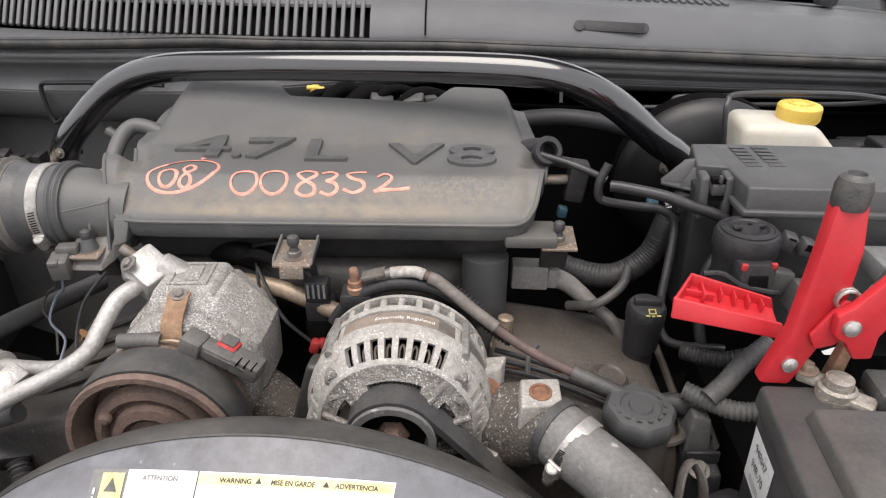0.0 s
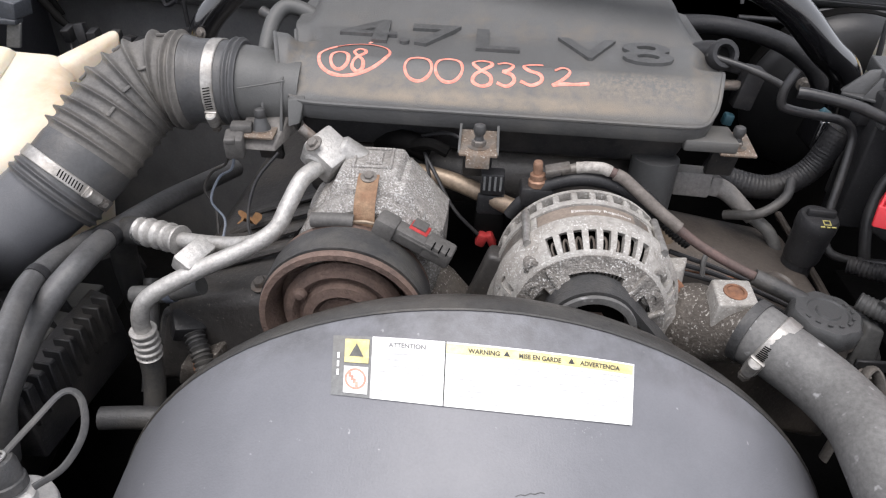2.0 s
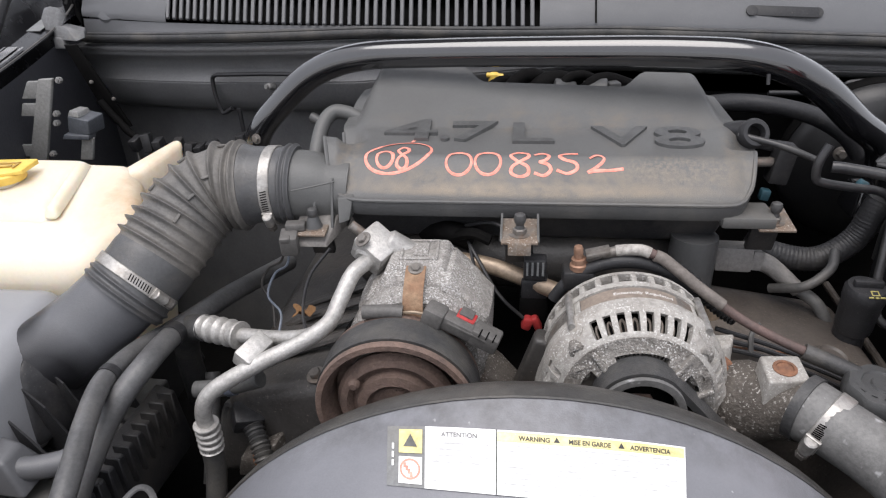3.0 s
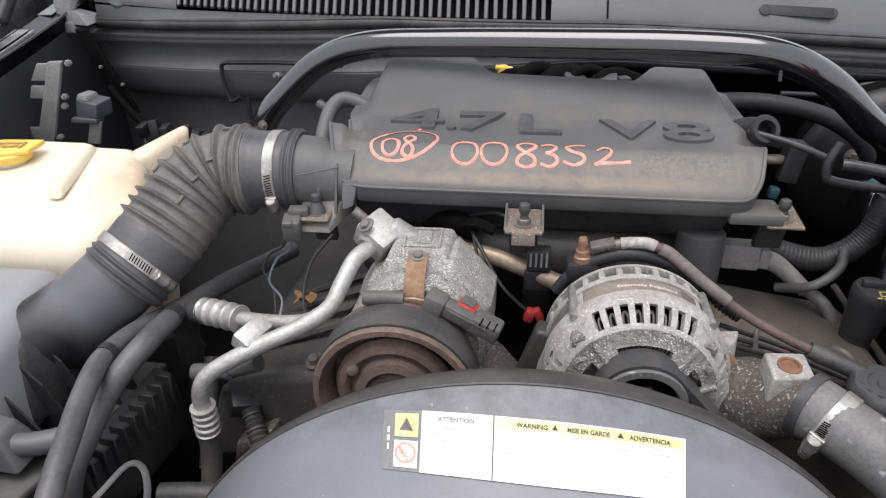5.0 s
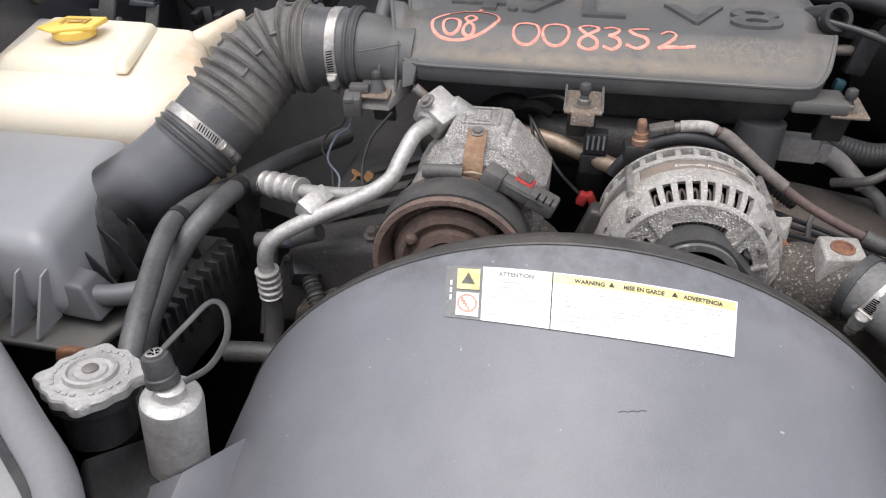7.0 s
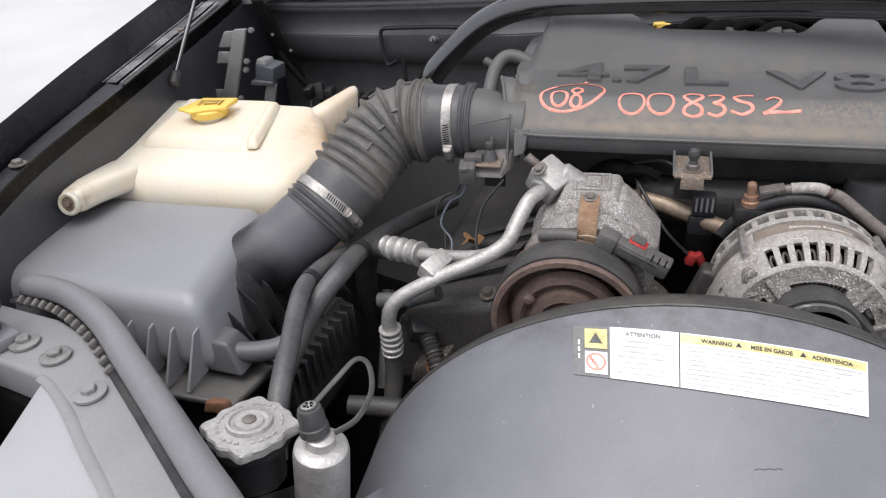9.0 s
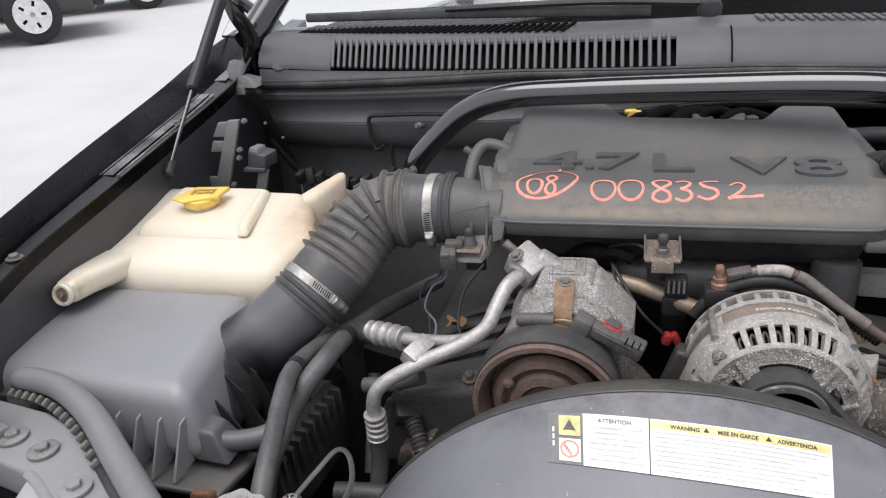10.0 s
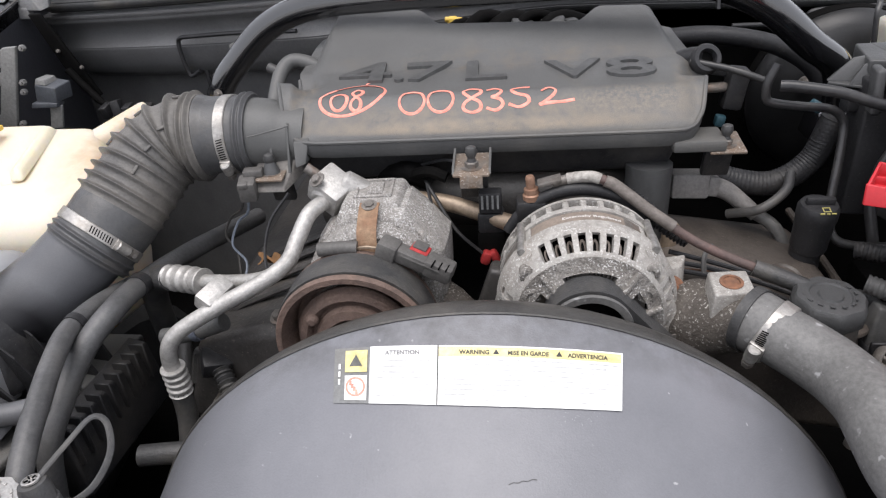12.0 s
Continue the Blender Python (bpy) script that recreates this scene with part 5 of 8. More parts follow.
# engine-side fins are black, unlike the front ones, to paint that side's shade
for y, z in ((0.385, 1.028), (0.415, 1.034), (0.445, 1.038), (0.475, 1.042), (0.505, 1.044)):
    b = 0.998 - 0.214 * (y - 0.312)
    part("fin", hull([(-0.522, y - 0.0018, b), (-0.522, y + 0.0018, b), (-0.57, y + 0.012, b), (-0.57, y + 0.008, b)], [(-0.548, y - 0.001, z), (-0.548, y + 0.001, z), (-0.575, y + 0.012, z + 0.012), (-0.575, y + 0.010, z + 0.012)], 0.0), BLACK, ab)
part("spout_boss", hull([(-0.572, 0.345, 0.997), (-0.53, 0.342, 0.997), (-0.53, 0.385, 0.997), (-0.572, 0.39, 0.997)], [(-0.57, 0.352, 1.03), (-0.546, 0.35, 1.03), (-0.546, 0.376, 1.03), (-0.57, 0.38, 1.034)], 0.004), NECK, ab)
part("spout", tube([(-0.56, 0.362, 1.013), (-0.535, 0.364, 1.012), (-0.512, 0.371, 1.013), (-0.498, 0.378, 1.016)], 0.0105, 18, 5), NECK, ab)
part("clip_rail", hull([(-0.52, 0.37, 0.90), (-0.49, 0.37, 0.90), (-0.478, 0.52, 0.90), (-0.51, 0.53, 0.90)], [(-0.518, 0.37, 0.976), (-0.494, 0.37, 0.976), (-0.484, 0.515, 0.976), (-0.51, 0.525, 0.976)], 0.003), BLACK, ab)
for k in range(9):
    y = 0.376 + 0.0155 * k
    part("rail_rib", box((-0.496 + 0.07 * (y - 0.37), y, 0.962), (0.018, 0.0035, 0.045), turned(0, 0, -5), 0.001, 1), BLACK, ab)

# coolant bottle
cb = thing("coolant_bottle", (-0.72, 0.66, 0.95), "cream white translucent plastic coolant bottle", "bottle")
part("body", hull([(-0.85, 0.575, 0.93), (-0.89, 0.64, 0.93), (-0.91, 0.80, 0.93), (-0.61, 0.78, 0.93), (-0.55, 0.66, 0.93), (-0.57, 0.57, 0.93)],
                  [(-0.845, 0.555, 1.100), (-0.893, 0.63, 1.122), (-0.912, 0.79, 1.138), (-0.615, 0.768, 1.140), (-0.552, 0.645, 1.128), (-0.575, 0.555, 1.100)], 0.026, 7), BOTTLE, cb)
part("plateau", hull([(-0.835, 0.628, 1.108), (-0.845, 0.772, 1.128), (-0.672, 0.768, 1.130), (-0.652, 0.622, 1.108)], [(-0.818, 0.645, 1.129), (-0.828, 0.762, 1.143), (-0.688, 0.757, 1.144), (-0.668, 0.640, 1.128)], 0.012, 5), BOTTLE, cb)
part("bead", hull([(-0.664, 0.628, 1.118), (-0.644, 0.628, 1.118), (-0.668, 0.752, 1.134), (-0.690, 0.752, 1.134)], [(-0.660, 0.636, 1.1325), (-0.650, 0.636, 1.1315), (-0.674, 0.746, 1.1455), (-0.685, 0.746, 1.1465)], 0.005, 4), BOTTLE, cb)
part("lug", hull([(-0.85, 0.60, 1.078), (-0.79, 0.585, 1.078), (-0.796, 0.51, 1.088), (-0.797, 0.474, 1.091), (-0.827, 0.47, 1.091), (-0.838, 0.51, 1.088)], [(-0.85, 0.60, 1.110), (-0.79, 0.585, 1.110), (-0.797, 0.515, 1.117), (-0.799, 0.480, 1.119), (-0.826, 0.476, 1.119), (-0.838, 0.515, 1.117)], 0.010, 4), BOTTLE, cb)
part("lug_ring", lathe((-0.812, 0.4735, 1.1045), (0.08, -0.97, 0.22), [(0.0080, -0.004), (0.0135, -0.005), (0.0142, 0.0005), (0.0125, 0.003), (0.0092, 0.0022)], 24, closed=True), BOTTLE, cb, "open moulded bolt socket")
# brown disc has the shade inside the open socket put into its colour
part("lug_well", lathe((-0.812, 0.473, 1.1045), (0.08, -0.97, 0.22), [(0.0100, -0.002), (0.0100, 0.0003)], 20), TAN, cb, "brown shaded inside of the socket")
part("lug_bolt", rod((-0.812, 0.474, 1.1045), (-0.809, 0.466, 1.107), 0.0035, 10, 0.001), RUST, cb)
part("lug", hull([(-0.64, 0.74, 1.09), (-0.60, 0.70, 1.09), (-0.575, 0.80, 1.09), (-0.60, 0.82, 1.09)], [(-0.63, 0.75, 1.135), (-0.61, 0.72, 1.13), (-0.575, 0.82, 1.148), (-0.592, 0.83, 1.148)], 0.008, 3), BOTTLE, cb)
part("filler_neck", lathe((-0.753, 0.697, 1.134), (0, 0, 1), [(0.020, 0), (0.020, 0.008)], 28), BOTTLE, cb)
cap = part("cap", lathe((-0.753, 0.697, 1.139), (0, 0, 1), [(0.025, 0), (0.026, 0.002), (0.026, 0.009), (0.024, 0.011)], 32), YELLOW, cb, "yellow plastic filler cap with a tongue")
part("tongue", moved(hull([(-0.792, 0.692, 1.1525), (-0.766, 0.680, 1.1525), (-0.722, 0.702, 1.1525), (-0.724, 0.738, 1.1525), (-0.78, 0.738, 1.1525)], [(-0.792, 0.692, 1.156), (-0.766, 0.680, 1.156), (-0.722, 0.702, 1.1575), (-0.724, 0.738, 1.159), (-0.78, 0.738, 1.1575)], 0.0012), (0.002, -0.013, -0.003)), YELLOW, cap)
part("mark", moved(join(box((-0.752, 0.722, 1.1592), (0.03, 0.003, 0.0008), turned(0, 0, 8), 0), box((-0.768, 0.712, 1.1592), (0.003, 0.018, 0.0008), turned(0, 0, 8), 0), box((-0.738, 0.716, 1.1592), (0.003, 0.018, 0.0008), turned(0, 0, 8), 0), box((-0.752, 0.712, 1.1592), (0.02, 0.006, 0.0008), turned(0, 0, 8), 0)), (0.002, -0.013, -0.003)), mat("faded_brown_print", (0.55, 0.37, 0.1), 0.5, scale=60, bump=0.0), cap)

# ---- strut brace across the bay ----
brace = thing("strut_brace", (-0.47, 0.79, 1.11), "glossy black tubular strut brace across the bay", "strut brace")
part("bar", tube([(-0.470, 0.79, 1.11), (-0.456, 0.788, 1.166), (-0.422, 0.788, 1.206), (-0.376, 0.79, 1.244), (-0.316, 0.785, 1.265), (-0.22, 0.772, 1.272), (-0.09, 0.752, 1.277), (0.04, 0.732, 1.280), (0.121, 0.722, 1.275), (0.182, 0.725, 1.249), (0.237, 0.735, 1.204), (0.274, 0.745, 1.173), (0.286, 0.75, 1.12)], 0.0164, 28, 10), BARPAINT, brace)
part("foot", hull([(-0.50, 0.765, 1.09), (-0.44, 0.765, 1.09), (-0.44, 0.815, 1.09), (-0.50, 0.815, 1.09)], [(-0.495, 0.77, 1.115), (-0.445, 0.77, 1.115), (-0.445, 0.81, 1.115), (-0.495, 0.81, 1.115)], 0.004), BARPAINT, brace)
part("foot", hull([(0.255, 0.725, 1.09), (0.315, 0.725, 1.09), (0.315, 0.775, 1.09), (0.255, 0.775, 1.09)], [(0.26, 0.73, 1.125), (0.31, 0.73, 1.125), (0.31, 0.77, 1.125), (0.26, 0.77, 1.125)], 0.004), BARPAINT, brace)
part("bolt", hexbolt((-0.452, 0.770, 1.168), (-0.3, -0.95, 0.1), 0.004, 0.004), DULLSTEEL, brace)
part("stud", rod((0.128, 0.708, 1.262), (0.128, 0.704, 1.252), 0.0020, 8), BLACK, brace)

# ---- belt-driven parts ----
comp = thing("compressor", (-0.215, 0.52, 1.0), "corroded aluminium air conditioning compressor with a rusty pulley", "compressor")
PC = Vector((-0.226, 0.425, 1.040))
YAX = Vector((0, 1, 0))
part("pulley", lathe(PC, YAX, [(0.062, 0.010), (0.0655, 0.0), (0.0705, 0.0), (0.0715, 0.003), (0.0715, 0.006), (0.067, 0.008), (0.067, 0.038), (0.0715, 0.040), (0.0715, 0.046), (0.055, 0.048), (0.05, 0.03), (0.0505, 0.028), (0.058, 0.028), (0.060, 0.012)], 64, closed=True), RUST, comp, "rusty iron pulley")
part("clutch_plate", lathe(PC + YAX * 0.004, YAX, [(0.052, 0.016), (0.0535, 0.010), (0.050, 0.004), (0.044, 0.002), (0.040, 0.004), (0.0385, 0.007), (0.036, 0.007), (0.034, 0.001), (0.026, -0.001), (0.022, 0.003), (0.008, 0.003)], 56), RUST, comp, "rusty brown clutch plate")
for k in range(3):
    a = radians(90 + 120 * k + 55)
    part("rivet", lathe(PC + Vector((0.043 * math.cos(a), 0.006, 0.043 * math.sin(a))), -YAX, [(0.006, 0), (0.0055, 0.003), (0.003, 0.005)], 14), RUST, comp)
part("front_housing", lathe((-0.214, 0.479, 1.062), YAX, [(0.058, 0), (0.0655, 0.006), (0.0655, 0.020), (0.061, 0.026)], 20), CASTWHITE, comp)


def facets(a, r):
    """A rounded barrel with flats, one of them on top."""
    k = (a - math.pi / 2 + math.pi / 8) % (math.pi / 4) - math.pi / 8
    return r * (0.15 + 0.82 / math.cos(k))


part("body", lathe((-0.210, 0.496, 1.070), (0.03, 1, 0.02), [(0.055, 0), (0.0615, 0.003), (0.064, 0.008), (0.0655, 0.03), (0.065, 0.058), (0.060, 0.066), (0.057, 0.078), (0.03, 0.088)], 64, lobes=facets), CASTWHITE, comp, "", 22)
part("top_pad", hull([(-0.250, 0.505, 1.120), (-0.182, 0.505, 1.120), (-0.180, 0.566, 1.122), (-0.246, 0.566, 1.122)], [(-0.241, 0.514, 1.1385), (-0.190, 0.514, 1.1385), (-0.188, 0.562, 1.1405), (-0.239, 0.562, 1.1405)], 0.004, 3), CASTWHITE, comp)
for c, sz in (((-0.2145, 0.522, 1.1395), (0.036, 0.003, 0.0028)), ((-0.2145, 0.555, 1.1408), (0.036, 0.003, 0.0028)), ((-0.231, 0.5385, 1.1402), (0.003, 0.033, 0.0028)), ((-0.198, 0.5385, 1.1402), (0.003, 0.033, 0.0028)), ((-0.213, 0.5385, 1.1398), (0.014, 0.022, 0.0028))):
    part("cast_rib", box(c, sz, turned(2, 0, 2), 0.0008, 1), CASTWHITE, comp)
for k in (-1, 1):
    part("web", hull([(-0.212 + k * 0.062, 0.49, 1.06), (-0.212 + k * 0.054, 0.49, 1.06), (-0.212 + k * 0.054, 0.55, 1.06), (-0.212 + k * 0.062, 0.55, 1.06)], [(-0.212 + k * 0.048, 0.495, 1.113), (-0.212 + k * 0.040, 0.495, 1.117), (-0.212 + k * 0.040, 0.55, 1.117), (-0.212 + k * 0.048, 0.55, 1.113)], 0.003), CASTWHITE, comp)
part("strap", sheet([[(-0.2135 + u, y, z) for u in (-0.009, 0.009)] for y, z in ((0.507, 1.1405), (0.500, 1.1400), (0.494, 1.1365), (0.484, 1.1315), (0.4765, 1.125), (0.474, 1.116), (0.471, 1.108), (0.460, 1.1045))], 0.002), TANRUST, comp, "rusty tan bracket strap")
part("strap_end", box((-0.2195, 0.4605, 1.1045), (0.036, 0.022, 0.0075), turned(10, 4, 3), 0.002), ORANGE, comp, "flaking orange rust")
part("lead", tube([(-0.222, 0.471, 1.1135), (-0.212, 0.469, 1.1155), (-0.204, 0.470, 1.1135)], 0.0016, 6, 4), TAN, comp, "bare tan wires")
part("strap_bolt", hexbolt((-0.2135, 0.503, 1.1392), (0, -0.25, 1), 0.0045, 0.004), DULLSTEEL, comp)
part("foot", hull([(-0.16, 0.48, 1.01), (-0.11, 0.49, 1.00), (-0.11, 0.53, 1.0), (-0.16, 0.54, 1.01)], [(-0.165, 0.485, 1.05), (-0.135, 0.49, 1.03), (-0.135, 0.53, 1.03), (-0.165, 0.54, 1.05)], 0.006), CASTDARK, comp)
GREYPLUG = mat("dusty_grey_plug", (0.11, 0.105, 0.1), 0.55, scale=40)
plug = thing("wiring_plug", (-0.19, 0.478, 1.09), "grey-black wiring plug with a red lock across the compressor", "connector")
part("sleeve", tube([(-0.258, 0.472, 1.112), (-0.235, 0.472, 1.1135), (-0.222, 0.472, 1.113)], 0.0064, 12, 4), GREYPLUG, plug)
PR = turned(0, 20, -14)
part("shell", box((-0.194, 0.471, 1.1115), (0.019, 0.020, 0.019), PR, 0.003), GREYPLUG, plug)
part("shell", box((-0.174, 0.468, 1.1045), (0.032, 0.016, 0.014), PR, 0.003), GREYPLUG, plug)
part("shell", box((-0.149, 0.464, 1.0955), (0.026, 0.020, 0.016), PR, 0.003), GREYPLUG, plug)
part("rib", box((-0.165, 0.4585, 1.1035), (0.038, 0.003, 0.003), PR, 0.001), GREYPLUG, plug)
part("lock", box((-0.166, 0.4745, 1.1085), (0.017, 0.014, 0.004), PR, 0.001), REDCLIP, plug, "red lock tab")
part("lock_pad", box((-0.1655, 0.4770, 1.1105), (0.013, 0.012, 0.004), PR, 0.001), GREYPLUG, plug)
for k in range(3):
    part("groove", box((-0.153 + 0.006 * k, 0.4565, 1.1045 - 0.0025 * k), (0.0012, 0.010, 0.002), PR, 0), DARK, plug)

solid("accessory_bracket", hull([(-0.130, 0.485, 1.00), (-0.090, 0.485, 1.00), (-0.080, 0.485, 1.072), (-0.106, 0.485, 1.080)], [(-0.130, 0.51, 1.00), (-0.088, 0.51, 1.00), (-0.078, 0.51, 1.070), (-0.104, 0.51, 1.078)], 0.005), ENGINE, "dark oily cast bracket behind the alternator", "bracket")

alt = thing("alternator", (-0.022, 0.47, 1.0), "corroded cast aluminium alternator with cooling slots and pulley", "alternator")
AC = Vector((-0.022, 0.0, 1.070))
AX = YAX
WINDING = mat("dusty_winding", (0.22, 0.19, 0.165), 0.5, 0.3, scale=200, bump=0.3)


def alt_part(name, bm, mtl, label=""):
    """A part of the alternator, swelled to its true girth round its true middle."""
    for v in bm.verts:
        v.co = Vector((AC.x + (v.co.x - AC.x) * 1.12, v.co.y, 1.0617 + (v.co.z - AC.z) * 1.12))
    return part(name, bm, mtl, alt, label)


def alt_ring(y0, prof, mtl, name, label="", seg=56, closed=False):
    return alt_part(name, lathe(AC + YAX * y0, YAX, prof, seg, closed=closed), mtl, label)


alt_ring(0.437, [(0.010, 0.0), (0.050, 0.004), (0.058, 0.014), (0.058, 0.07), (0.04, 0.075)], DARK, "stator_core", "dark windings inside")


def cut_ring(prof, slots, rows, thick, na=360):
    """A turned shell with slots cut through the given rows of its profile; slots: (middle, half width) in degrees."""
    bm = bmesh.new()
    vs = [[bm.verts.new(AC + Vector((r * math.cos(a), y, r * math.sin(a)))) for a in [2 * math.pi * i / na for i in range(na)]] for r, y in prof]
    for j in range(len(prof) - 1):
        for i in range(na):
            deg = (i + 0.5) * 360 / na
            if j in rows and any(abs((deg - c + 180) % 360 - 180) < w for c, w in slots):
                continue
            bm.faces.new((vs[j][i], vs[j][(i + 1) % na], vs[j + 1][(i + 1) % na], vs[j + 1][i]))
    bmesh.ops.recalc_face_normals(bm, faces=bm.faces[:])
    if sum(f.normal.dot(f.calc_center_median() - AC - YAX * 0.46) for f in bm.faces) < 0:
        bmesh.ops.reverse_faces(bm, faces=bm.faces[:])
    bm.normal_update()
    inner = {v: v.co - v.normal * thick for v in bm.verts}
    ext = bmesh.ops.extrude_face_region(bm, geom=bm.faces[:])
    outer = {tuple(round(q, 7) for q in v.co): w for v, w in inner.items() if v.is_valid}
    for v in ext["geom"]:
        if isinstance(v, bmesh.types.BMVert):
            v.co = outer.get(tuple(round(q, 7) for q in v.co), v.co)
    return bm


TOPSLOTS = [(58.5 + 9 * k, 2.55) for k in range(8)]
SIDESLOTS = [(32, 3.0), (22, 3.0), (12, 3.0), (2, 3.0), (-8, 3.0), (165, 3.0), (175, 3.0), (185, 3.0)]
alt_part("front_frame", cut_ring([(0.0500, 0.4305), (0.0535, 0.4315), (0.0560, 0.4330), (0.0585, 0.4358), (0.0610, 0.4390), (0.0632, 0.4425), (0.0650, 0.4465), (0.0665, 0.4505), (0.0688, 0.4530), (0.0695, 0.4570), (0.0695, 0.4660)], TOPSLOTS + SIDESLOTS, (3, 4, 5, 6), 0.005), CASTPALE, "pale front frame with a row of cooling slots")
alt_ring(0.466, [(0.060, 0.0), (0.0665, 0.0), (0.0665, 0.022), (0.060, 0.022)], DULLSTEEL, "stator_band", "bare metal band with a faded label", closed=True)
alt_ring(0.488, [(0.058, 0.0), (0.068, 0.0), (0.068, 0.007), (0.058, 0.007)], CASTPALE, "rear_frame", closed=True)
alt_ring(0.508, [(0.050, 0.0), (0.0678, 0.0), (0.0678, 0.004), (0.063, 0.009), (0.045, 0.012)], CASTPALE, "rear_frame", closed=True)
alt_ring(0.516, [(0.02, 0.0), (0.054, 0.0), (0.052, 0.012), (0.03, 0.02)], BLACK, "rear_cap", "black plastic rear cap")


def face_plate():
    """The front plate: a dished ring with fan openings cut through it."""
    bm = bmesh.new()
    na, rs = 96, [0.020, 0.026, 0.030, 0.034, 0.0375, 0.041, 0.0445, 0.048, 0.0505, 0.0555]
    vs = [[bm.verts.new(AC + Vector((r * math.cos(a), 0.4215 + 0.010 * ease((r - 0.030) / 0.026), r * math.sin(a)))) for a in [2 * math.pi * i / na for i in range(na)]] for r in rs]
    for j in range(len(rs) - 1):
        for i in range(na):
            deg = (i + 0.5) * 360 / na
            rm = (rs[j] + rs[j + 1]) / 2
            near = min((abs((deg - c + 180) % 360 - 180) / w for c, w in ((90, 27), (163, 19), (17, 19), (232, 16), (308, 16))))
            if near < 1 and 0.0305 < rm < 0.0445:
                continue
            bm.faces.new((vs[j][i], vs[j][(i + 1) % na], vs[j + 1][(i + 1) % na], vs[j + 1][i]))
    ext = bmesh.ops.extrude_face_region(bm, geom=bm.faces[:])
    bmesh.ops.translate(bm, vec=(0, 0.006, 0), verts=[v for v in ext["geom"] if isinstance(v, bmesh.types.BMVert)])
    return bm


alt_part("front_plate", face_plate(), CAST)


alt_part("fan", lathe(AC + YAX * 0.4335, YAX, [(0.02, 0), (0.044, 0.0), (0.044, 0.002), (0.02, 0.002)], 28, lobes=lambda a, r: r * (1 + 0.04 * math.cos(14 * a))), DULLSTEEL, "grey fan blades behind the openings")
for c, w in TOPSLOTS:
    u = Vector((math.cos(radians(c)), 0, math.sin(radians(c))))
    e = YAX.cross(u)
    lo, hi = AC + YAX * 0.4405 + u * 0.0505, AC + YAX * 0.4525 + u * 0.0590
    alt_part("winding", tube([lo - e * 0.0017, lo.lerp(hi, 0.7) - e * 0.0019, hi, lo.lerp(hi, 0.7) + e * 0.0019, lo + e * 0.0017], 0.0010, 6, 4), WINDING, "dull copper winding")
for k in range(14):
    a = radians(64 + 4 * k)
    d = Vector((math.cos(a), 0, math.sin(a)))
    alt_part("fan_blade", box(AC + YAX * 0.4325 + d * 0.0385, (0.0012, 0.004, 0.012), Matrix((YAX.cross(d), YAX, d)).transposed(), 0.0), DULLSTEEL)
for k in range(30):
    a = 2 * math.pi * (k + 0.5) / 30
    d = Vector((math.cos(a), 0, math.sin(a)))
    if math.sin(a) > 0.1:
        alt_part("rear_rib", box(AC + YAX * 0.502 + d * 0.0630, (0.0050, 0.016, 0.0085), Matrix((YAX.cross(d), YAX, d)).transposed(), 0.001, 1), CASTPALE)
for a in (40, 140, 28, 152):
    d = Vector((math.cos(radians(a)), 0, math.sin(radians(a))))
    r = 0.0475 if a in (28, 152) else 0.0575
    alt_part("screw_boss", lathe(AC + YAX * (0.4335 if r < 0.05 else 0.440) + d * r, -YAX, [(0.0075, -0.008), (0.007, 0.003), (0.0052, 0.0045), (0.0035, 0.0045), (0.003, 0.002)], 18), CAST)
for a in (50, 130, 12, 168, 205, 335):
    d = Vector((math.cos(radians(a)), 0, math.sin(radians(a))))
    alt_part("plate_rib", box(AC + YAX * 0.4265 + d * 0.0430, (0.0042, 0.006, 0.024), Matrix((YAX.cross(d), (YAX * 0.93 - d * 0.37).normalized(), (d * 0.93 + YAX * 0.37).normalized())).transposed(), 0.0015), CAST)
for k in (-1, 1):
    ear = [(AC.x + k * x, y, z) for x, y, z in ((0.046, 0.444, 1.122), (0.064, 0.446, 1.100), (0.080, 0.442, 1.048), (0.088, 0.438, 1.008), (0.070, 0.436, 1.000), (0.045, 0.438, 1.03), (0.048, 0.440, 1.08))]
    far = [(x, (0.496 if i in (0, 1, 2) else 0.468), z) for i, (x, y, z) in enumerate(ear)]
    part("ear", hull(ear, far, 0.0035), CASTPALE, alt)
alt_part("rear_loom", tube([AC + Vector((0.0655 * math.cos(radians(a)), 0.534, 0.0655 * math.sin(radians(a)))) for a in range(25, 156, 13)], 0.0055, 10, 3), BLACK, "black taped lead round the back")
part("long_bolt", rod((0.033, 0.452, 1.117), (0.033, 0.50, 1.117), 0.0035, 10), STEEL, alt)
part("long_bolt", rod((-0.077, 0.452, 1.117), (-0.077, 0.50, 1.117), 0.0035, 10), STEEL, alt)
part("side_lug", hull([(0.040, 0.475, 1.03), (0.066, 0.475, 1.03), (0.066, 0.50, 1.03), (0.040, 0.50, 1.03)], [(0.040, 0.48, 1.075), (0.064, 0.484, 1.083), (0.070, 0.498, 1.086), (0.046, 0.505, 1.078)], 0.003), CASTPALE, alt)
part("lower_bolt", hexbolt((0.056, 0.436, 1.030), (0, -1, 0), 0.009, 0.01), DULLSTEEL, alt)
AP = Vector((-0.023, 0.400, 1.072))
pul = part("pulley", lathe(AP, YAX, [(0.0275, 0.004), (0.029, 0.0), (0.0345, 0.0), (0.0345, 0.004), (0.031, 0.005), (0.031, 0.028), (0.0345, 0.029), (0.0345, 0.032), (0.02, 0.033), (0.02, 0.014), (0.0265, 0.012)], 48, closed=True), HOSE, alt, "grey steel pulley")
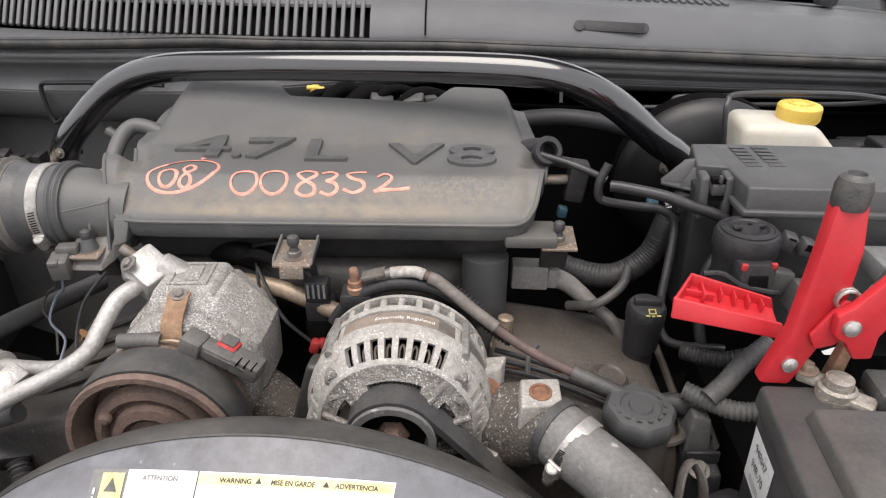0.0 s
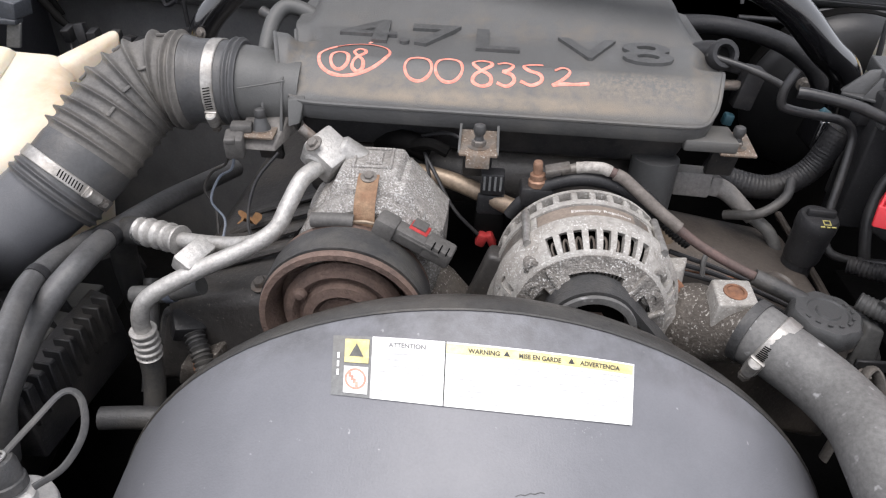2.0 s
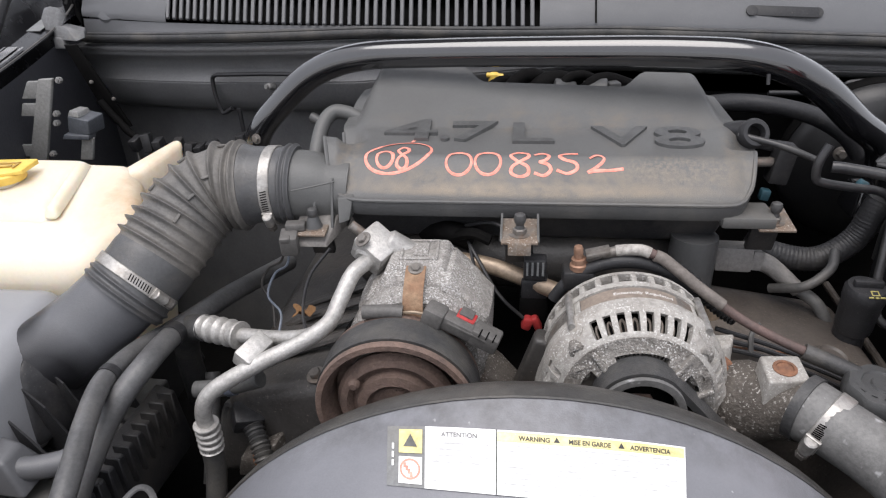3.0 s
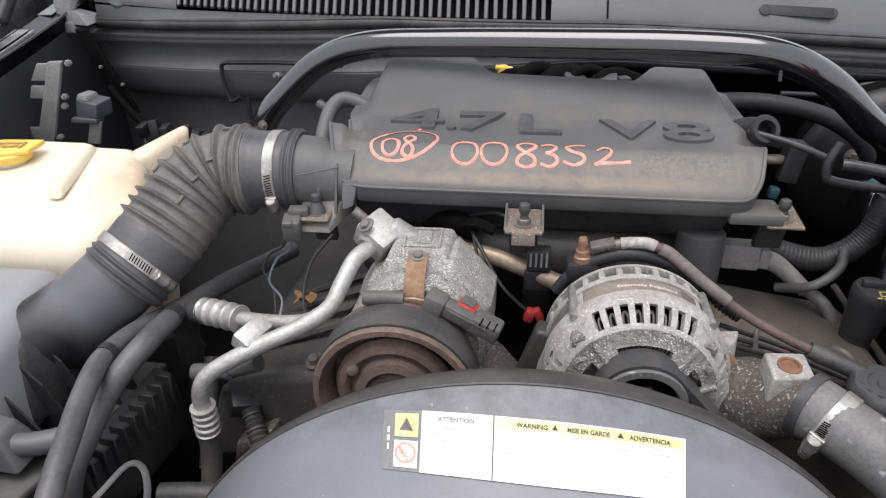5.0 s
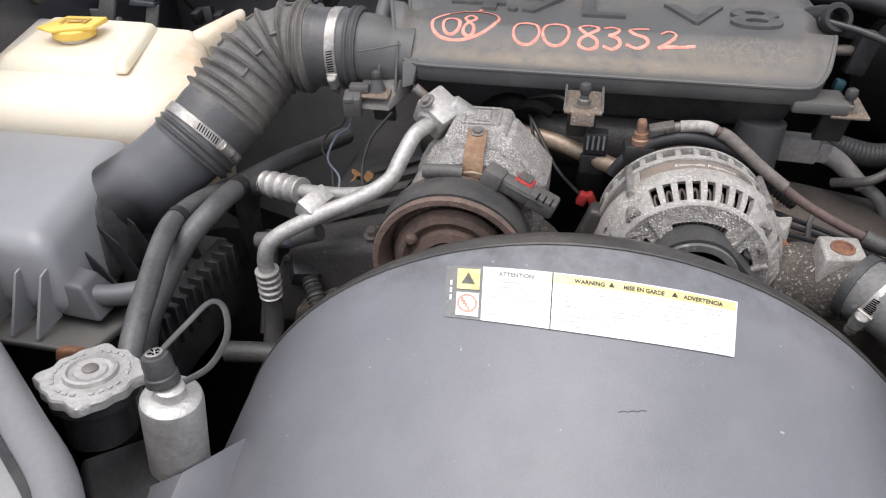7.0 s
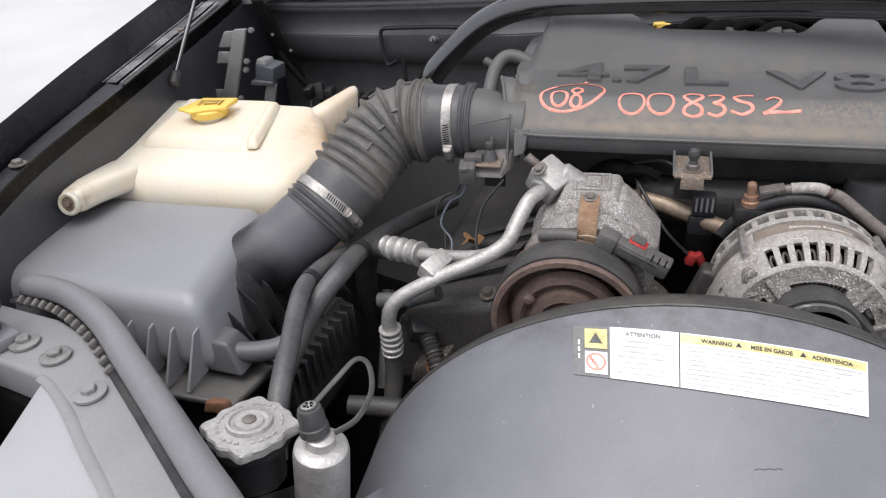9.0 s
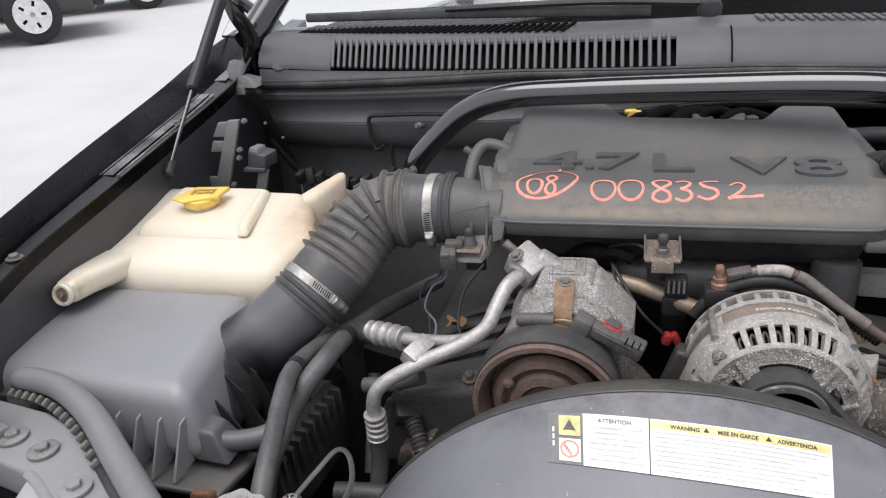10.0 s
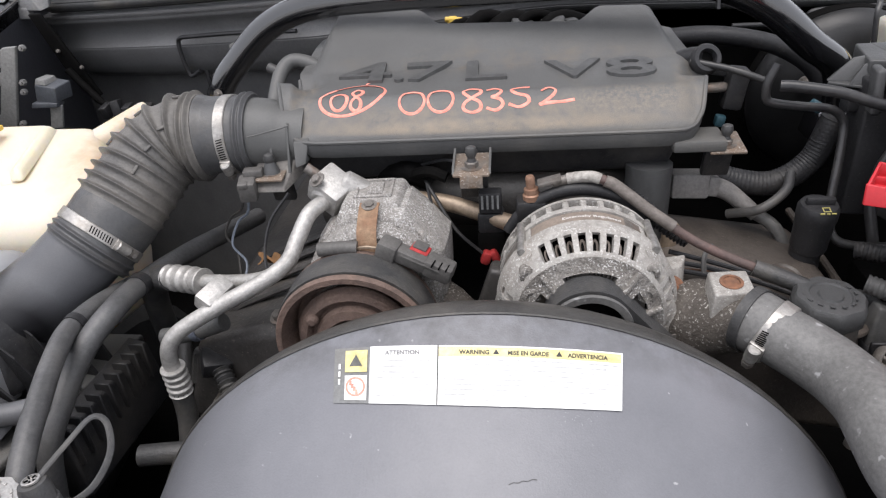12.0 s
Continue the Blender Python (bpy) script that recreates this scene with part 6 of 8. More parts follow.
part("pulley_well", lathe(AP + YAX * 0.012, YAX, [(0.0262, 0.0), (0.0262, 0.002)], 32), DARK, pul)
part("nut", lathe(AP + YAX * 0.014, -YAX, [(0.014, 0), (0.013, 0.004), (0.0105, 0.0045), (0.0105, 0.013), (0.009, 0.0145)], 6), RUST, pul, "rusty pulley nut")
part("nut_end", lathe(AP, -YAX, [(0.0065, 0), (0.0065, 0.003), (0.004, 0.004)], 18), CRAYON, pul, "faded red shaft end")


def alt_words(text, a0, size, row):
    def place(u, v, w):
        a = a0 - u / 0.067
        return AC + Vector((0.0668 * math.cos(a), 0.477 - 0.004 + row + v, 0.0668 * math.sin(a)))
    alt_part("writing", letters(text, size, place, 0.0), WHITE)


alt_part("label", sheet([[AC + Vector((0.0667 * math.cos(radians(a)), y, 0.0667 * math.sin(radians(a)))) for a in range(64, 132, 4)] for y in (0.4685, 0.4865)]), TANLABEL, "tan printed label")
alt_words("Externally Regulated", radians(86), 0.0055, 0.004)
alt_part("rust_patch", lathe(AC + YAX * 0.468, YAX, [(0.0655, 0), (0.0667, 0.001), (0.0667, 0.017), (0.0655, 0.018)], 9, lobes=lambda a, r: r if 1.9 < a < 2.9 else r * 0.97), ORANGE, "rusty patch on the band")

# drive belt: round the compressor and the alternator pulleys, then down to the crank
belt = thing("drive_belt", (-0.12, 0.42, 0.95), "black ribbed drive belt round the pulleys", "belt")


def band(pts, y0, wide, thick):
    """A strap that runs along pts in the upright plane across the car."""
    bm = bmesh.new()
    rows = []
    for i, (x, z) in enumerate(pts):
        p, q = pts[max(0, i - 1)], pts[min(len(pts) - 1, i + 1)]
        d = Vector((q[0] - p[0], q[1] - p[1])).normalized()
        n = Vector((-d.y, d.x))
        rows.append([bm.verts.new((x + n.x * k, y, z + n.y * k)) for k, y in ((0, y0), (thick, y0), (thick, y0 + wide), (0, y0 + wide))])
    for a, b in zip(rows, rows[1:]):
        for j in range(4):
            bm.faces.new((a[j], a[(j + 1) % 4], b[(j + 1) % 4], b[j]))
    return bm


def arc(c, r, a0, a1, n=30):
    return [(c.x + r * math.cos(radians(a0 + (a1 - a0) * i / n)), c.z + r * math.sin(radians(a0 + (a1 - a0) * i / n))) for i in range(n + 1)]


part("strand", band([(-0.155, 0.90)] + arc(PC, 0.0672, -10, 205)[:] + [(-0.27, 0.90)], 0.433, 0.031, -0.0055), RUBBER, belt)
part("strand", band([(0.16, 0.915)] + arc(AP, 0.0312, 52, 215)[:] + [(-0.05, 0.93)], 0.405, 0.023, -0.0055), RUBBER, belt)

# air conditioning lines
ac = thing("air_conditioning_pipe", (-0.38, 0.45, 0.95), "bare silver aluminium air conditioning pipe with crimped ends", "pipe")
part("pipe", tube([(-0.262, 0.532, 1.132), (-0.274, 0.512, 1.128), (-0.283, 0.492, 1.112), (-0.292, 0.476, 1.096), (-0.318, 0.462, 1.082), (-0.352, 0.448, 1.069), (-0.385, 0.434, 1.054), (-0.3985, 0.428, 1.042), (-0.404, 0.427, 1.025), (-0.404, 0.428, 1.008)], 0.0077, 18, 8), TUBE, ac)


def crimps(s, t):
    return 1.0 + 0.2 * max(0.0, math.sin(s / t * 2 * math.pi * 4 + 0.6)) ** 0.5


part("crimp", tube([(-0.404, 0.427, 1.014), (-0.404, 0.428, 1.0), (-0.4045, 0.428, 0.983)], 0.0100, 20, 24, crimps), TUBE, ac, "ribbed crimp collar")
part("hose", tube([(-0.4045, 0.428, 0.985), (-0.405, 0.425, 0.95), (-0.41, 0.41, 0.90), (-0.42, 0.38, 0.82)], 0.0100, 14, 6), RUBBER, ac, "black rubber hose")
part("branch", tube([(-0.292, 0.476, 1.095), (-0.308, 0.474, 1.084), (-0.33, 0.481, 1.074), (-0.36, 0.49, 1.067), (-0.395, 0.50, 1.062)], 0.0075, 16, 8), TUBE, ac)
part("crimp", tube([(-0.388, 0.497, 1.063), (-0.41, 0.507, 1.060), (-0.436, 0.518, 1.056)], 0.0118, 20, 24, crimps), TUBE, ac, "ribbed crimp collar")
part("hose", tube([(-0.434, 0.517, 1.056), (-0.46, 0.53, 1.045), (-0.48, 0.55, 1.0), (-0.49, 0.57, 0.92)], 0.0135, 14, 6), RUBBER, ac, "black rubber hose")
part("junction", box((-0.361, 0.460, 1.073), (0.019, 0.034, 0.020), turned(10, 30, -20), 0.003), TUBE, ac)
part("flange_block", join(box((-0.258, 0.545, 1.137), (0.036, 0.034, 0.03), turned(15, 30, -25), 0.004), rod((-0.25, 0.548, 1.142), (-0.225, 0.55, 1.125), 0.015, 20, 0.003), rod((-0.2665, 0.531, 1.131), (-0.262, 0.541, 1.136), 0.0125, 18, 0.002)), TUBE, ac)
part("flange_bolt", join(rod((-0.268, 0.553, 1.145), (-0.283, 0.553, 1.158), 0.005, 10), hexbolt((-0.266, 0.53, 1.154), (-0.4, -0.4, 0.8), 0.005, 0.005)), DULLSTEEL, ac)
part("spring_sleeve", tube([(-0.262, 0.50, 1.085), (-0.275, 0.508, 1.07), (-0.285, 0.52, 1.05)], 0.008, 14, 24, lambda s, t: 1 + 0.12 * math.sin(s / t * 60)), DARK, ac)

# cooling hose on the thermostat housing
th = thing("thermostat_housing", (0.09, 0.44, 1.0), "corroded thermostat housing with a square bolt boss", "thermostat housing")
part("casting", lathe((0.070, 0.468, 1.036), (0.60, -0.70, 0.42), [(0.034, 0), (0.036, 0.01), (0.034, 0.022), (0.028, 0.036), (0.0255, 0.05), (0.0245, 0.075)], 28), CASTDARK, th)
part("boss", hull([(0.074, 0.425, 1.045), (0.114, 0.43, 1.045), (0.112, 0.465, 1.045), (0.076, 0.462, 1.045)], [(0.077, 0.425, 1.090), (0.110, 0.429, 1.090), (0.110, 0.460, 1.092), (0.078, 0.458, 1.092)], 0.0025), CASTPALE, th)
part("bolt", lathe((0.0935, 0.442, 1.090), (0, -0.1, 1), [(0.0095, 0), (0.0095, 0.002), (0.007, 0.0025), (0.0065, 0.0012)], 20), ORANGE, th, "rusty recessed bolt")
part("flange", hull([(0.048, 0.472, 1.03), (0.10, 0.49, 1.03), (0.095, 0.502, 1.02), (0.04, 0.486, 1.02)], [(0.052, 0.468, 1.065), (0.085, 0.478, 1.065), (0.08, 0.49, 1.06), (0.045, 0.482, 1.06)], 0.003), CASTDARK, th)
part("rust_bolt", hexbolt((0.052, 0.47, 1.066), (-0.2, -0.7, 0.7), 0.008, 0.008), ORANGE, th, "rusty bolt head")
rh = [(0.107, 0.4165, 1.0705), (0.114, 0.409, 1.0700), (0.1225, 0.3985, 1.0685), (0.140, 0.384, 1.063), (0.154, 0.364, 1.060), (0.161, 0.335, 1.061), (0.162, 0.306, 1.058), (0.167, 0.281, 1.048), (0.186, 0.262, 1.028), (0.218, 0.250, 0.99), (0.245, 0.244, 0.93), (0.255, 0.244, 0.85)]
rhose = thing("radiator_hose", (0.11, 0.41, 1.04), "thick grey rubber radiator hose on the thermostat housing", "hose")
part("hose", tube(rh, 0.0245, 28, 10, lambda q, t: 1 + 0.05 * math.exp(-(q / 0.012) ** 2)), HOSE, rhose)
part("end_collar", ring((0.1045, 0.4190, 1.0710), (0.70, -0.71, -0.05), 0.0252, 0.008, 0.002), RUBBER, rhose, "black end collar")
hose_clamp((0.1185, 0.4050, 1.0685), (0.70, -0.66, -0.26), 0.0252, "bright worm-drive hose clamp on the radiator hose", (-0.5, -0.80, -0.25), 0.012)
oc = thing("oil_cap", (0.177, 0.45, 1.03), "dark grey scalloped plastic oil filler cap", "oil cap")
part("cap", lathe((0.177, 0.452, 1.050), (0.04, -0.05, 1), [(0.026, 0), (0.029, 0.004), (0.029, 0.017), (0.026, 0.021), (0.017, 0.022), (0.016, 0.0205), (0.010, 0.0205), (0.009, 0.0222)], 64, lobes=lambda a, r: r * (1 + (0.035 * math.cos(8 * a) if r > 0.02 else 0))), FUSEBOX, oc)
part("neck", lathe((0.177, 0.452, 1.0), (0.04, -0.05, 1), [(0.03, 0), (0.026, 0.03), (0.024, 0.052)], 28), ENGINE, oc)
ring_c = Vector((0.177, 0.452, 1.0712))
for k in range(14):
    a = 2 * math.pi * k / 14
    part("raised_mark", box(ring_c + Vector((0.0205 * math.cos(a), 0.0205 * math.sin(a), 0.001)), (0.002, 0.004, 0.0008), turned(0, 0, math.degrees(a)), 0), FUSEBOX, oc)
hanger = thing("lifting_eye", (0.21, 0.43, 1.0), "bent grey steel lifting eye beside the oil cap", "bracket")
part("loop", tube([(0.196, 0.40, 0.95), (0.207, 0.412, 1.0), (0.213, 0.425, 1.025), (0.222, 0.43, 1.03), (0.230, 0.42, 1.01), (0.232, 0.405, 0.95)], 0.006, 10, 6, flat=0.5), DULLSTEEL, hanger)

# two rubber heater hoses beside the filter box
heater = thing("heater_hose", (-0.5, 0.5, 0.95), "long dusty black rubber heater hose", "hose", "heater hoses")
part("hose", tube([(-0.415, 0.72, 1.02), (-0.433, 0.66, 1.03), (-0.450, 0.60, 1.04), (-0.462, 0.535, 1.05), (-0.463, 0.485, 1.058), (-0.463, 0.45, 1.06), (-0.472, 0.425, 1.05), (-0.484, 0.405, 1.03), (-0.490, 0.385, 1.012), (-0.50, 0.36, 0.98), (-0.51, 0.35, 0.92)], 0.0110, 16, 8), HEATER, heater)
heater2 = thing("heater_hose", (-0.53, 0.48, 0.95), "thinner dusty black rubber heater hose", "hose", "heater hoses")
part("hose", tube([(-0.474, 0.565, 1.036), (-0.482, 0.52, 1.045), (-0.487, 0.485, 1.053), (-0.489, 0.451, 1.059), (-0.489, 0.417, 1.06), (-0.476, 0.373, 1.06), (-0.464, 0.337, 1.057), (-0.455, 0.30, 1.048), (-0.448, 0.268, 1.03), (-0.444, 0.25, 1.0)], 0.0095, 16, 8), HEATER, heater2)
part("band", ring((-0.4895, 0.434, 1.0597), (0, -1, 0.02), 0.0096, 0.008, 0.001), BLACK, heater2, "black band")
for p, d in (((-0.4630, 0.505, 1.0555), (0, -0.98, 0.15)),):
    part("band", ring(p, d, 0.0111, 0.012, 0.0012), BLACK, heater, "black band")

# ---- battery corner ----
bat = thing("battery", (0.35, 0.34, 0.90), "black car battery with a white sticker and grey terminal", "battery")
part("case", hull([(0.262, 0.425, 0.90), (0.240, 0.235, 0.90), (0.43, 0.225, 0.90), (0.45, 0.42, 0.90)], [(0.262, 0.430, 1.092), (0.242, 0.235, 1.092), (0.43, 0.225, 1.092), (0.45, 0.425, 1.092)], 0.004), BATTERY, bat)
part("lid", hull([(0.258, 0.434, 1.092), (0.238, 0.232, 1.092), (0.435, 0.222, 1.092), (0.455, 0.43, 1.092)], [(0.259, 0.432, 1.112), (0.240, 0.234, 1.112), (0.433, 0.224, 1.112), (0.453, 0.428, 1.112)], 0.004), BATTERY, bat)
BATTERYTOP = mat("dusty_battery_top", (0.075, 0.074, 0.072), 0.45, col2=(0.05, 0.049, 0.048), scale=20, bump=0.15, dust=(0.13, 0.122, 0.11), dmix=(0.45, 0.8))
LEAD = mat("oxidised_lead", (0.36, 0.335, 0.3), 0.55, 0.4, col2=(0.22, 0.195, 0.165), scale=70, bump=0.4, bscale=500, speck=(0.55, 0.5, 0.4), sscale=300, sat=(0.6, 0.7))
part("front_block", hull([(0.276, 0.396, 1.110), (0.262, 0.245, 1.110), (0.43, 0.235, 1.110), (0.445, 0.392, 1.110)], [(0.279, 0.392, 1.124), (0.266, 0.25, 1.124), (0.425, 0.24, 1.124), (0.44, 0.388, 1.124)], 0.003), BATTERYTOP, bat, "dusty raised middle of the lid")
part("vent_bar", box((0.375, 0.416, 1.118), (0.085, 0.034, 0.018), turned(0, 0, -4), 0.004), BATTERYTOP, bat)
part("vent_groove", box((0.36, 0.416, 1.1268), (0.004, 0.035, 0.003), turned(0, 0, -14), 0.0), DARK, bat)
part("post", lathe((0.309, 0.419, 1.110), (0, 0, 1), [(0.014, 0), (0.014, 0.005), (0.0105, 0.007), (0.0098, 0.019), (0.008, 0.020)], 28), LEAD, bat, "grey lead battery post")
part("terminal", join(lathe((0.309, 0.419, 1.113), (0, 0, 1), [(0.0138, 0), (0.0138, 0.008), (0.0115, 0.010), (0.0102, 0.008)], 28), box((0.297, 0.433, 1.118), (0.022, 0.012, 0.009), turned(0, 0, -35), 0.003), box((0.322, 0.408, 1.115), (0.02, 0.018, 0.008), turned(0, 0, -40), 0.003)), LEAD, bat, "whitish corroded battery terminal clamp")
part("bolt", hexbolt((0.293, 0.437, 1.122), (0, 0, 1), 0.0058, 0.007), TAN, bat, "brass coloured terminal bolt")


def on_case(u, v, w=0.0):
    """u from the sticker's rear edge forwards, v upwards from its foot, in metres."""
    return Vector((0.2615 - 0.0008 - w - 0.105 * u, 0.424 - u, 1.022 + v))


def case_patch(u0, u1, v0, v1, w):
    return sheet([[on_case(u, v, w) for u in (u0, u1)] for v in (v0, v1)])


part("sticker", case_patch(0.0, 0.048, 0.006, 0.055, 0.0), WHITE, bat, "white sticker with numbers")
for text, v in (("94RH7", 0.043), ("94R-70", 0.028)):
    part("writing", letters(text, 0.011, lambda a, b, c, v=v: on_case(0.024 + a, v + b - 0.003, 0.0008), 0.0, 0.85), INK, bat)
part("print_line", case_patch(0.012, 0.034, 0.012, 0.018, 0.0006), PALEINK, bat)

# added dark block keeps the bright ground from showing through the gap
solid("battery_shelf", box((0.43, 0.53, 0.945), (0.30, 0.208, 0.10), None, 0.006), DARK, "dark block added to close the gap behind the battery", "shelf")

clampr = thing("jump_clamp", (0.288, 0.44, 1.12), "red insulated jump lead clamp with black grip tips", "clamp")


def plate(outline, y, deep, bev):
    """An upright plate cut to an outline of (x, z)."""
    return hull([(x, y, z) for x, z in outline], [(x, y + deep, z) for x, z in outline], bev, 2)


part("arm", plate([(0.258, 1.112), (0.281, 1.111), (0.294, 1.144), (0.299, 1.160), (0.305, 1.172), (0.306, 1.228), (0.300, 1.264), (0.279, 1.268), (0.277, 1.227), (0.272, 1.158)], 0.432, 0.015, 0.003), RED, clampr)
part("cheek", plate([(0.283, 1.160), (0.300, 1.190), (0.316, 1.186), (0.3135, 1.164), (0.302, 1.152), (0.289, 1.148)], 0.4275, 0.004, 0.001), RED, clampr)
part("arm", plate([(0.293, 1.183), (0.303, 1.190), (0.318, 1.210), (0.352, 1.262), (0.368, 1.256), (0.340, 1.192), (0.326, 1.166), (0.326, 1.147), (0.313, 1.146), (0.304, 1.160), (0.295, 1.165)], 0.418, 0.009, 0.002), RED, clampr)
part("grip", lathe((0.2895, 0.4395, 1.258), (0.0, 0, 1), [(0.0112, 0), (0.0120, 0.003), (0.0122, 0.015), (0.0105, 0.021), (0.0062, 0.024), (0.0052, 0.022), (0.003, 0.022)], 24), RUBBER, clampr, "black rubber grip tip")
part("grip", tube([(0.352, 0.4225, 1.248), (0.366, 0.4225, 1.278)], 0.0125, 14, 3), RUBBER, clampr, "black rubber grip tip")
part("sleeve", tube([(0.318, 0.434, 1.178), (0.332, 0.434, 1.205), (0.350, 0.434, 1.24)], 0.0075, 12, 5), RUBBER, clampr, "black cable sleeve between the handles")
part("cable_end", tube([(0.311, 0.431, 1.183), (0.320, 0.431, 1.200)], 0.003, 8, 3), STEEL, clampr, "bare wire strands")
part("rivet", lathe((0.276, 0.4325, 1.131), (0.1, -1, 0.1), [(0.0056, 0), (0.006, 0.003), (0.003, 0.0045)], 18), STEEL, clampr)
part("rivet", lathe((0.304, 0.4185, 1.174), (0.1, -1, 0.1), [(0.0066, 0), (0.0062, 0.003), (0.003, 0.0045)], 18), STEEL, clampr)
part("spring", tube([(0.303 + 0.008 * math.cos(a), 0.4275 + 0.0005 * a, 1.190 + 0.008 * math.sin(a)) for a in [k * 0.6 for k in range(24)]], 0.0014, 6, 1), STEEL, clampr)
part("jaw", hull([(0.309, 0.434, 1.112), (0.319, 0.433, 1.112), (0.319, 0.444, 1.112), (0.309, 0.446, 1.112)], [(0.312, 0.43, 1.150), (0.320, 0.429, 1.150), (0.320, 0.438, 1.150), (0.312, 0.44, 1.150)], 0.002), COPPER, clampr, "copper jaw")

rcov = thing("terminal_cover", (0.25, 0.49, 1.12), "red plastic battery terminal cover flipped open", "terminal cover")
part("floor", hull([(0.200, 0.480, 1.141), (0.285, 0.466, 1.130), (0.291, 0.501, 1.130), (0.219, 0.513, 1.145)], [(0.202, 0.485, 1.149), (0.283, 0.471, 1.137), (0.288, 0.499, 1.138), (0.222, 0.511, 1.152)], 0.001), RED, rcov)
part("front_wall", hull([(0.199, 0.478, 1.140), (0.286, 0.464, 1.130), (0.286, 0.467, 1.130), (0.199, 0.481, 1.140)], [(0.200, 0.482, 1.157), (0.284, 0.469, 1.142), (0.284, 0.472, 1.142), (0.200, 0.485, 1.157)], 0.001), RED, rcov)
part("back_wall", hull([(0.219, 0.510, 1.145), (0.291, 0.499, 1.131), (0.291, 0.502, 1.131), (0.219, 0.513, 1.145)], [(0.222, 0.510, 1.163), (0.286, 0.499, 1.147), (0.286, 0.502, 1.147), (0.222, 0.513, 1.163)], 0.001), RED, rcov)
part("side_wall", hull([(0.199, 0.479, 1.141), (0.202, 0.479, 1.141), (0.221, 0.513, 1.145), (0.218, 0.513, 1.145)], [(0.200, 0.483, 1.157), (0.203, 0.483, 1.157), (0.224, 0.513, 1.163), (0.221, 0.513, 1.163)], 0.001), RED, rcov)
part("rib", box((0.225, 0.497, 1.1505), (0.024, 0.002, 0.008), turned(0, 9, -8), 0.0006), RED, rcov)
part("rib", box((0.228, 0.500, 1.1515), (0.002, 0.022, 0.010), turned(0, 9, -8), 0.0006), RED, rcov)
for k in range(4):
    part("rib", box((0.243 + 0.011 * k, 0.500 - 0.0017 * k, 1.1495 - 0.0023 * k), (0.0016, 0.012, 0.009), turned(0, 9, -8), 0.0006), RED, rcov)
part("strap", tube([(0.232, 0.515, 1.161), (0.248, 0.514, 1.161), (0.264, 0.509, 1.153), (0.286, 0.506, 1.149), (0.296, 0.512, 1.145)], 0.0026, 8, 6), BLACK, rcov)

canister = thing("vacuum_canister", (0.277, 0.548, 1.12), "black round vacuum canister with a plug", "canister")
part("body", lathe((0.277, 0.55, 1.115), (0, 0, 1), [(0.022, 0), (0.024, 0.03), (0.026, 0.05), (0.028, 0.053), (0.028, 0.066), (0.026, 0.07), (0.017, 0.073), (0.015, 0.071), (0.010, 0.071), (0.008, 0.075), (0.002, 0.0755)], 32), BLACK, canister)
part("crown", lathe((0.277, 0.55, 1.1855), (0, 0, 1), [(0.0235, 0), (0.0235, 0.0018), (0.0215, 0.0022), (0.0205, 0.0008)], 32, closed=True), BLACK, canister)
part("crown_bar", box((0.277, 0.55, 1.1885), (0.030, 0.006, 0.004), turned(0, 0, 12), 0.0015), BLACK, canister)
part("plug", box((0.276, 0.5195, 1.150), (0.030, 0.020, 0.040), turned(-8, 0, 4), 0.003), BLACK, canister)
part("plug_window", box((0.2765, 0.5085, 1.153), (0.016, 0.003, 0.018), turned(-8, 0, 4), 0.001), DARK, canister)
part("plug_tab", box((0.2765, 0.5075, 1.148), (0.010, 0.003, 0.008), turned(-8, 0, 4), 0.001), CONDUIT, canister)
part("lock", box((0.264, 0.5125, 1.169), (0.005, 0.004, 0.006), None, 0.001), REDCLIP, canister, "red lock tab")
part("lock", box((0.289, 0.5145, 1.169), (0.005, 0.004, 0.006), None, 0.001), REDCLIP, canister, "red lock tab")

FADEDPRINT = mat("faded_dark_print", (0.06, 0.06, 0.062), 0.5, scale=60, bump=0.0)
pdc = thing("fuse_box", (0.41, 0.63, 1.08), "black plastic under-hood fuse box with a printed lid", "fuse box")
def prism(pts, z0, z1, bev=0.003, grow=0.0):
    """An upright block over the plan outline pts; grow widens its foot along y."""
    return hull([(x, y - grow if y < 0.6 else y, z0) for x, y in pts], [(x, y, z1) for x, y in pts], bev)


part("base", prism([(0.290, 0.586), (0.56, 0.580), (0.56, 0.69), (0.268, 0.69), (0.272, 0.63)], 1.06, 1.19), FUSEBOX, pdc)
part("lid", prism([(0.281, 0.576), (0.57, 0.566), (0.57, 0.678), (0.275, 0.692)], 1.192, 1.214, 0.0025, 0.004), FUSEBOX, pdc)
part("lid_tongue", prism([(0.252, 0.632), (0.285, 0.625), (0.285, 0.692), (0.263, 0.692)], 1.198, 1.2136, 0.002), FUSEBOX, pdc)
part("lid_edge", hull([(0.277, 0.568, 1.188), (0.575, 0.557, 1.188), (0.575, 0.69, 1.188), (0.272, 0.69, 1.188)], [(0.277, 0.568, 1.1945), (0.575, 0.557, 1.1945), (0.575, 0.69, 1.1945), (0.272, 0.69, 1.1945)], 0.002), FUSEBOX, pdc)
part("tower", prism([(0.249, 0.612), (0.284, 0.608), (0.284, 0.65), (0.249, 0.65)], 1.06, 1.199), BLACK, pdc)
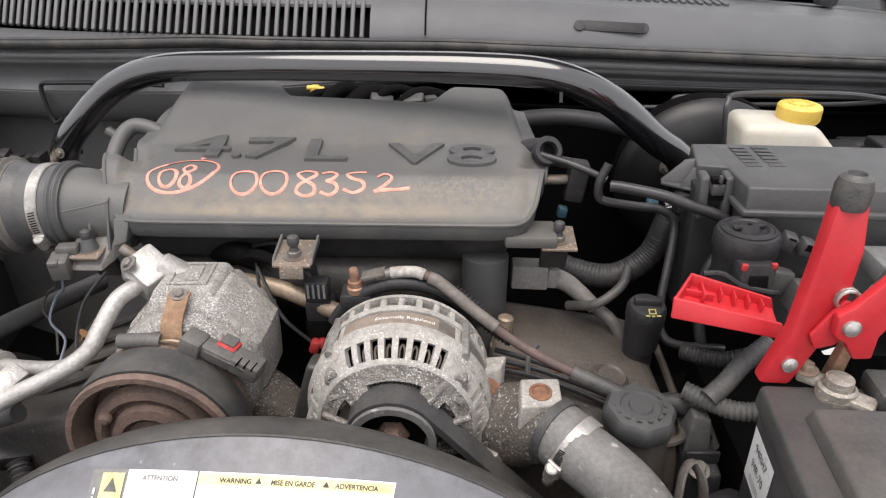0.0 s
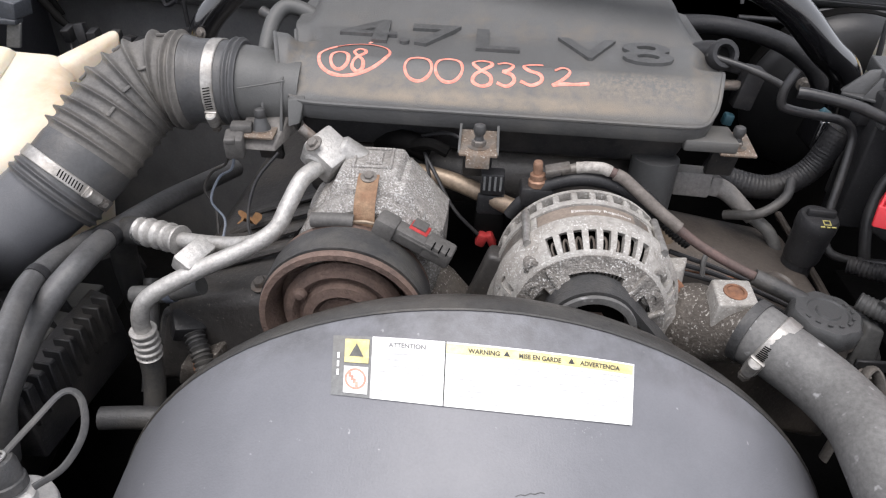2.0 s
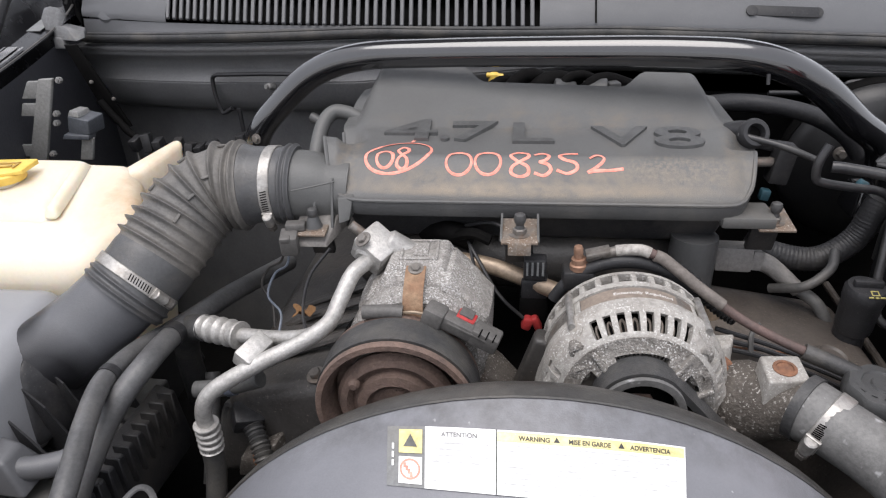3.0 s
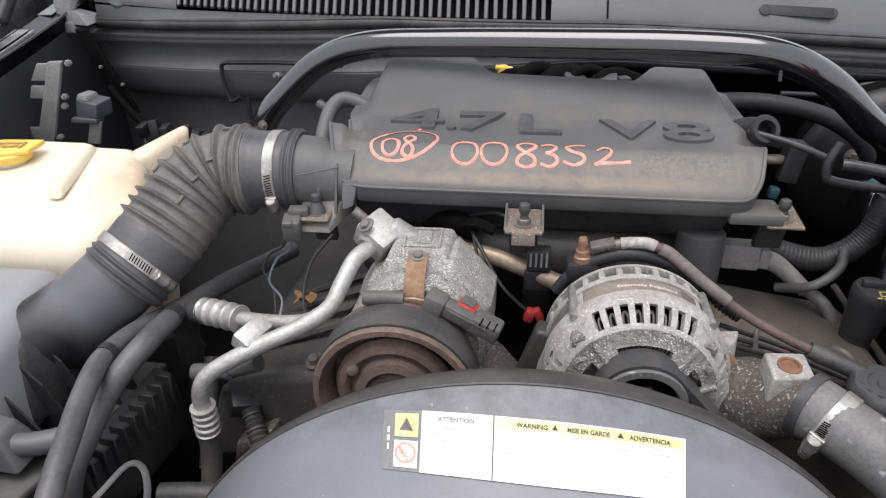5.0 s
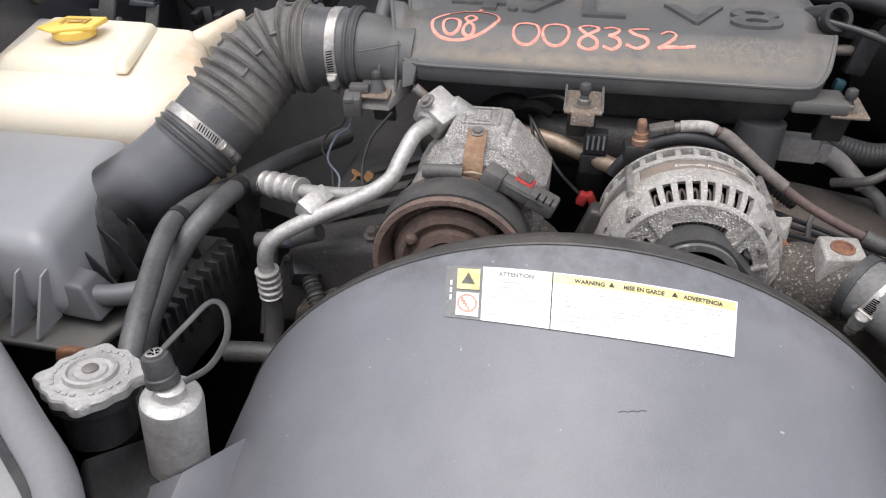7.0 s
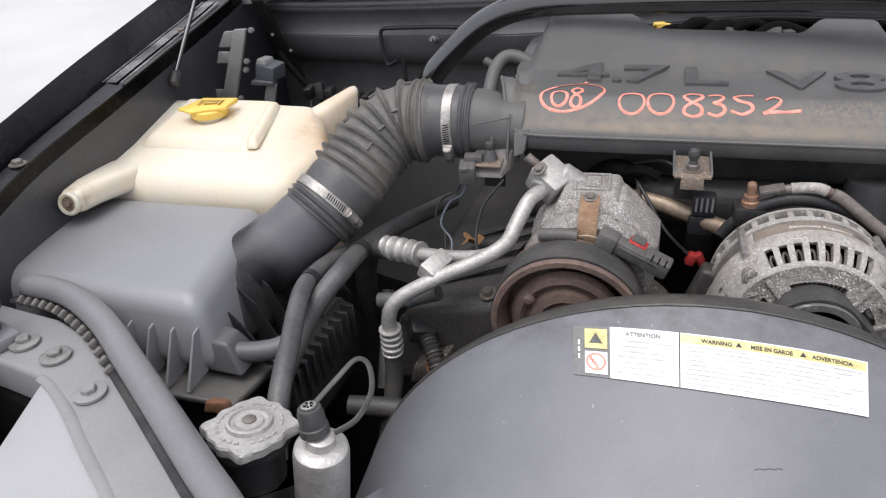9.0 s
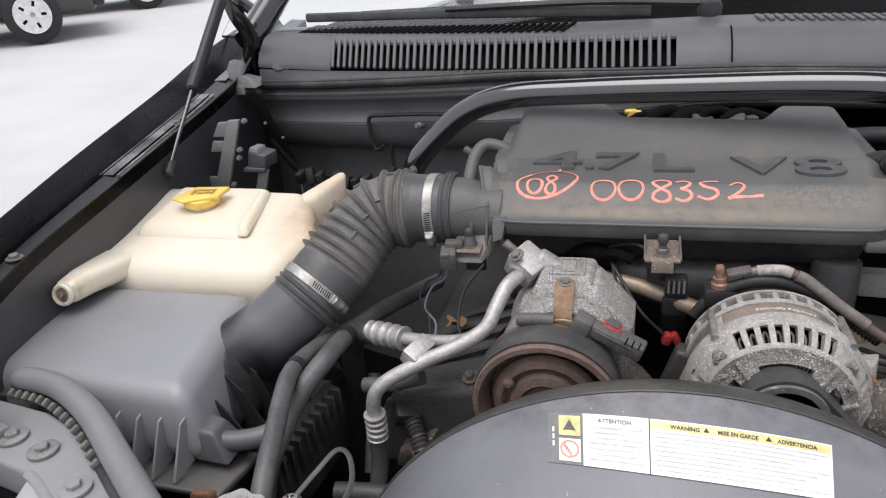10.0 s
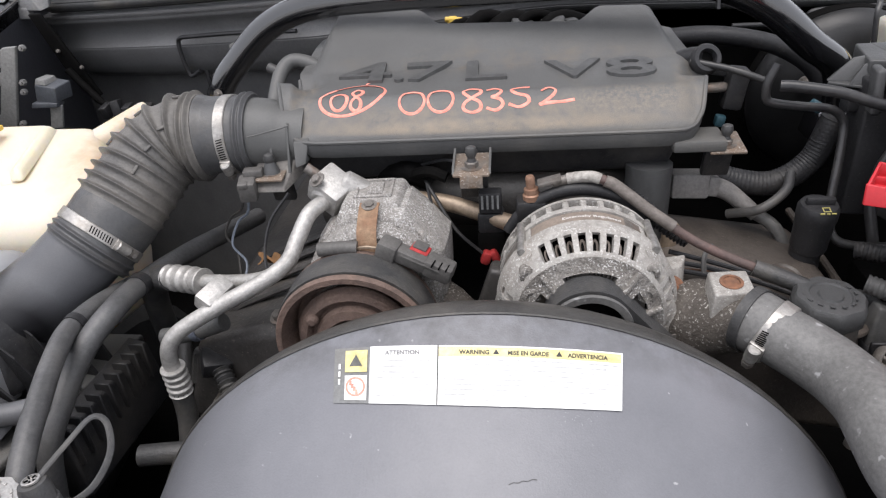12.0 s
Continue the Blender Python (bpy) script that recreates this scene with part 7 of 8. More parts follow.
for x in (0.2535, 0.2755):
    part("upright", hull([(x - 0.005, 0.600, 1.17), (x + 0.005, 0.600, 1.17), (x + 0.005, 0.615, 1.17), (x - 0.005, 0.615, 1.17)], [(x - 0.0045, 0.605, 1.211), (x + 0.0045, 0.605, 1.211), (x + 0.0045, 0.622, 1.213), (x - 0.0045, 0.622, 1.213)], 0.003, 3), FUSEBOX, pdc)
part("latch", box((0.2645, 0.604, 1.200), (0.012, 0.008, 0.011), None, 0.002), FUSEBOX, pdc)
part("latch_bar", box((0.2645, 0.600, 1.2115), (0.003, 0.006, 0.007), None, 0.001), FUSEBOX, pdc)
for z in (1.2085, 1.192):
    part("slot", box((0.2645, 0.606, z), (0.013, 0.008, 0.005), None, 0.0005, 1), DARK, pdc)
part("fin", hull([(0.224, 0.648, 1.190), (0.258, 0.640, 1.190), (0.258, 0.644, 1.190), (0.226, 0.654, 1.190)], [(0.246, 0.652, 1.210), (0.258, 0.648, 1.213), (0.258, 0.652, 1.213), (0.248, 0.656, 1.210)], 0.0006), FUSEBOX, pdc)
part("fin", hull([(0.238, 0.634, 1.188), (0.254, 0.628, 1.188), (0.254, 0.631, 1.188), (0.240, 0.637, 1.188)], [(0.250, 0.636, 1.208), (0.255, 0.634, 1.210), (0.255, 0.637, 1.210), (0.251, 0.639, 1.208)], 0.0006), FUSEBOX, pdc)
part("fin_shelf", hull([(0.224, 0.645, 1.187), (0.258, 0.622, 1.187), (0.262, 0.65, 1.187), (0.232, 0.662, 1.187)], [(0.224, 0.645, 1.190), (0.258, 0.622, 1.190), (0.262, 0.65, 1.190), (0.232, 0.662, 1.190)], 0.0008), FUSEBOX, pdc)
part("connector", box((0.247, 0.634, 1.174), (0.020, 0.016, 0.020), turned(0, 0, 8), 0.003), BLACK, pdc)
for k in range(12):
    part("print_line", box((0.304 + 0.022 * (k % 2), 0.63 + 0.0095 * (k // 2), 1.2142 + 0.00021 * (k // 2)), (0.015, 0.0065, 0.0003), turned(0, 0, -3), 0), FADEDPRINT, pdc)
solid("fuse_box_cover", box((0.47, 0.54, 1.155), (0.17, 0.05, 0.02), turned(0, 0, 0), 0.004), GREYPLASTIC, "grey-green cover in front of the fuse box", "cover")

res = thing("brake_reservoir", (0.43, 0.84, 1.13), "milky white brake fluid reservoir with a yellow cap", "reservoir")
part("tank", hull([(0.362, 0.80, 1.12), (0.52, 0.80, 1.12), (0.52, 0.88, 1.12), (0.362, 0.88, 1.12)], [(0.362, 0.806, 1.196), (0.450, 0.806, 1.194), (0.450, 0.876, 1.196), (0.362, 0.876, 1.20)], 0.012, 4), RESERVOIR, res)
part("cap", lathe((0.437, 0.842, 1.192), (0.02, 0, 1), [(0.0235, 0), (0.0255, 0.003), (0.0255, 0.018), (0.0235, 0.0205), (0.016, 0.0215), (0.015, 0.0205), (0.009, 0.0205), (0.008, 0.0215)], 48, lobes=lambda a, r: r * (1 + (0.012 * math.cos(24 * a) if r > 0.02 else 0))), YELLOW, res, "yellow ribbed cap with raised marks")
for k in range(10):
    a = 2 * math.pi * k / 10
    part("raised_mark", box((0.437 + 0.0125 * math.cos(a), 0.842 + 0.0125 * math.sin(a), 1.2145), (0.003, 0.005, 0.001), turned(0, 0, math.degrees(a)), 0), YELLOW, res)
part("loop", tube([(0.354, 0.835, 1.145), (0.347, 0.835, 1.20), (0.349, 0.84, 1.215), (0.360, 0.85, 1.2215), (0.42, 0.86, 1.221), (0.51, 0.87, 1.2165), (0.556, 0.87, 1.210), (0.586, 0.87, 1.199), (0.597, 0.87, 1.187), (0.605, 0.87, 1.13)], 0.0034, 8, 8), LINEPAINT, res, "thin dark pipe round the tank")

# metal and rubber lines on the battery side
def line(name, pts, r, material, label, category="pipe", n=6, seg=12, **kw):
    return solid(name, tube(pts, r, seg, n, **kw), material, label, category)


line("brake_pipe", [(0.166, 0.622, 1.217), (0.159, 0.62, 1.200), (0.160, 0.62, 1.184), (0.170, 0.62, 1.179), (0.195, 0.62, 1.175), (0.221, 0.62, 1.171), (0.234, 0.619, 1.160), (0.235, 0.614, 1.145), (0.230, 0.60, 1.118), (0.224, 0.585, 1.088), (0.225, 0.572, 1.062), (0.240, 0.565, 1.052), (0.285, 0.562, 1.050)], 0.0043, PIPEPAINT, "bent black metal pipe", n=8)
line("brake_pipe", [(0.168, 0.612, 1.199), (0.180, 0.608, 1.199), (0.215, 0.600, 1.1945), (0.242, 0.594, 1.1865), (0.260, 0.592, 1.181), (0.273, 0.592, 1.174), (0.279, 0.591, 1.163), (0.277, 0.590, 1.150), (0.268, 0.588, 1.134), (0.262, 0.586, 1.118), (0.258, 0.578, 1.088), (0.264, 0.566, 1.05)], 0.0054, PIPEPAINT, "thicker bent black metal pipe", n=8)
line("brake_pipe", [(0.10, 0.68, 1.207), (0.14, 0.66, 1.201), (0.172, 0.65, 1.190)], 0.0036, PIPEPAINT, "thin black metal pipe behind the cover")
line("vacuum_hose", [(0.08, 0.84, 1.188), (0.141, 0.86, 1.188), (0.192, 0.86, 1.184), (0.244, 0.86, 1.171), (0.287, 0.86, 1.147), (0.31, 0.86, 1.12)], 0.0115, BLACK, "thick black vacuum hose behind the cover", "hose", seg=16)
line("wiring_conduit", [(0.12, 0.66, 1.095), (0.15, 0.65, 1.085), (0.19, 0.645, 1.083), (0.225, 0.65, 1.105), (0.24, 0.65, 1.15)], 0.013, BLACK, "black corrugated wiring conduit", "conduit", n=30, seg=14, shape=lambda s, t: 1 + 0.025 * math.sin(s * 1500))
line("wiring_conduit", [(0.228, 0.496, 1.052), (0.246, 0.484, 1.050), (0.266, 0.472, 1.050), (0.29, 0.468, 1.052)], 0.0085, CONDUIT, "ribbed grey wiring sleeve by the battery", "conduit", n=40, seg=14, shape=lambda q, t: 1 + 0.06 * math.sin(q * 1500))
line("wiring_conduit", [(0.243, 0.478, 1.058), (0.258, 0.486, 1.068), (0.276, 0.498, 1.082), (0.30, 0.51, 1.095)], 0.0085, CONDUIT, "grey braided wiring conduit by the battery", "conduit", n=40, seg=14, shape=lambda q, t: 1 + 0.03 * math.sin(q * 2600))
line("wiring_conduit", [(0.24, 0.55, 1.055), (0.27, 0.53, 1.06), (0.30, 0.52, 1.075), (0.33, 0.51, 1.08)], 0.008, BLACK, "black corrugated conduit under the red cover", "conduit", n=30, seg=12, shape=lambda s, t: 1 + 0.08 * math.sin(s * 1600))
for pts in ([(0.22, 0.965, 1.172), (0.306, 0.968, 1.171), (0.318, 0.966, 1.180), (0.332, 0.965, 1.187), (0.41, 0.962, 1.189), (0.57, 0.962, 1.188), (0.622, 0.958, 1.186), (0.655, 0.953, 1.180), (0.674, 0.95, 1.168), (0.680, 0.95, 1.154), (0.686, 0.95, 1.09)], [(0.300, 0.972, 1.160), (0.320, 0.972, 1.168), (0.335, 0.972, 1.173), (0.43, 0.972, 1.174), (0.56, 0.970, 1.176), (0.64, 0.955, 1.187), (0.684, 0.95, 1.180), (0.708, 0.95, 1.168), (0.718, 0.95, 1.145), (0.715, 0.95, 1.09)]):
    line("brake_line", pts, 0.0034, LINEPAINT, "thin black brake line along the firewall", n=8)
for x, y, z, w, d, h in ((0.552, 0.93, 1.118, 0.045, 0.05, 0.026), (0.62, 0.93, 1.122, 0.06, 0.05, 0.030), (0.59, 0.965, 1.10, 0.05, 0.04, 0.05)):
    solid("relay_box", hull([(x - w / 2, y - d / 2, z - 0.08), (x + w / 2, y - d / 2, z - 0.08), (x + w / 2, y + d / 2, z - 0.08), (x - w / 2, y + d / 2, z - 0.08)], [(x - w / 2 + 0.002, y - d / 2 + 0.002, z + h / 2), (x + w / 2 - 0.002, y - d / 2 + 0.002, z + h / 2), (x + w / 2 - 0.002, y + d / 2, z + h / 2), (x - w / 2 + 0.002, y + d / 2, z + h / 2)], 0.004), BLACK, "sooty black relay box behind the fuse box", "relay box", group="relay boxes")
BOOSTER = mat("sooty_servo_paint", (0.014, 0.014, 0.015), 0.4, scale=20, bump=0.1, dust=(0.03, 0.029, 0.028), dmix=(0.5, 0.85))
booster = thing("brake_booster", (0.365, 0.92, 1.072), "black brake servo drum on the firewall", "brake servo")
part("shell", lathe((0.365, 0.90, 1.072), (0, 1, 0.1), [(0.02, 0), (0.05, 0.002), (0.07, 0.006), (0.105, 0.02), (0.118, 0.035), (0.12, 0.045)], 48), BOOSTER, booster)
part("rim_band", lathe((0.365, 0.905, 1.072), (0, 1, 0.1), [(0.112, 0.038), (0.121, 0.038), (0.122, 0.05), (0.112, 0.052)], 48, closed=True), DARK, booster)
part("rear_shell", lathe((0.365, 0.90, 1.072), (0, 1, 0.1), [(0.118, 0.05), (0.115, 0.075), (0.08, 0.085)], 40), DARK, booster)
for bx, bz in ((0.305, 1.107), (0.425, 1.107)):
    part("stud", hexbolt((bx, 0.899, bz), (0, -1, 0.1), 0.006, 0.008), DULLSTEEL, booster)
dip = thing("filler_tower", (0.215, 0.60, 1.0), "black plastic filler tower with a yellow printed symbol", "filler")
part("cap", lathe((0.206, 0.572, 1.045), (0, -0.1, 1), [(0.016, 0), (0.017, 0.004), (0.018, 0.034), (0.0188, 0.038), (0.0188, 0.048), (0.0165, 0.052), (0.011, 0.053)], 32), BLACK, dip)
part("grip", box((0.206, 0.566, 1.100), (0.026, 0.007, 0.008), turned(0, 0, -4), 0.002), BLACK, dip)
part("tower", rod((0.205, 0.575, 0.95), (0.205, 0.573, 1.052), 0.0148, 20), BLACK, dip)
part("symbol", join(*[box((0.208 + u, 0.5525 + v, 1.0955 + 0.3 * v), s, turned(17, 0, 0), 0) for u, v, s in ((-0.003, 0.002, (0.001, 0.005, 0.001)), (0.003, 0.002, (0.001, 0.005, 0.001)), (0, 0.0045, (0.007, 0.001, 0.001)), (0, -0.0005, (0.007, 0.001, 0.001)), (-0.005, -0.003, (0.004, 0.0014, 0.001)), (0.0, -0.0033, (0.003, 0.0014, 0.001)), (0.005, -0.003, (0.004, 0.0014, 0.001)))]), mat("faded_yellow_print", (0.35, 0.31, 0.1), 0.6), dip, "faded yellow symbol")

COIL = mat("dusty_coil_plastic", (0.21, 0.2, 0.19), 0.5, scale=30, bump=0.2, bscale=500, dust=(0.27, 0.25, 0.225), dmix=(0.5, 0.8))
coil = thing("ignition_coil", (0.11, 0.64, 1.04), "dusty grey ignition coil with a rubber boot", "ignition coil")
part("shell", box((0.0985, 0.632, 1.091), (0.038, 0.03, 0.026), turned(-10, 2, 0), 0.003), COIL, coil)
part("step", box((0.122, 0.630, 1.090), (0.012, 0.024, 0.021), turned(-10, 8, 0), 0.003), COIL, coil)
part("boot", tube([(0.122, 0.630, 1.089), (0.138, 0.628, 1.083), (0.154, 0.624, 1.071), (0.168, 0.616, 1.060)], 0.0105, 14, 6, lambda q, t: 1.0 - 0.25 * q / t), COIL, coil)
part("cable", tube([(0.162, 0.619, 1.064), (0.185, 0.605, 1.050), (0.20, 0.595, 1.02)], 0.0065, 10, 5), CONDUIT, coil)
solid("throttle_column", tube([(0.050, 0.60, 0.99), (0.051, 0.602, 1.05), (0.052, 0.605, 1.128)], 0.023, 20, 6), FUSEBOX, "dull black round air duct under the cover", "duct")
solid("sensor", join(rod((0.068, 0.57, 1.0), (0.07, 0.572, 1.045), 0.012, 14, 0.002), rod((0.07, 0.572, 1.045), (0.073, 0.575, 1.075), 0.008, 12, 0.002)), TAN, "brown sensor beside the duct", "sensor")
for pts in ([(0.06, 0.52, 1.075), (0.10, 0.515, 1.065), (0.15, 0.50, 1.055), (0.19, 0.49, 1.045)], [(0.06, 0.515, 1.068), (0.10, 0.508, 1.062), (0.15, 0.495, 1.05), (0.185, 0.482, 1.04)], [(0.055, 0.51, 1.063), (0.10, 0.503, 1.057), (0.14, 0.492, 1.048), (0.18, 0.478, 1.035)]):
    line("wire", pts, 0.0024, BLACK, "thin dusty black wire over the valve cover", "wire", seg=8)
solid("wire_tie", tube([(0.090, 0.505, 1.058), (0.090, 0.512, 1.07), (0.094, 0.52, 1.074), (0.10, 0.522, 1.08)], 0.0025, 6, 5), CONDUIT, "grey cable tie round the wires", "cable tie")
TAPE = mat("dirty_tape", (0.42, 0.4, 0.37), 0.6, col2=(0.24, 0.22, 0.2), scale=160, bump=0.4)
CABLEGREY = mat("dusty_sleeve", (0.16, 0.14, 0.125), 0.6, scale=80, bump=0.3)
cable = thing("alternator_cable", (0.03, 0.52, 1.1), "dusty brown alternator cable with an eyelet", "cable")
part("cable", tube([(-0.03, 0.537, 1.145), (-0.012, 0.535, 1.147), (0.010, 0.53, 1.139), (0.038, 0.52, 1.119), (0.075, 0.505, 1.096), (0.11, 0.49, 1.083), (0.145, 0.478, 1.073)], 0.0043, 12, 6), CABLE, cable)
part("sleeve", tube([(0.000, 0.532, 1.1435), (0.010, 0.53, 1.139), (0.038, 0.52, 1.119), (0.06, 0.511, 1.1055)], 0.0056, 12, 6), CABLEGREY, cable, "dusty grey sleeve")
part("tape", tube([(-0.034, 0.537, 1.1445), (-0.025, 0.5365, 1.146), (-0.012, 0.535, 1.147), (-0.004, 0.533, 1.145)], 0.0052, 12, 6, lambda s, t: 1 + 0.08 * noise.noise(Vector((s * 300, 1, 0)))), TAPE, cable, "dirty white tape")
part("sleeve", tube([(0.125, 0.485, 1.078), (0.16, 0.473, 1.068), (0.185, 0.465, 1.058)], 0.0075, 12, 6), RUBBER, cable, "black shrink sleeve")
part("eyelet", join(box((-0.05, 0.537, 1.143), (0.022, 0.014, 0.004), turned(0, -15, 0), 0.001), rod((-0.047, 0.537, 1.1405), (-0.030, 0.537, 1.145), 0.0048, 12, 0.001)), DULLSTEEL, cable)
part("stud", lathe((-0.066, 0.537, 1.125), (-0.08, 0, 1), [(0.0085, 0), (0.0085, 0.005), (0.0068, 0.006), (0.0068, 0.011), (0.0042, 0.0115), (0.0045, 0.013), (0.0042, 0.015), (0.0045, 0.017), (0.0042, 0.019), (0.0045, 0.021), (0.0036, 0.0235)], 14), COPPER, cable, "copper coloured stud")
part("stud_base", box((-0.066, 0.54, 1.115), (0.03, 0.025, 0.02), None, 0.004), BLACK, cable)
line("coolant_pipe", [(-0.185, 0.585, 1.105), (-0.15, 0.575, 1.104), (-0.115, 0.562, 1.098), (-0.085, 0.55, 1.092), (-0.06, 0.545, 1.09)], 0.0085, TAN, "tan stained metal coolant pipe", n=6, seg=14)
conn = thing("sensor_connector", (-0.11, 0.555, 1.05), "black square wiring connector with a red clip", "connector")
part("plug", box((-0.106, 0.556, 1.115), (0.022, 0.016, 0.022), None, 0.002), BLACK, conn)
for k in range(4):
    part("pin", box((-0.1135 + 0.005 * k, 0.5475, 1.117), (0.002, 0.002, 0.014), None, 0), GREYPLASTIC, conn)
part("body", box((-0.106, 0.560, 1.092), (0.026, 0.02, 0.022), None, 0.003), BLACK, conn)
part("lower_body", box((-0.106, 0.562, 1.067), (0.028, 0.024, 0.032), None, 0.003), DARK, conn)
part("clip", join(box((-0.112, 0.547, 1.056), (0.010, 0.012, 0.014), turned(0, 20, 0), 0.003), box((-0.103, 0.548, 1.056), (0.008, 0.012, 0.016), turned(0, -25, 0), 0.003)), REDCLIP, conn, "red clip")
for pts in ([(-0.18, 0.60, 1.13), (-0.16, 0.57, 1.11), (-0.14, 0.55, 1.085), (-0.115, 0.547, 1.06)], [(-0.175, 0.60, 1.13), (-0.165, 0.565, 1.105), (-0.155, 0.545, 1.08), (-0.15, 0.53, 1.05), (-0.152, 0.515, 1.04)], [(-0.18, 0.60, 1.135), (-0.15, 0.59, 1.145), (-0.13, 0.575, 1.14), (-0.112, 0.56, 1.125)]):
    line("wire", pts, 0.0018, BLACK, "thin black wire between the compressor and alternator", "wire", seg=6)
solid("wire_loom", join(tube([(-0.22, 0.62, 1.12), (-0.19, 0.60, 1.128), (-0.17, 0.60, 1.12)], 0.012, 10, 5), tube([(-0.20, 0.60, 1.12), (-0.17, 0.585, 1.135), (-0.15, 0.58, 1.13)], 0.006, 8, 5)), DARK, "black taped wiring loom under the cover", "wiring")
tps = thing("temperature_sensor", (-0.345, 0.562, 1.13), "grey-black temperature sensor with two thin wires", "sensor")
part("plug", box((-0.3495, 0.562, 1.133), (0.018, 0.022, 0.022), turned(10, 0, 10), 0.003), GREYPLUG, tps)
part("grip", box((-0.345, 0.572, 1.146), (0.02, 0.014, 0.008), turned(0, 0, 10), 0.002), GREYPLUG, tps)
part("latch", box((-0.3505, 0.5525, 1.1405), (0.010, 0.008, 0.006), turned(10, 0, 10), 0.0015), GREYPLUG, tps)
part("wire", tube([(-0.356, 0.560, 1.123), (-0.364, 0.565, 1.108), (-0.385, 0.58, 1.09), (-0.395, 0.58, 1.07), (-0.385, 0.575, 1.05), (-0.38, 0.56, 1.03)], 0.0014, 6, 6), BLACK, tps)
part("wire", tube([(-0.351, 0.560, 1.123), (-0.358, 0.565, 1.104), (-0.378, 0.58, 1.085), (-0.388, 0.575, 1.06), (-0.375, 0.57, 1.042), (-0.372, 0.55, 1.03)], 0.0014, 6, 6), mat("blue_grey_wire", (0.2, 0.23, 0.28), 0.5), tps, "blue-grey wire")
line("wire", [(-0.31, 0.565, 1.125), (-0.33, 0.55, 1.10), (-0.335, 0.53, 1.07), (-0.325, 0.51, 1.05)], 0.0018, BLACK, "thin black wire beside the compressor", "wire", seg=6)
lf = bmesh.new()
for k in range(2):
    vs = [lf.verts.new((-0.350 + 0.014 * math.cos(a) * (0.62 + 0.25 * abs(math.cos(2.5 * a)) + 0.13 * math.sin(7 * a + 0.5)), 0.572 + 0.011 * math.sin(a) * (0.62 + 0.25 * abs(math.cos(2.5 * a)) + 0.13 * math.sin(7 * a + 0.5)), 1.045 + 0.005 * math.sin(3 * a) - 0.0006 * k)) for a in [2 * math.pi * i / 32 for i in range(32)]]
    lf.faces.new(vs if k == 0 else vs[::-1])
solid("dry_leaf", lf, LEAF, "small curled dry brown leaf on the valve cover", "leaf")
breather = thing("breather_hose", (-0.31, 0.72, 1.15), "dark grey bent breather hose behind the cover", "hose")
part("hose", tube([(-0.352, 0.68, 1.17), (-0.352, 0.705, 1.19), (-0.348, 0.725, 1.206), (-0.335, 0.735, 1.214), (-0.31, 0.735, 1.206), (-0.298, 0.73, 1.19)], 0.0085, 14, 6), COVER, breather)
part("collar", ring((-0.352, 0.685, 1.174), (0, 0.75, 0.65), 0.0085, 0.008, 0.002), STEEL, breather)
part("tee", tube([(-0.350, 0.722, 1.204), (-0.364, 0.727, 1.210)], 0.006, 10, 3), RUBBER, breather)
side = thing("purge_valve", (0.115, 0.68, 1.18), "black purge valve with a round hose elbow beside the cover", "valve")
part("port", lathe((0.115, 0.676, 1.210), (0.15, -0.85, 0.5), [(0.0085, -0.012), (0.0150, -0.012), (0.0155, 0.0), (0.0135, 0.003), (0.0095, 0.003), (0.0085, 0.0)], 26, closed=True), BLACK, side)
part("port_well", lathe((0.115, 0.676, 1.210), (0.15, -0.85, 0.5), [(0.0088, -0.008), (0.0088, -0.006)], 18), DARK, side)
part("port_neck", tube([(0.094, 0.70, 1.203), (0.104, 0.692, 1.208), (0.113, 0.684, 1.210)], 0.010, 12, 5), BLACK, side)
part("nub", lathe((0.112, 0.672, 1.180), (1, 0, 0.03), [(0.0045, 0), (0.0052, 0.002), (0.0052, 0.022), (0.0040, 0.025)], 14), DULLSTEEL, side, "bare metal nipple")
part("body", box((0.146, 0.676, 1.178), (0.020, 0.022, 0.042), turned(0, 8, 0), 0.003), BLACK, side)
part("bracket", box((0.128, 0.684, 1.196), (0.036, 0.006, 0.012), turned(0, 12, 0), 0.002), BLACK, side)
solid("engine_loom", join(*[tube([(-0.19 + 0.03 * k, 0.80, 1.19), (-0.15 + 0.03 * k, 0.825, 1.226 + 0.006 * (k % 2)), (-0.10 + 0.03 * k, 0.85, 1.21)], 0.006 + 0.003 * (k % 3), 10, 5) for k in range(5)]), DARK, "tangle of black hoses and wires behind the cover", "wiring")
solid("loom_block", join(box((-0.070, 0.815, 1.222), (0.028, 0.016, 0.010), turned(20, 12, 10), 0.003), box((-0.034, 0.815, 1.222), (0.030, 0.016, 0.010), turned(25, -8, -10), 0.003), box((-0.012, 0.82, 1.218), (0.016, 0.016, 0.016), turned(0, 0, 15), 0.003)), FUSEBOX, "dark grey wiring block behind the cover", "connector")
stick = thing("dipstick", (-0.155, 0.83, 1.15), "yellow transmission dipstick handle", "dipstick")
part("handle", join(rod((-0.158, 0.85, 1.15), (-0.158, 0.855, 1.22), 0.005, 12, 0.002), rod((-0.158, 0.853, 1.21), (-0.158, 0.856, 1.229), 0.0072, 12, 0.003), rod((-0.168, 0.853, 1.226), (-0.146, 0.853, 1.224), 0.0035, 10, 0.001)), YELLOW, stick)

# ---- clutter low in the bay ----
inj = thing("injector_plug", (-0.38, 0.45, 0.97), "black plug with a ribbed rubber boot beside the valve cover", "connector")
part("plug", box((-0.385, 0.470, 0.985), (0.03, 0.026, 0.022), turned(20, 15, 30), 0.004), BLACK, inj)
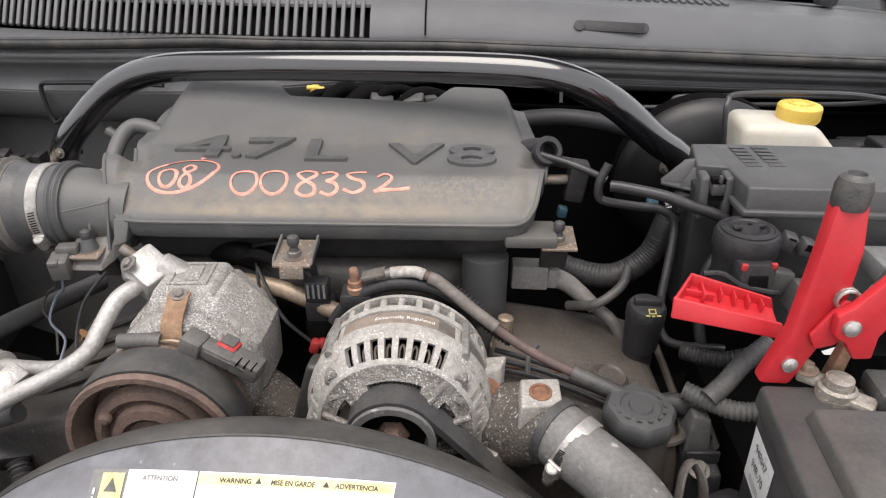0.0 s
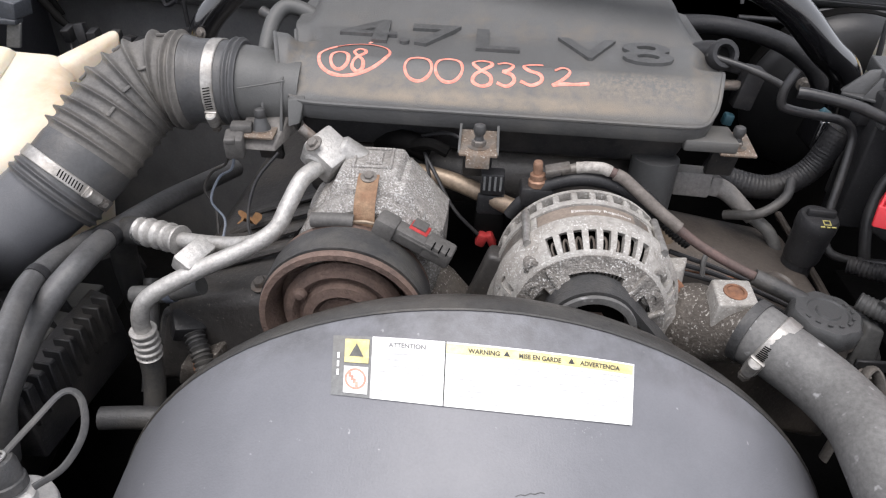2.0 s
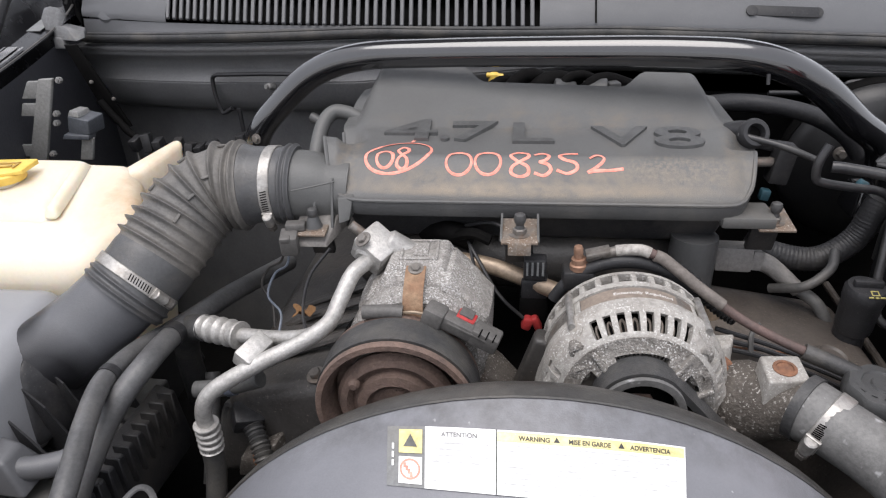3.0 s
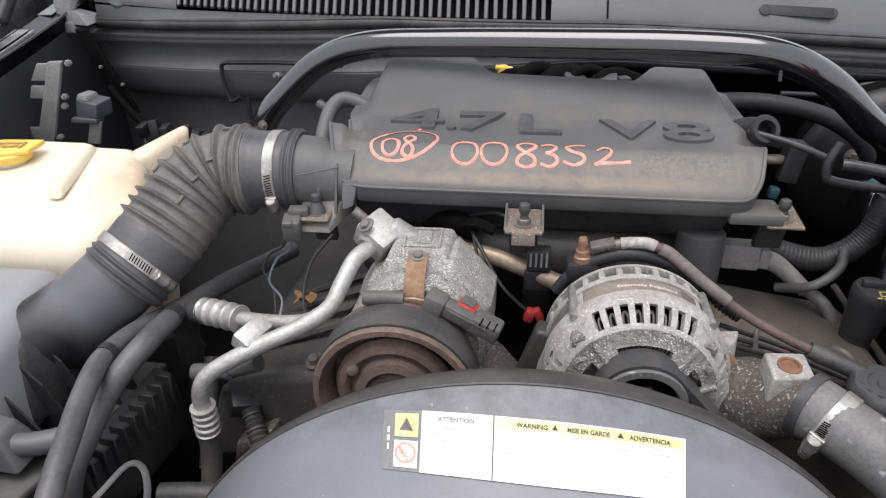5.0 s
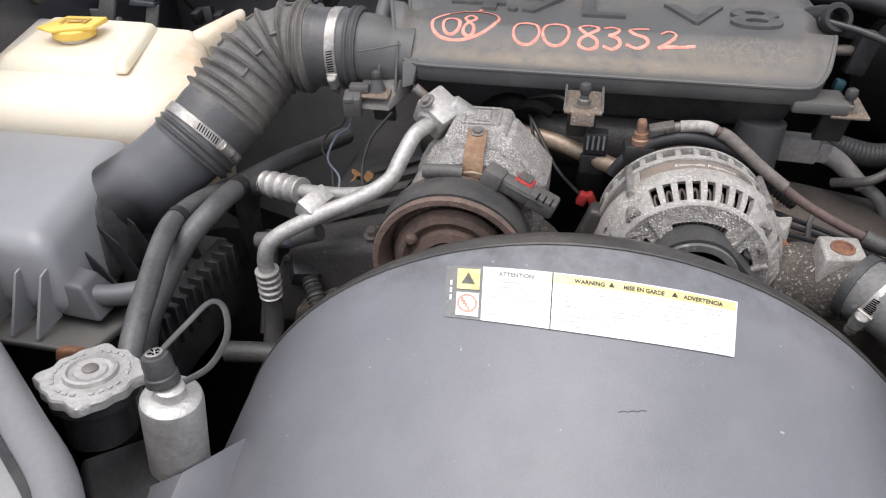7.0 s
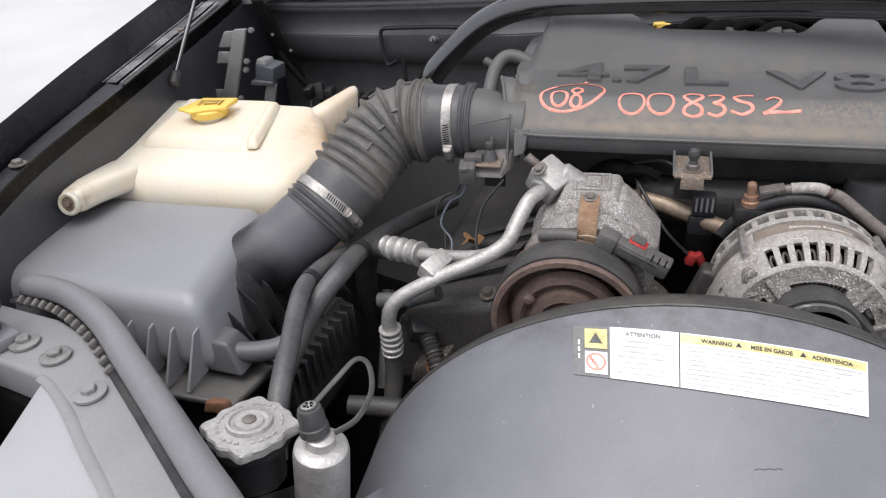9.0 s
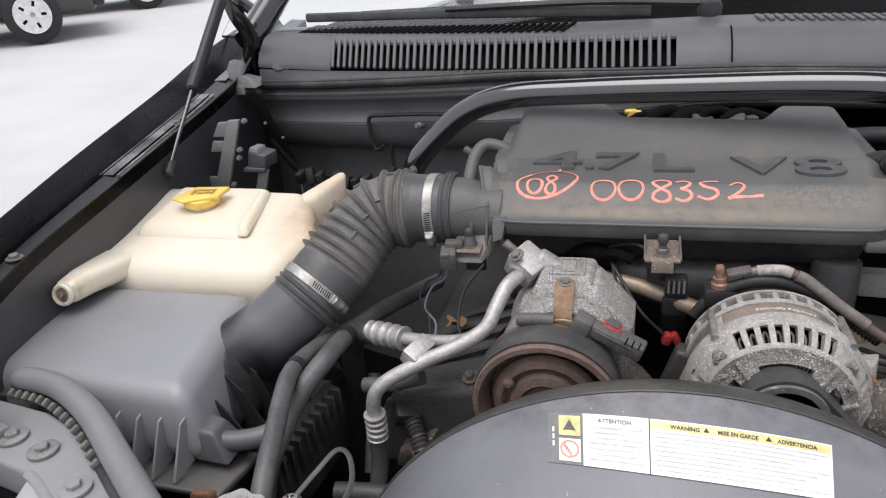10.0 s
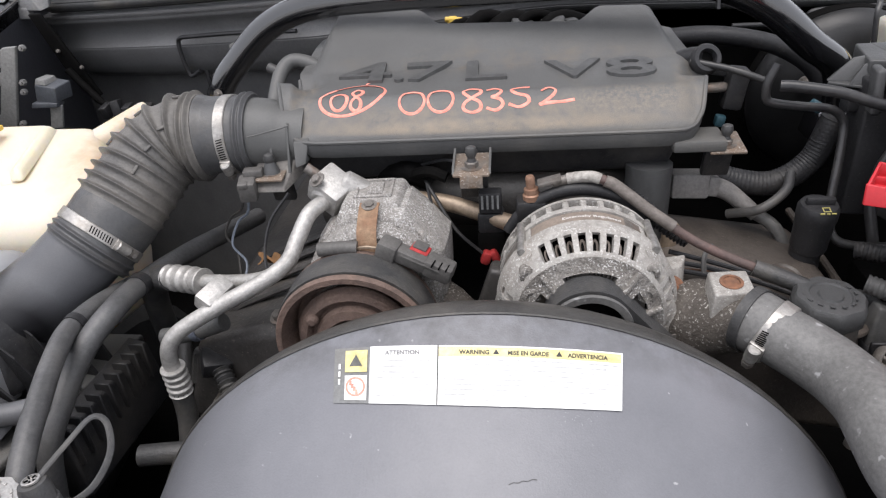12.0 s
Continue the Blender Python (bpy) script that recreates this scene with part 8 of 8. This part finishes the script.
part("boot", tube([(-0.375, 0.458, 0.985), (-0.362, 0.44, 0.97), (-0.35, 0.42, 0.95)], 0.009, 12, 20, lambda s, t: 1 + 0.16 * math.sin(s * 1300)), RUBBER, inj)
part("lead", tube([(-0.395, 0.475, 0.99), (-0.41, 0.485, 0.985), (-0.42, 0.48, 0.95)], 0.005, 8, 5), RUBBER, inj)
for pts, r in (([(-0.45, 0.40, 0.925), (-0.41, 0.405, 0.925), (-0.37, 0.41, 0.92)], 0.011), ([(-0.445, 0.53, 0.99), (-0.44, 0.50, 0.95), (-0.435, 0.46, 0.90)], 0.008), ([(-0.40, 0.36, 0.90), (-0.385, 0.33, 0.93), (-0.375, 0.31, 0.955)], 0.006)):
    line("coolant_hose", pts, r, RUBBER, "short dark rubber hose low in the bay", "hose")
for k in range(4):
    solid("cover_bolt", hexbolt(((-0.385, 0.49, 1.008), (-0.31, 0.475, 1.036), (0.09, 0.485, 1.03), (0.19, 0.60, 1.01))[k], (-0.2 if k < 2 else 0.2, -0.3, 1), 0.006, 0.007), DULLSTEEL, "small dull steel bolt on the valve cover", "bolt", group="valve cover bolts")
line("wiring_conduit", [(0.022, 0.535, 1.128), (0.04, 0.53, 1.115), (0.055, 0.525, 1.098), (0.075, 0.52, 1.085)], 0.006, BLACK, "thin black corrugated conduit behind the alternator", "conduit", n=30, seg=10, shape=lambda s, t: 1 + 0.14 * math.sin(s * 1700))
solid("wire_clip", box((0.222, 0.655, 1.162), (0.012, 0.012, 0.008), turned(20, 30, 0), 0.002), BLUE, "small blue clip on the wiring", "clip")
solid("wire_clip", box((0.133, 0.668, 1.146), (0.010, 0.010, 0.012), turned(0, 10, 0), 0.002), BLUE, "small blue clip beside the cover", "clip")

for pts, r, m in (([(0.215, 0.43, 0.96), (0.235, 0.42, 0.985), (0.262, 0.435, 0.98), (0.27, 0.46, 0.95)], 0.012, BLACK), ([(0.20, 0.52, 1.01), (0.225, 0.505, 1.03), (0.245, 0.50, 1.02), (0.26, 0.49, 0.99)], 0.009, RUBBER), ([(0.14, 0.62, 1.06), (0.165, 0.60, 1.075), (0.19, 0.61, 1.09), (0.2, 0.63, 1.10)], 0.005, RUBBER)):
    line("wiring_hose", pts, r, m, "dusty black hose between battery and engine", "hose")
trayb = thing("battery_tray", (0.24, 0.45, 0.95), "black plastic battery tray bracket beside the battery", "bracket")
part("plate", hull([(0.222, 0.44, 0.93), (0.256, 0.44, 0.93), (0.258, 0.54, 0.93), (0.224, 0.55, 0.93)], [(0.226, 0.445, 1.0), (0.256, 0.445, 1.0), (0.258, 0.535, 1.01), (0.228, 0.545, 1.01)], 0.004), BLACK, trayb)
for k in range(4):
    part("rib", box((0.241, 0.46 + 0.022 * k, 1.008), (0.03, 0.004, 0.012), None, 0.001, 1), BLACK, trayb)
part("bolt", hexbolt((0.236, 0.45, 1.002), (0, -0.3, 1), 0.006, 0.007), DULLSTEEL, trayb)
part("clamp_foot", hull([(0.228, 0.47, 1.0), (0.252, 0.47, 1.0), (0.252, 0.50, 1.0), (0.228, 0.50, 1.0)], [(0.234, 0.475, 1.04), (0.25, 0.475, 1.035), (0.25, 0.49, 1.035), (0.234, 0.49, 1.04)], 0.003), CONDUIT, trayb, "grey clip")
row = thing("connector_row", (0.335, 0.56, 1.12), "row of small black connectors beside the canister", "connector")
part("bar", box((0.334, 0.566, 1.150), (0.060, 0.016, 0.030), turned(0, 18, -6), 0.003), BLACK, row)
for k in range(3):
    part("socket", box((0.316 + 0.017 * k, 0.556, 1.172 - 0.006 * k), (0.012, 0.014, 0.014), turned(10, 18, -6 + 8 * k), 0.002), FUSEBOX, row)
    part("socket_hole", box((0.316 + 0.017 * k, 0.5495, 1.174 - 0.006 * k), (0.007, 0.002, 0.007), turned(10, 18, -6 + 8 * k), 0.0005), DARK, row)
for x, y, z in ((0.315, 0.56, 1.13), (0.335, 0.548, 1.12), (0.30, 0.58, 1.10)):
    solid("relay", box((x, y, z), (0.022, 0.02, 0.028), turned(8, 12, 10), 0.003), CONDUIT, "small dusty grey relay beside the fuse box", "relay", group="relays")

for k in range(4):
    y = 0.52 + 0.032 * k
    part("cover_rib", tube([(-0.26, y, 1.062), (-0.31, y, 1.044), (-0.375, y, 1.015), (-0.405, y, 0.985)], 0.006, 8, 4, flat=0.7), ENGINE, engine)
part("rust_seam", tube([(0.070, 0.519, 1.056), (0.095, 0.517, 1.055), (0.125, 0.516, 1.053), (0.16, 0.514, 1.049)], 0.0012, 6, 6), ORANGE, engine, "rusty seam on the cover")
part("plug_tube", lathe((0.165, 0.52, 1.035), (0.2, -0.1, 1), [(0.018, 0), (0.018, 0.012), (0.014, 0.016), (0.012, 0.014)], 20), BROWNCOVER, engine)
part("cover_seam", tube([(0.075, 0.468, 1.04), (0.15, 0.462, 1.03), (0.215, 0.466, 1.018), (0.236, 0.52, 1.01), (0.234, 0.7, 1.02)], 0.004, 8, 5), BROWNCOVER, engine)

solid("rusty_bracket", hull([(-0.552, 0.30, 0.985), (-0.522, 0.298, 0.99), (-0.520, 0.312, 0.985), (-0.55, 0.316, 0.98)], [(-0.548, 0.302, 0.999), (-0.526, 0.30, 1.004), (-0.524, 0.31, 1.0), (-0.546, 0.313, 0.996)], 0.003), ORANGE, "small rusty bracket below the filter box flange", "bracket")
stub = thing("pipe_stub", (-0.39, 0.47, 1.02), "short dark pipe with a blue-grey band under the silver pipe", "pipe")
part("pipe", tube([(-0.43, 0.468, 1.018), (-0.40, 0.466, 1.024), (-0.36, 0.462, 1.040)], 0.0085, 14, 6), CONDUIT, stub)
part("band", ring((-0.392, 0.465, 1.027), (0.9, -0.1, 0.35), 0.0087, 0.008, 0.001, 20), BLUEGREY, stub, "blue-grey band")
corner = thing("head_corner", (-0.37, 0.46, 0.93), "rust-stained cast corner with a bolt below the valve cover", "casting")
part("casting", hull([(-0.40, 0.45, 0.92), (-0.35, 0.445, 0.935), (-0.335, 0.50, 0.935), (-0.39, 0.51, 0.92)], [(-0.392, 0.447, 0.948), (-0.352, 0.442, 0.975), (-0.337, 0.50, 0.978), (-0.386, 0.51, 0.952)], 0.006, 3), CASTDARK, corner)
part("bolt", hexbolt((-0.366, 0.444, 0.957), (-0.3, -0.9, 0.5), 0.006, 0.006), ORANGE, corner, "rusty bolt head")
line("wire", [(-0.862, 0.595, 1.10), (-0.862, 0.602, 1.125), (-0.862, 0.604, 1.152), (-0.862, 0.616, 1.170), (-0.862, 0.646, 1.174), (-0.862, 0.74, 1.150)], 0.0013, GREYPLUG, "thin loose wire on the inner wing", "wire", seg=6)

# ---- far corner of the bay ----
def slab(pts, y, thick, bev=0.0015):
    """A flat plate whose face is the polygon pts in x and z, standing at depth y."""
    return hull([(x, y, z) for x, z in pts], [(x, y + thick, z) for x, z in pts], bev)


PALEBRACKET = mat("pale_grey_bracket", (0.235, 0.235, 0.23), 0.55, col2=(0.19, 0.19, 0.185), scale=30, bump=0.15, bscale=500, dust=(0.2, 0.19, 0.17), dmix=(0.55, 0.85))
BOXGREY = mat("blue_grey_box", (0.085, 0.092, 0.104), 0.4, col2=(0.065, 0.07, 0.08), scale=30, bump=0.15, bscale=500, dust=(0.2, 0.2, 0.2), dmix=(0.55, 0.85))
mod = thing("control_module", (-0.81, 0.92, 1.08), "grey bracket with control plugs on the inner wing", "control module")
part("bracket", slab([(-0.862, 1.085), (-0.834, 1.085), (-0.783, 1.217), (-0.805, 1.216)], 0.878, 0.007), PALEBRACKET, mod)
for tab in ([(-0.842, 1.187), (-0.812, 1.187), (-0.803, 1.213), (-0.826, 1.212)], [(-0.852, 1.161), (-0.822, 1.161), (-0.815, 1.180), (-0.844, 1.180)], [(-0.874, 1.098), (-0.846, 1.098), (-0.840, 1.117), (-0.868, 1.117)]):
    part("tab", slab(tab, 0.882, 0.006), PALEBRACKET, mod)
for cx, cz in ((-0.797, 1.164), (-0.801, 1.150), (-0.778, 1.213), (-0.822, 1.102)):
    part("nut", join(lathe((cx, 0.888, cz), (0.15, -1, 0.1), [(0.0048, 0), (0.0048, 0.006), (0.004, 0.008)], 6), lathe((cx, 0.888, cz), (0.15, -1, 0.1), [(0.002, 0), (0.002, 0.011)], 10)), BOLTGREY, mod, "grey stud nut")
part("box", hull([(-0.793, 0.892, 1.131), (-0.756, 0.886, 1.131), (-0.750, 0.92, 1.131), (-0.785, 0.925, 1.131)], [(-0.787, 0.892, 1.158), (-0.752, 0.886, 1.153), (-0.747, 0.92, 1.155), (-0.780, 0.925, 1.160)], 0.002), BOXGREY, mod, "blue-grey control box")
part("box_top", hull([(-0.788, 0.894, 1.1575), (-0.768, 0.890, 1.156), (-0.765, 0.92, 1.156), (-0.782, 0.92, 1.158)], [(-0.784, 0.896, 1.166), (-0.770, 0.893, 1.164), (-0.767, 0.918, 1.164), (-0.780, 0.918, 1.166)], 0.0015), PALEBRACKET, mod, "pale ridged lid")
part("box_foot", slab([(-0.799, 1.125), (-0.757, 1.124), (-0.756, 1.131), (-0.795, 1.133)], 0.884, 0.02), BOXGREY, mod)
part("leg", slab([(-0.786, 1.09), (-0.766, 1.09), (-0.755, 1.125), (-0.774, 1.125)], 0.892, 0.006), PALEBRACKET, mod)

loom = thing("body_loom", (-0.70, 0.97, 1.02), "bundle of sooty black connectors and wires against the firewall", "wiring")
rng = random.Random(14)
for k in range(9):
    x = -0.735 + 0.022 * k
    h = rng.uniform(0.018, 0.034)
    part("connector", box((x, 0.965 + rng.uniform(-0.01, 0.01), 1.085 + rng.uniform(-0.012, 0.014)), (0.014, 0.024, h), turned(rng.uniform(-15, 15), rng.uniform(-12, 12), rng.uniform(-20, 20)), 0.002), BLACK, loom)
    part("lead", tube([(x, 0.965, 1.08), (x + rng.uniform(-0.01, 0.01), 0.955, 1.04), (x + rng.uniform(-0.02, 0.02), 0.96, 0.99)], rng.uniform(0.002, 0.004), 8, 5), RUBBER, loom)
part("trunk", tube([(-0.80, 1.0, 1.15), (-0.775, 0.995, 1.12), (-0.73, 0.98, 1.09), (-0.63, 0.975, 1.072), (-0.52, 0.975, 1.05)], 0.006, 10, 6, lambda s, t: 1 + 0.1 * math.sin(s * 500)), DARK, loom, "taped black loom trunk")
# added plate paints the dark gap between wing and panel; the studs are real
arm = thing("dark_gap_plate", (-0.84, 1.0, 1.12), "near-black plate added for the dark gap beside the firewall panel, with studs", "bracket")
part("plate", slab([(-0.85, 1.235), (-0.83, 1.235), (-0.77, 1.10), (-0.785, 1.095), (-0.82, 1.15)], 1.02, 0.008, 0.002), DARK, arm)
for cx, cz in ((-0.818, 1.176), (-0.787, 1.148)):
    part("stud", lathe((cx, 1.02, cz), (0.3, -1, 0.2), [(0.003, 0), (0.003, 0.005), (0.002, 0.006), (0.002, 0.008)], 10), DULLSTEEL, arm, "small grey stud")

bent = thing("bent_rod", (-0.56, 1.0, 1.13), "thin bent black rod on the firewall panel", "rod")
part("loop", tube([(-0.40, 0.966, 1.198), (-0.50, 0.990, 1.195), (-0.585, 1.011, 1.189), (-0.604, 1.016, 1.187), (-0.612, 1.019, 1.179), (-0.611, 1.018, 1.155), (-0.606, 1.017, 1.131), (-0.600, 1.015, 1.126), (-0.584, 1.011, 1.135)], 0.0034, 8, 5), STRUTSATIN, bent)
part("stem", tube([(-0.571, 1.007, 1.136), (-0.570, 1.006, 1.115), (-0.568, 1.004, 1.08)], 0.0036, 8, 4), STRUTSATIN, bent)
solid("stud_nut", lathe((-0.509, 0.992, 1.175), (-0.5, -1, 0.2), [(0.0055, -0.008), (0.0055, 0.004), (0.0035, 0.005), (0.0035, 0.009)], 10), BOLTGREY, "small pale stud nut on the firewall panel", "nut")

clip = thing("scuttle_clip", (-0.862, 1.07, 1.235), "grey plastic clip at the end of the scuttle", "clip")
part("upper_half", hull([(-0.914, 1.075, 1.268), (-0.906, 1.065, 1.247), (-0.885, 1.062, 1.244), (-0.872, 1.072, 1.264), (-0.887, 1.095, 1.262)], [(-0.906, 1.078, 1.283), (-0.892, 1.076, 1.287), (-0.876, 1.076, 1.282), (-0.872, 1.082, 1.270), (-0.887, 1.10, 1.281)], 0.002), CLIPGREY, clip)
part("lower_half", hull([(-0.893, 1.058, 1.236), (-0.845, 1.050, 1.234), (-0.836, 1.062, 1.238), (-0.850, 1.09, 1.238), (-0.885, 1.09, 1.24)], [(-0.886, 1.066, 1.256), (-0.868, 1.062, 1.258), (-0.840, 1.068, 1.246), (-0.848, 1.088, 1.25), (-0.878, 1.088, 1.257)], 0.002), CLIPGREY, clip)
part("foot", hull([(-0.898, 1.052, 1.222), (-0.868, 1.050, 1.222), (-0.868, 1.066, 1.222), (-0.898, 1.068, 1.222)], [(-0.892, 1.056, 1.240), (-0.872, 1.054, 1.240), (-0.872, 1.068, 1.24), (-0.892, 1.068, 1.24)], 0.003), CLIPGREY, clip)
part("pin", lathe((-0.902, 1.056, 1.222), (0, -0.6, 0.5), [(0.006, 0), (0.006, 0.004), (0.003, 0.006)], 12), CLIPGREY, clip)
# no wire: pale tube imitates the light caught by the flange's inner edge
line("wire", [(-0.898, 1.16, 1.285), (-0.890, 1.08, 1.256), (-0.871, 0.932, 1.2325), (-0.8575, 0.79, 1.2125), (-0.845, 0.655, 1.1935)], 0.0018, GREYPLUG, "thin pale tube painting the light on the wing flange edge", "wire", seg=6)


# ---- the rest of the car round the bay ----
shell = thing("car_body", (-0.06, 1.8, 0.0), "glossy black bodywork of the car round the engine bay", "car body", kind="structure")
part("bumper", hull([(-0.80, 0.14, 0.32), (-0.35, -0.03, 0.32), (0.25, -0.03, 0.32), (0.70, 0.14, 0.32), (0.72, 0.3, 0.32), (-0.82, 0.3, 0.32)], [(-0.80, 0.12, 0.72), (-0.35, -0.05, 0.74), (0.25, -0.05, 0.74), (0.70, 0.12, 0.72), (0.72, 0.3, 0.72), (-0.82, 0.3, 0.72)], 0.04, 4), BLACK, shell, "black plastic front bumper")
part("underbody", box((-0.06, 2.3, 0.42), (1.5, 3.9, 0.24), None, 0.05), DARK, shell)
for sx in (-1, 1):
    x0 = -0.06 + sx * 0.90
    part("side", hull([(x0, 1.5, 0.32), (x0 - sx * 0.08, 1.5, 0.32), (x0 - sx * 0.08, 4.3, 0.36), (x0, 4.3, 0.36)], [(x0 - sx * 0.03, 1.5, 1.26), (x0 - sx * 0.10, 1.5, 1.26), (x0 - sx * 0.10, 4.3, 1.24), (x0 - sx * 0.03, 4.3, 1.24)], 0.03, 3), GLOSS, shell)
    for wy in (0.75, 3.5):
        wheel = part("wheel", lathe((x0 - sx * 0.22, wy, 0.37 + SLOPE * (wy - x0) * 0.5), (sx, 0, 0), [(0.2, 0), (0.34, 0.0), (0.37, 0.03), (0.37, 0.2), (0.34, 0.23), (0.23, 0.23), (0.22, 0.19), (0.05, 0.2)], 36), TYRE, shell, "black tyre")
        part("rim", lathe((x0 - sx * 0.02, wy, 0.37 + SLOPE * (wy - x0) * 0.5), (sx, 0, 0), [(0.225, 0.0), (0.215, 0.01), (0.18, -0.02), (0.05, 0.0), (0.03, 0.005)], 30), ALLOY, wheel, "grey alloy rim")
part("roof", sheet([[(x, y, 1.76 - 0.05 * ((x + 0.06) / 0.6) ** 2 - dz) for x in (-0.68, -0.5, -0.25, -0.06, 0.13, 0.38, 0.56)] for y, dz in ((1.8, 0.04), (2.1, 0.0), (3.0, -0.01), (4.0, 0.03))], 0.03), GLOSS, shell)
for sx in (-0.72, 0.60):
    for y0, y1 in ((2.6, 2.5), (4.25, 3.9)):
        part("pillar", tube([(sx * 1.12, y0, 1.24), (sx * 0.95, y1, 1.72)], 0.035, 8, 2), GLOSS, shell)

# ---- parked cars far behind ----
def parked_car(x, y, turn, paint, label, name="parked_car", wr=0.34):
    z0 = SLOPE * (y - x) * 0.7071
    t = thing(name, (x, y, z0), label, "car", "parked cars")
    tilt = Matrix(((1, 0, 0, 0), (0, 1, 0, 0), (-SLOPE * 0.7071, SLOPE * 0.7071, 1, 0), (0, 0, 0, 1)))
    m = Matrix.Translation((x, y, z0)) @ tilt @ pose(0, 0, wr - 0.34, 0, 0, turn) @ Matrix.Scale(wr / 0.34, 4, (0, 0, 1))
    def put(bm):
        bmesh.ops.transform(bm, matrix=m, verts=bm.verts[:])
        return bm
    part("body", put(hull([(-2.2, -0.85, 0.3), (2.2, -0.85, 0.3), (2.2, 0.85, 0.3), (-2.2, 0.85, 0.3)], [(-2.15, -0.88, 1.0), (2.15, -0.88, 0.95), (2.15, 0.88, 0.95), (-2.15, 0.88, 1.0)], 0.1, 3)), paint, t)
    cab = part("cabin", put(hull([(-2.0, -0.8, 0.98), (1.0, -0.8, 0.96), (1.0, 0.8, 0.96), (-2.0, 0.8, 0.98)], [(-1.7, -0.65, 1.6), (0.3, -0.65, 1.6), (0.3, 0.65, 1.6), (-1.7, 0.65, 1.6)], 0.08, 3)), DARK, t, "dark windows")
    part("roof", put(box((-0.7, 0, 1.63), (2.0, 1.35, 0.06), None, 0.03)), paint, t)
    part("bumper", put(box((2.22, 0, 0.48), (0.14, 1.7, 0.26), None, 0.05)), BLACK, t)
    part("number_plate", put(box((2.30, 0, 0.55), (0.02, 0.5, 0.12), None, 0.003)), WHITE, t, "white number plate with bars")
    part("plate_bar", put(box((2.312, 0, 0.55), (0.004, 0.36, 0.05), None, 0)), INK, t)
    for sy in (-0.62, 0.62):
        part("headlight", put(box((2.15, sy, 0.78), (0.14, 0.36, 0.16), None, 0.04)), WHITE, t)
    for wx in (-1.4, 1.4):
        for sy in (-0.82, 0.82):
            w = part("wheel", put(lathe((wx, sy - 0.11, 0.34), (0, 1, 0), [(0.22, 0), (0.30, 0.0), (0.34, 0.03), (0.34, 0.19), (0.30, 0.22), (0.22, 0.22)], 32)), TYRE, t, "black tyre")
            s = 1 if sy > 0 else -1
            part("rim", put(lathe((wx, sy + s * 0.108, 0.34), (0, s, 0), [(0.22, 0.02), (0.215, 0.025), (0.19, 0.0), (0.06, 0.015), (0.03, 0.02)], 32)), ALLOY, w, "bright alloy rim")
            for k in range(5):
                a = 2 * math.pi * k / 5
                part("gap", put(box((wx + 0.13 * math.cos(a), sy + s * 0.122, 0.34 + 0.13 * math.sin(a)), (0.07, 0.016, 0.04), turned(0, -math.degrees(a), 0), 0.01)), DARK, w)
    return t


parked_car(-9.95, 10.3, 45, GLOSS, "black saloon parked across the yard")
parked_car(-9.30, 7.12, 45, mat("dark_green_paint", (0.035, 0.04, 0.035), 0.3, coat=0.5), "dark green off-roader parked across the yard", wr=0.36)
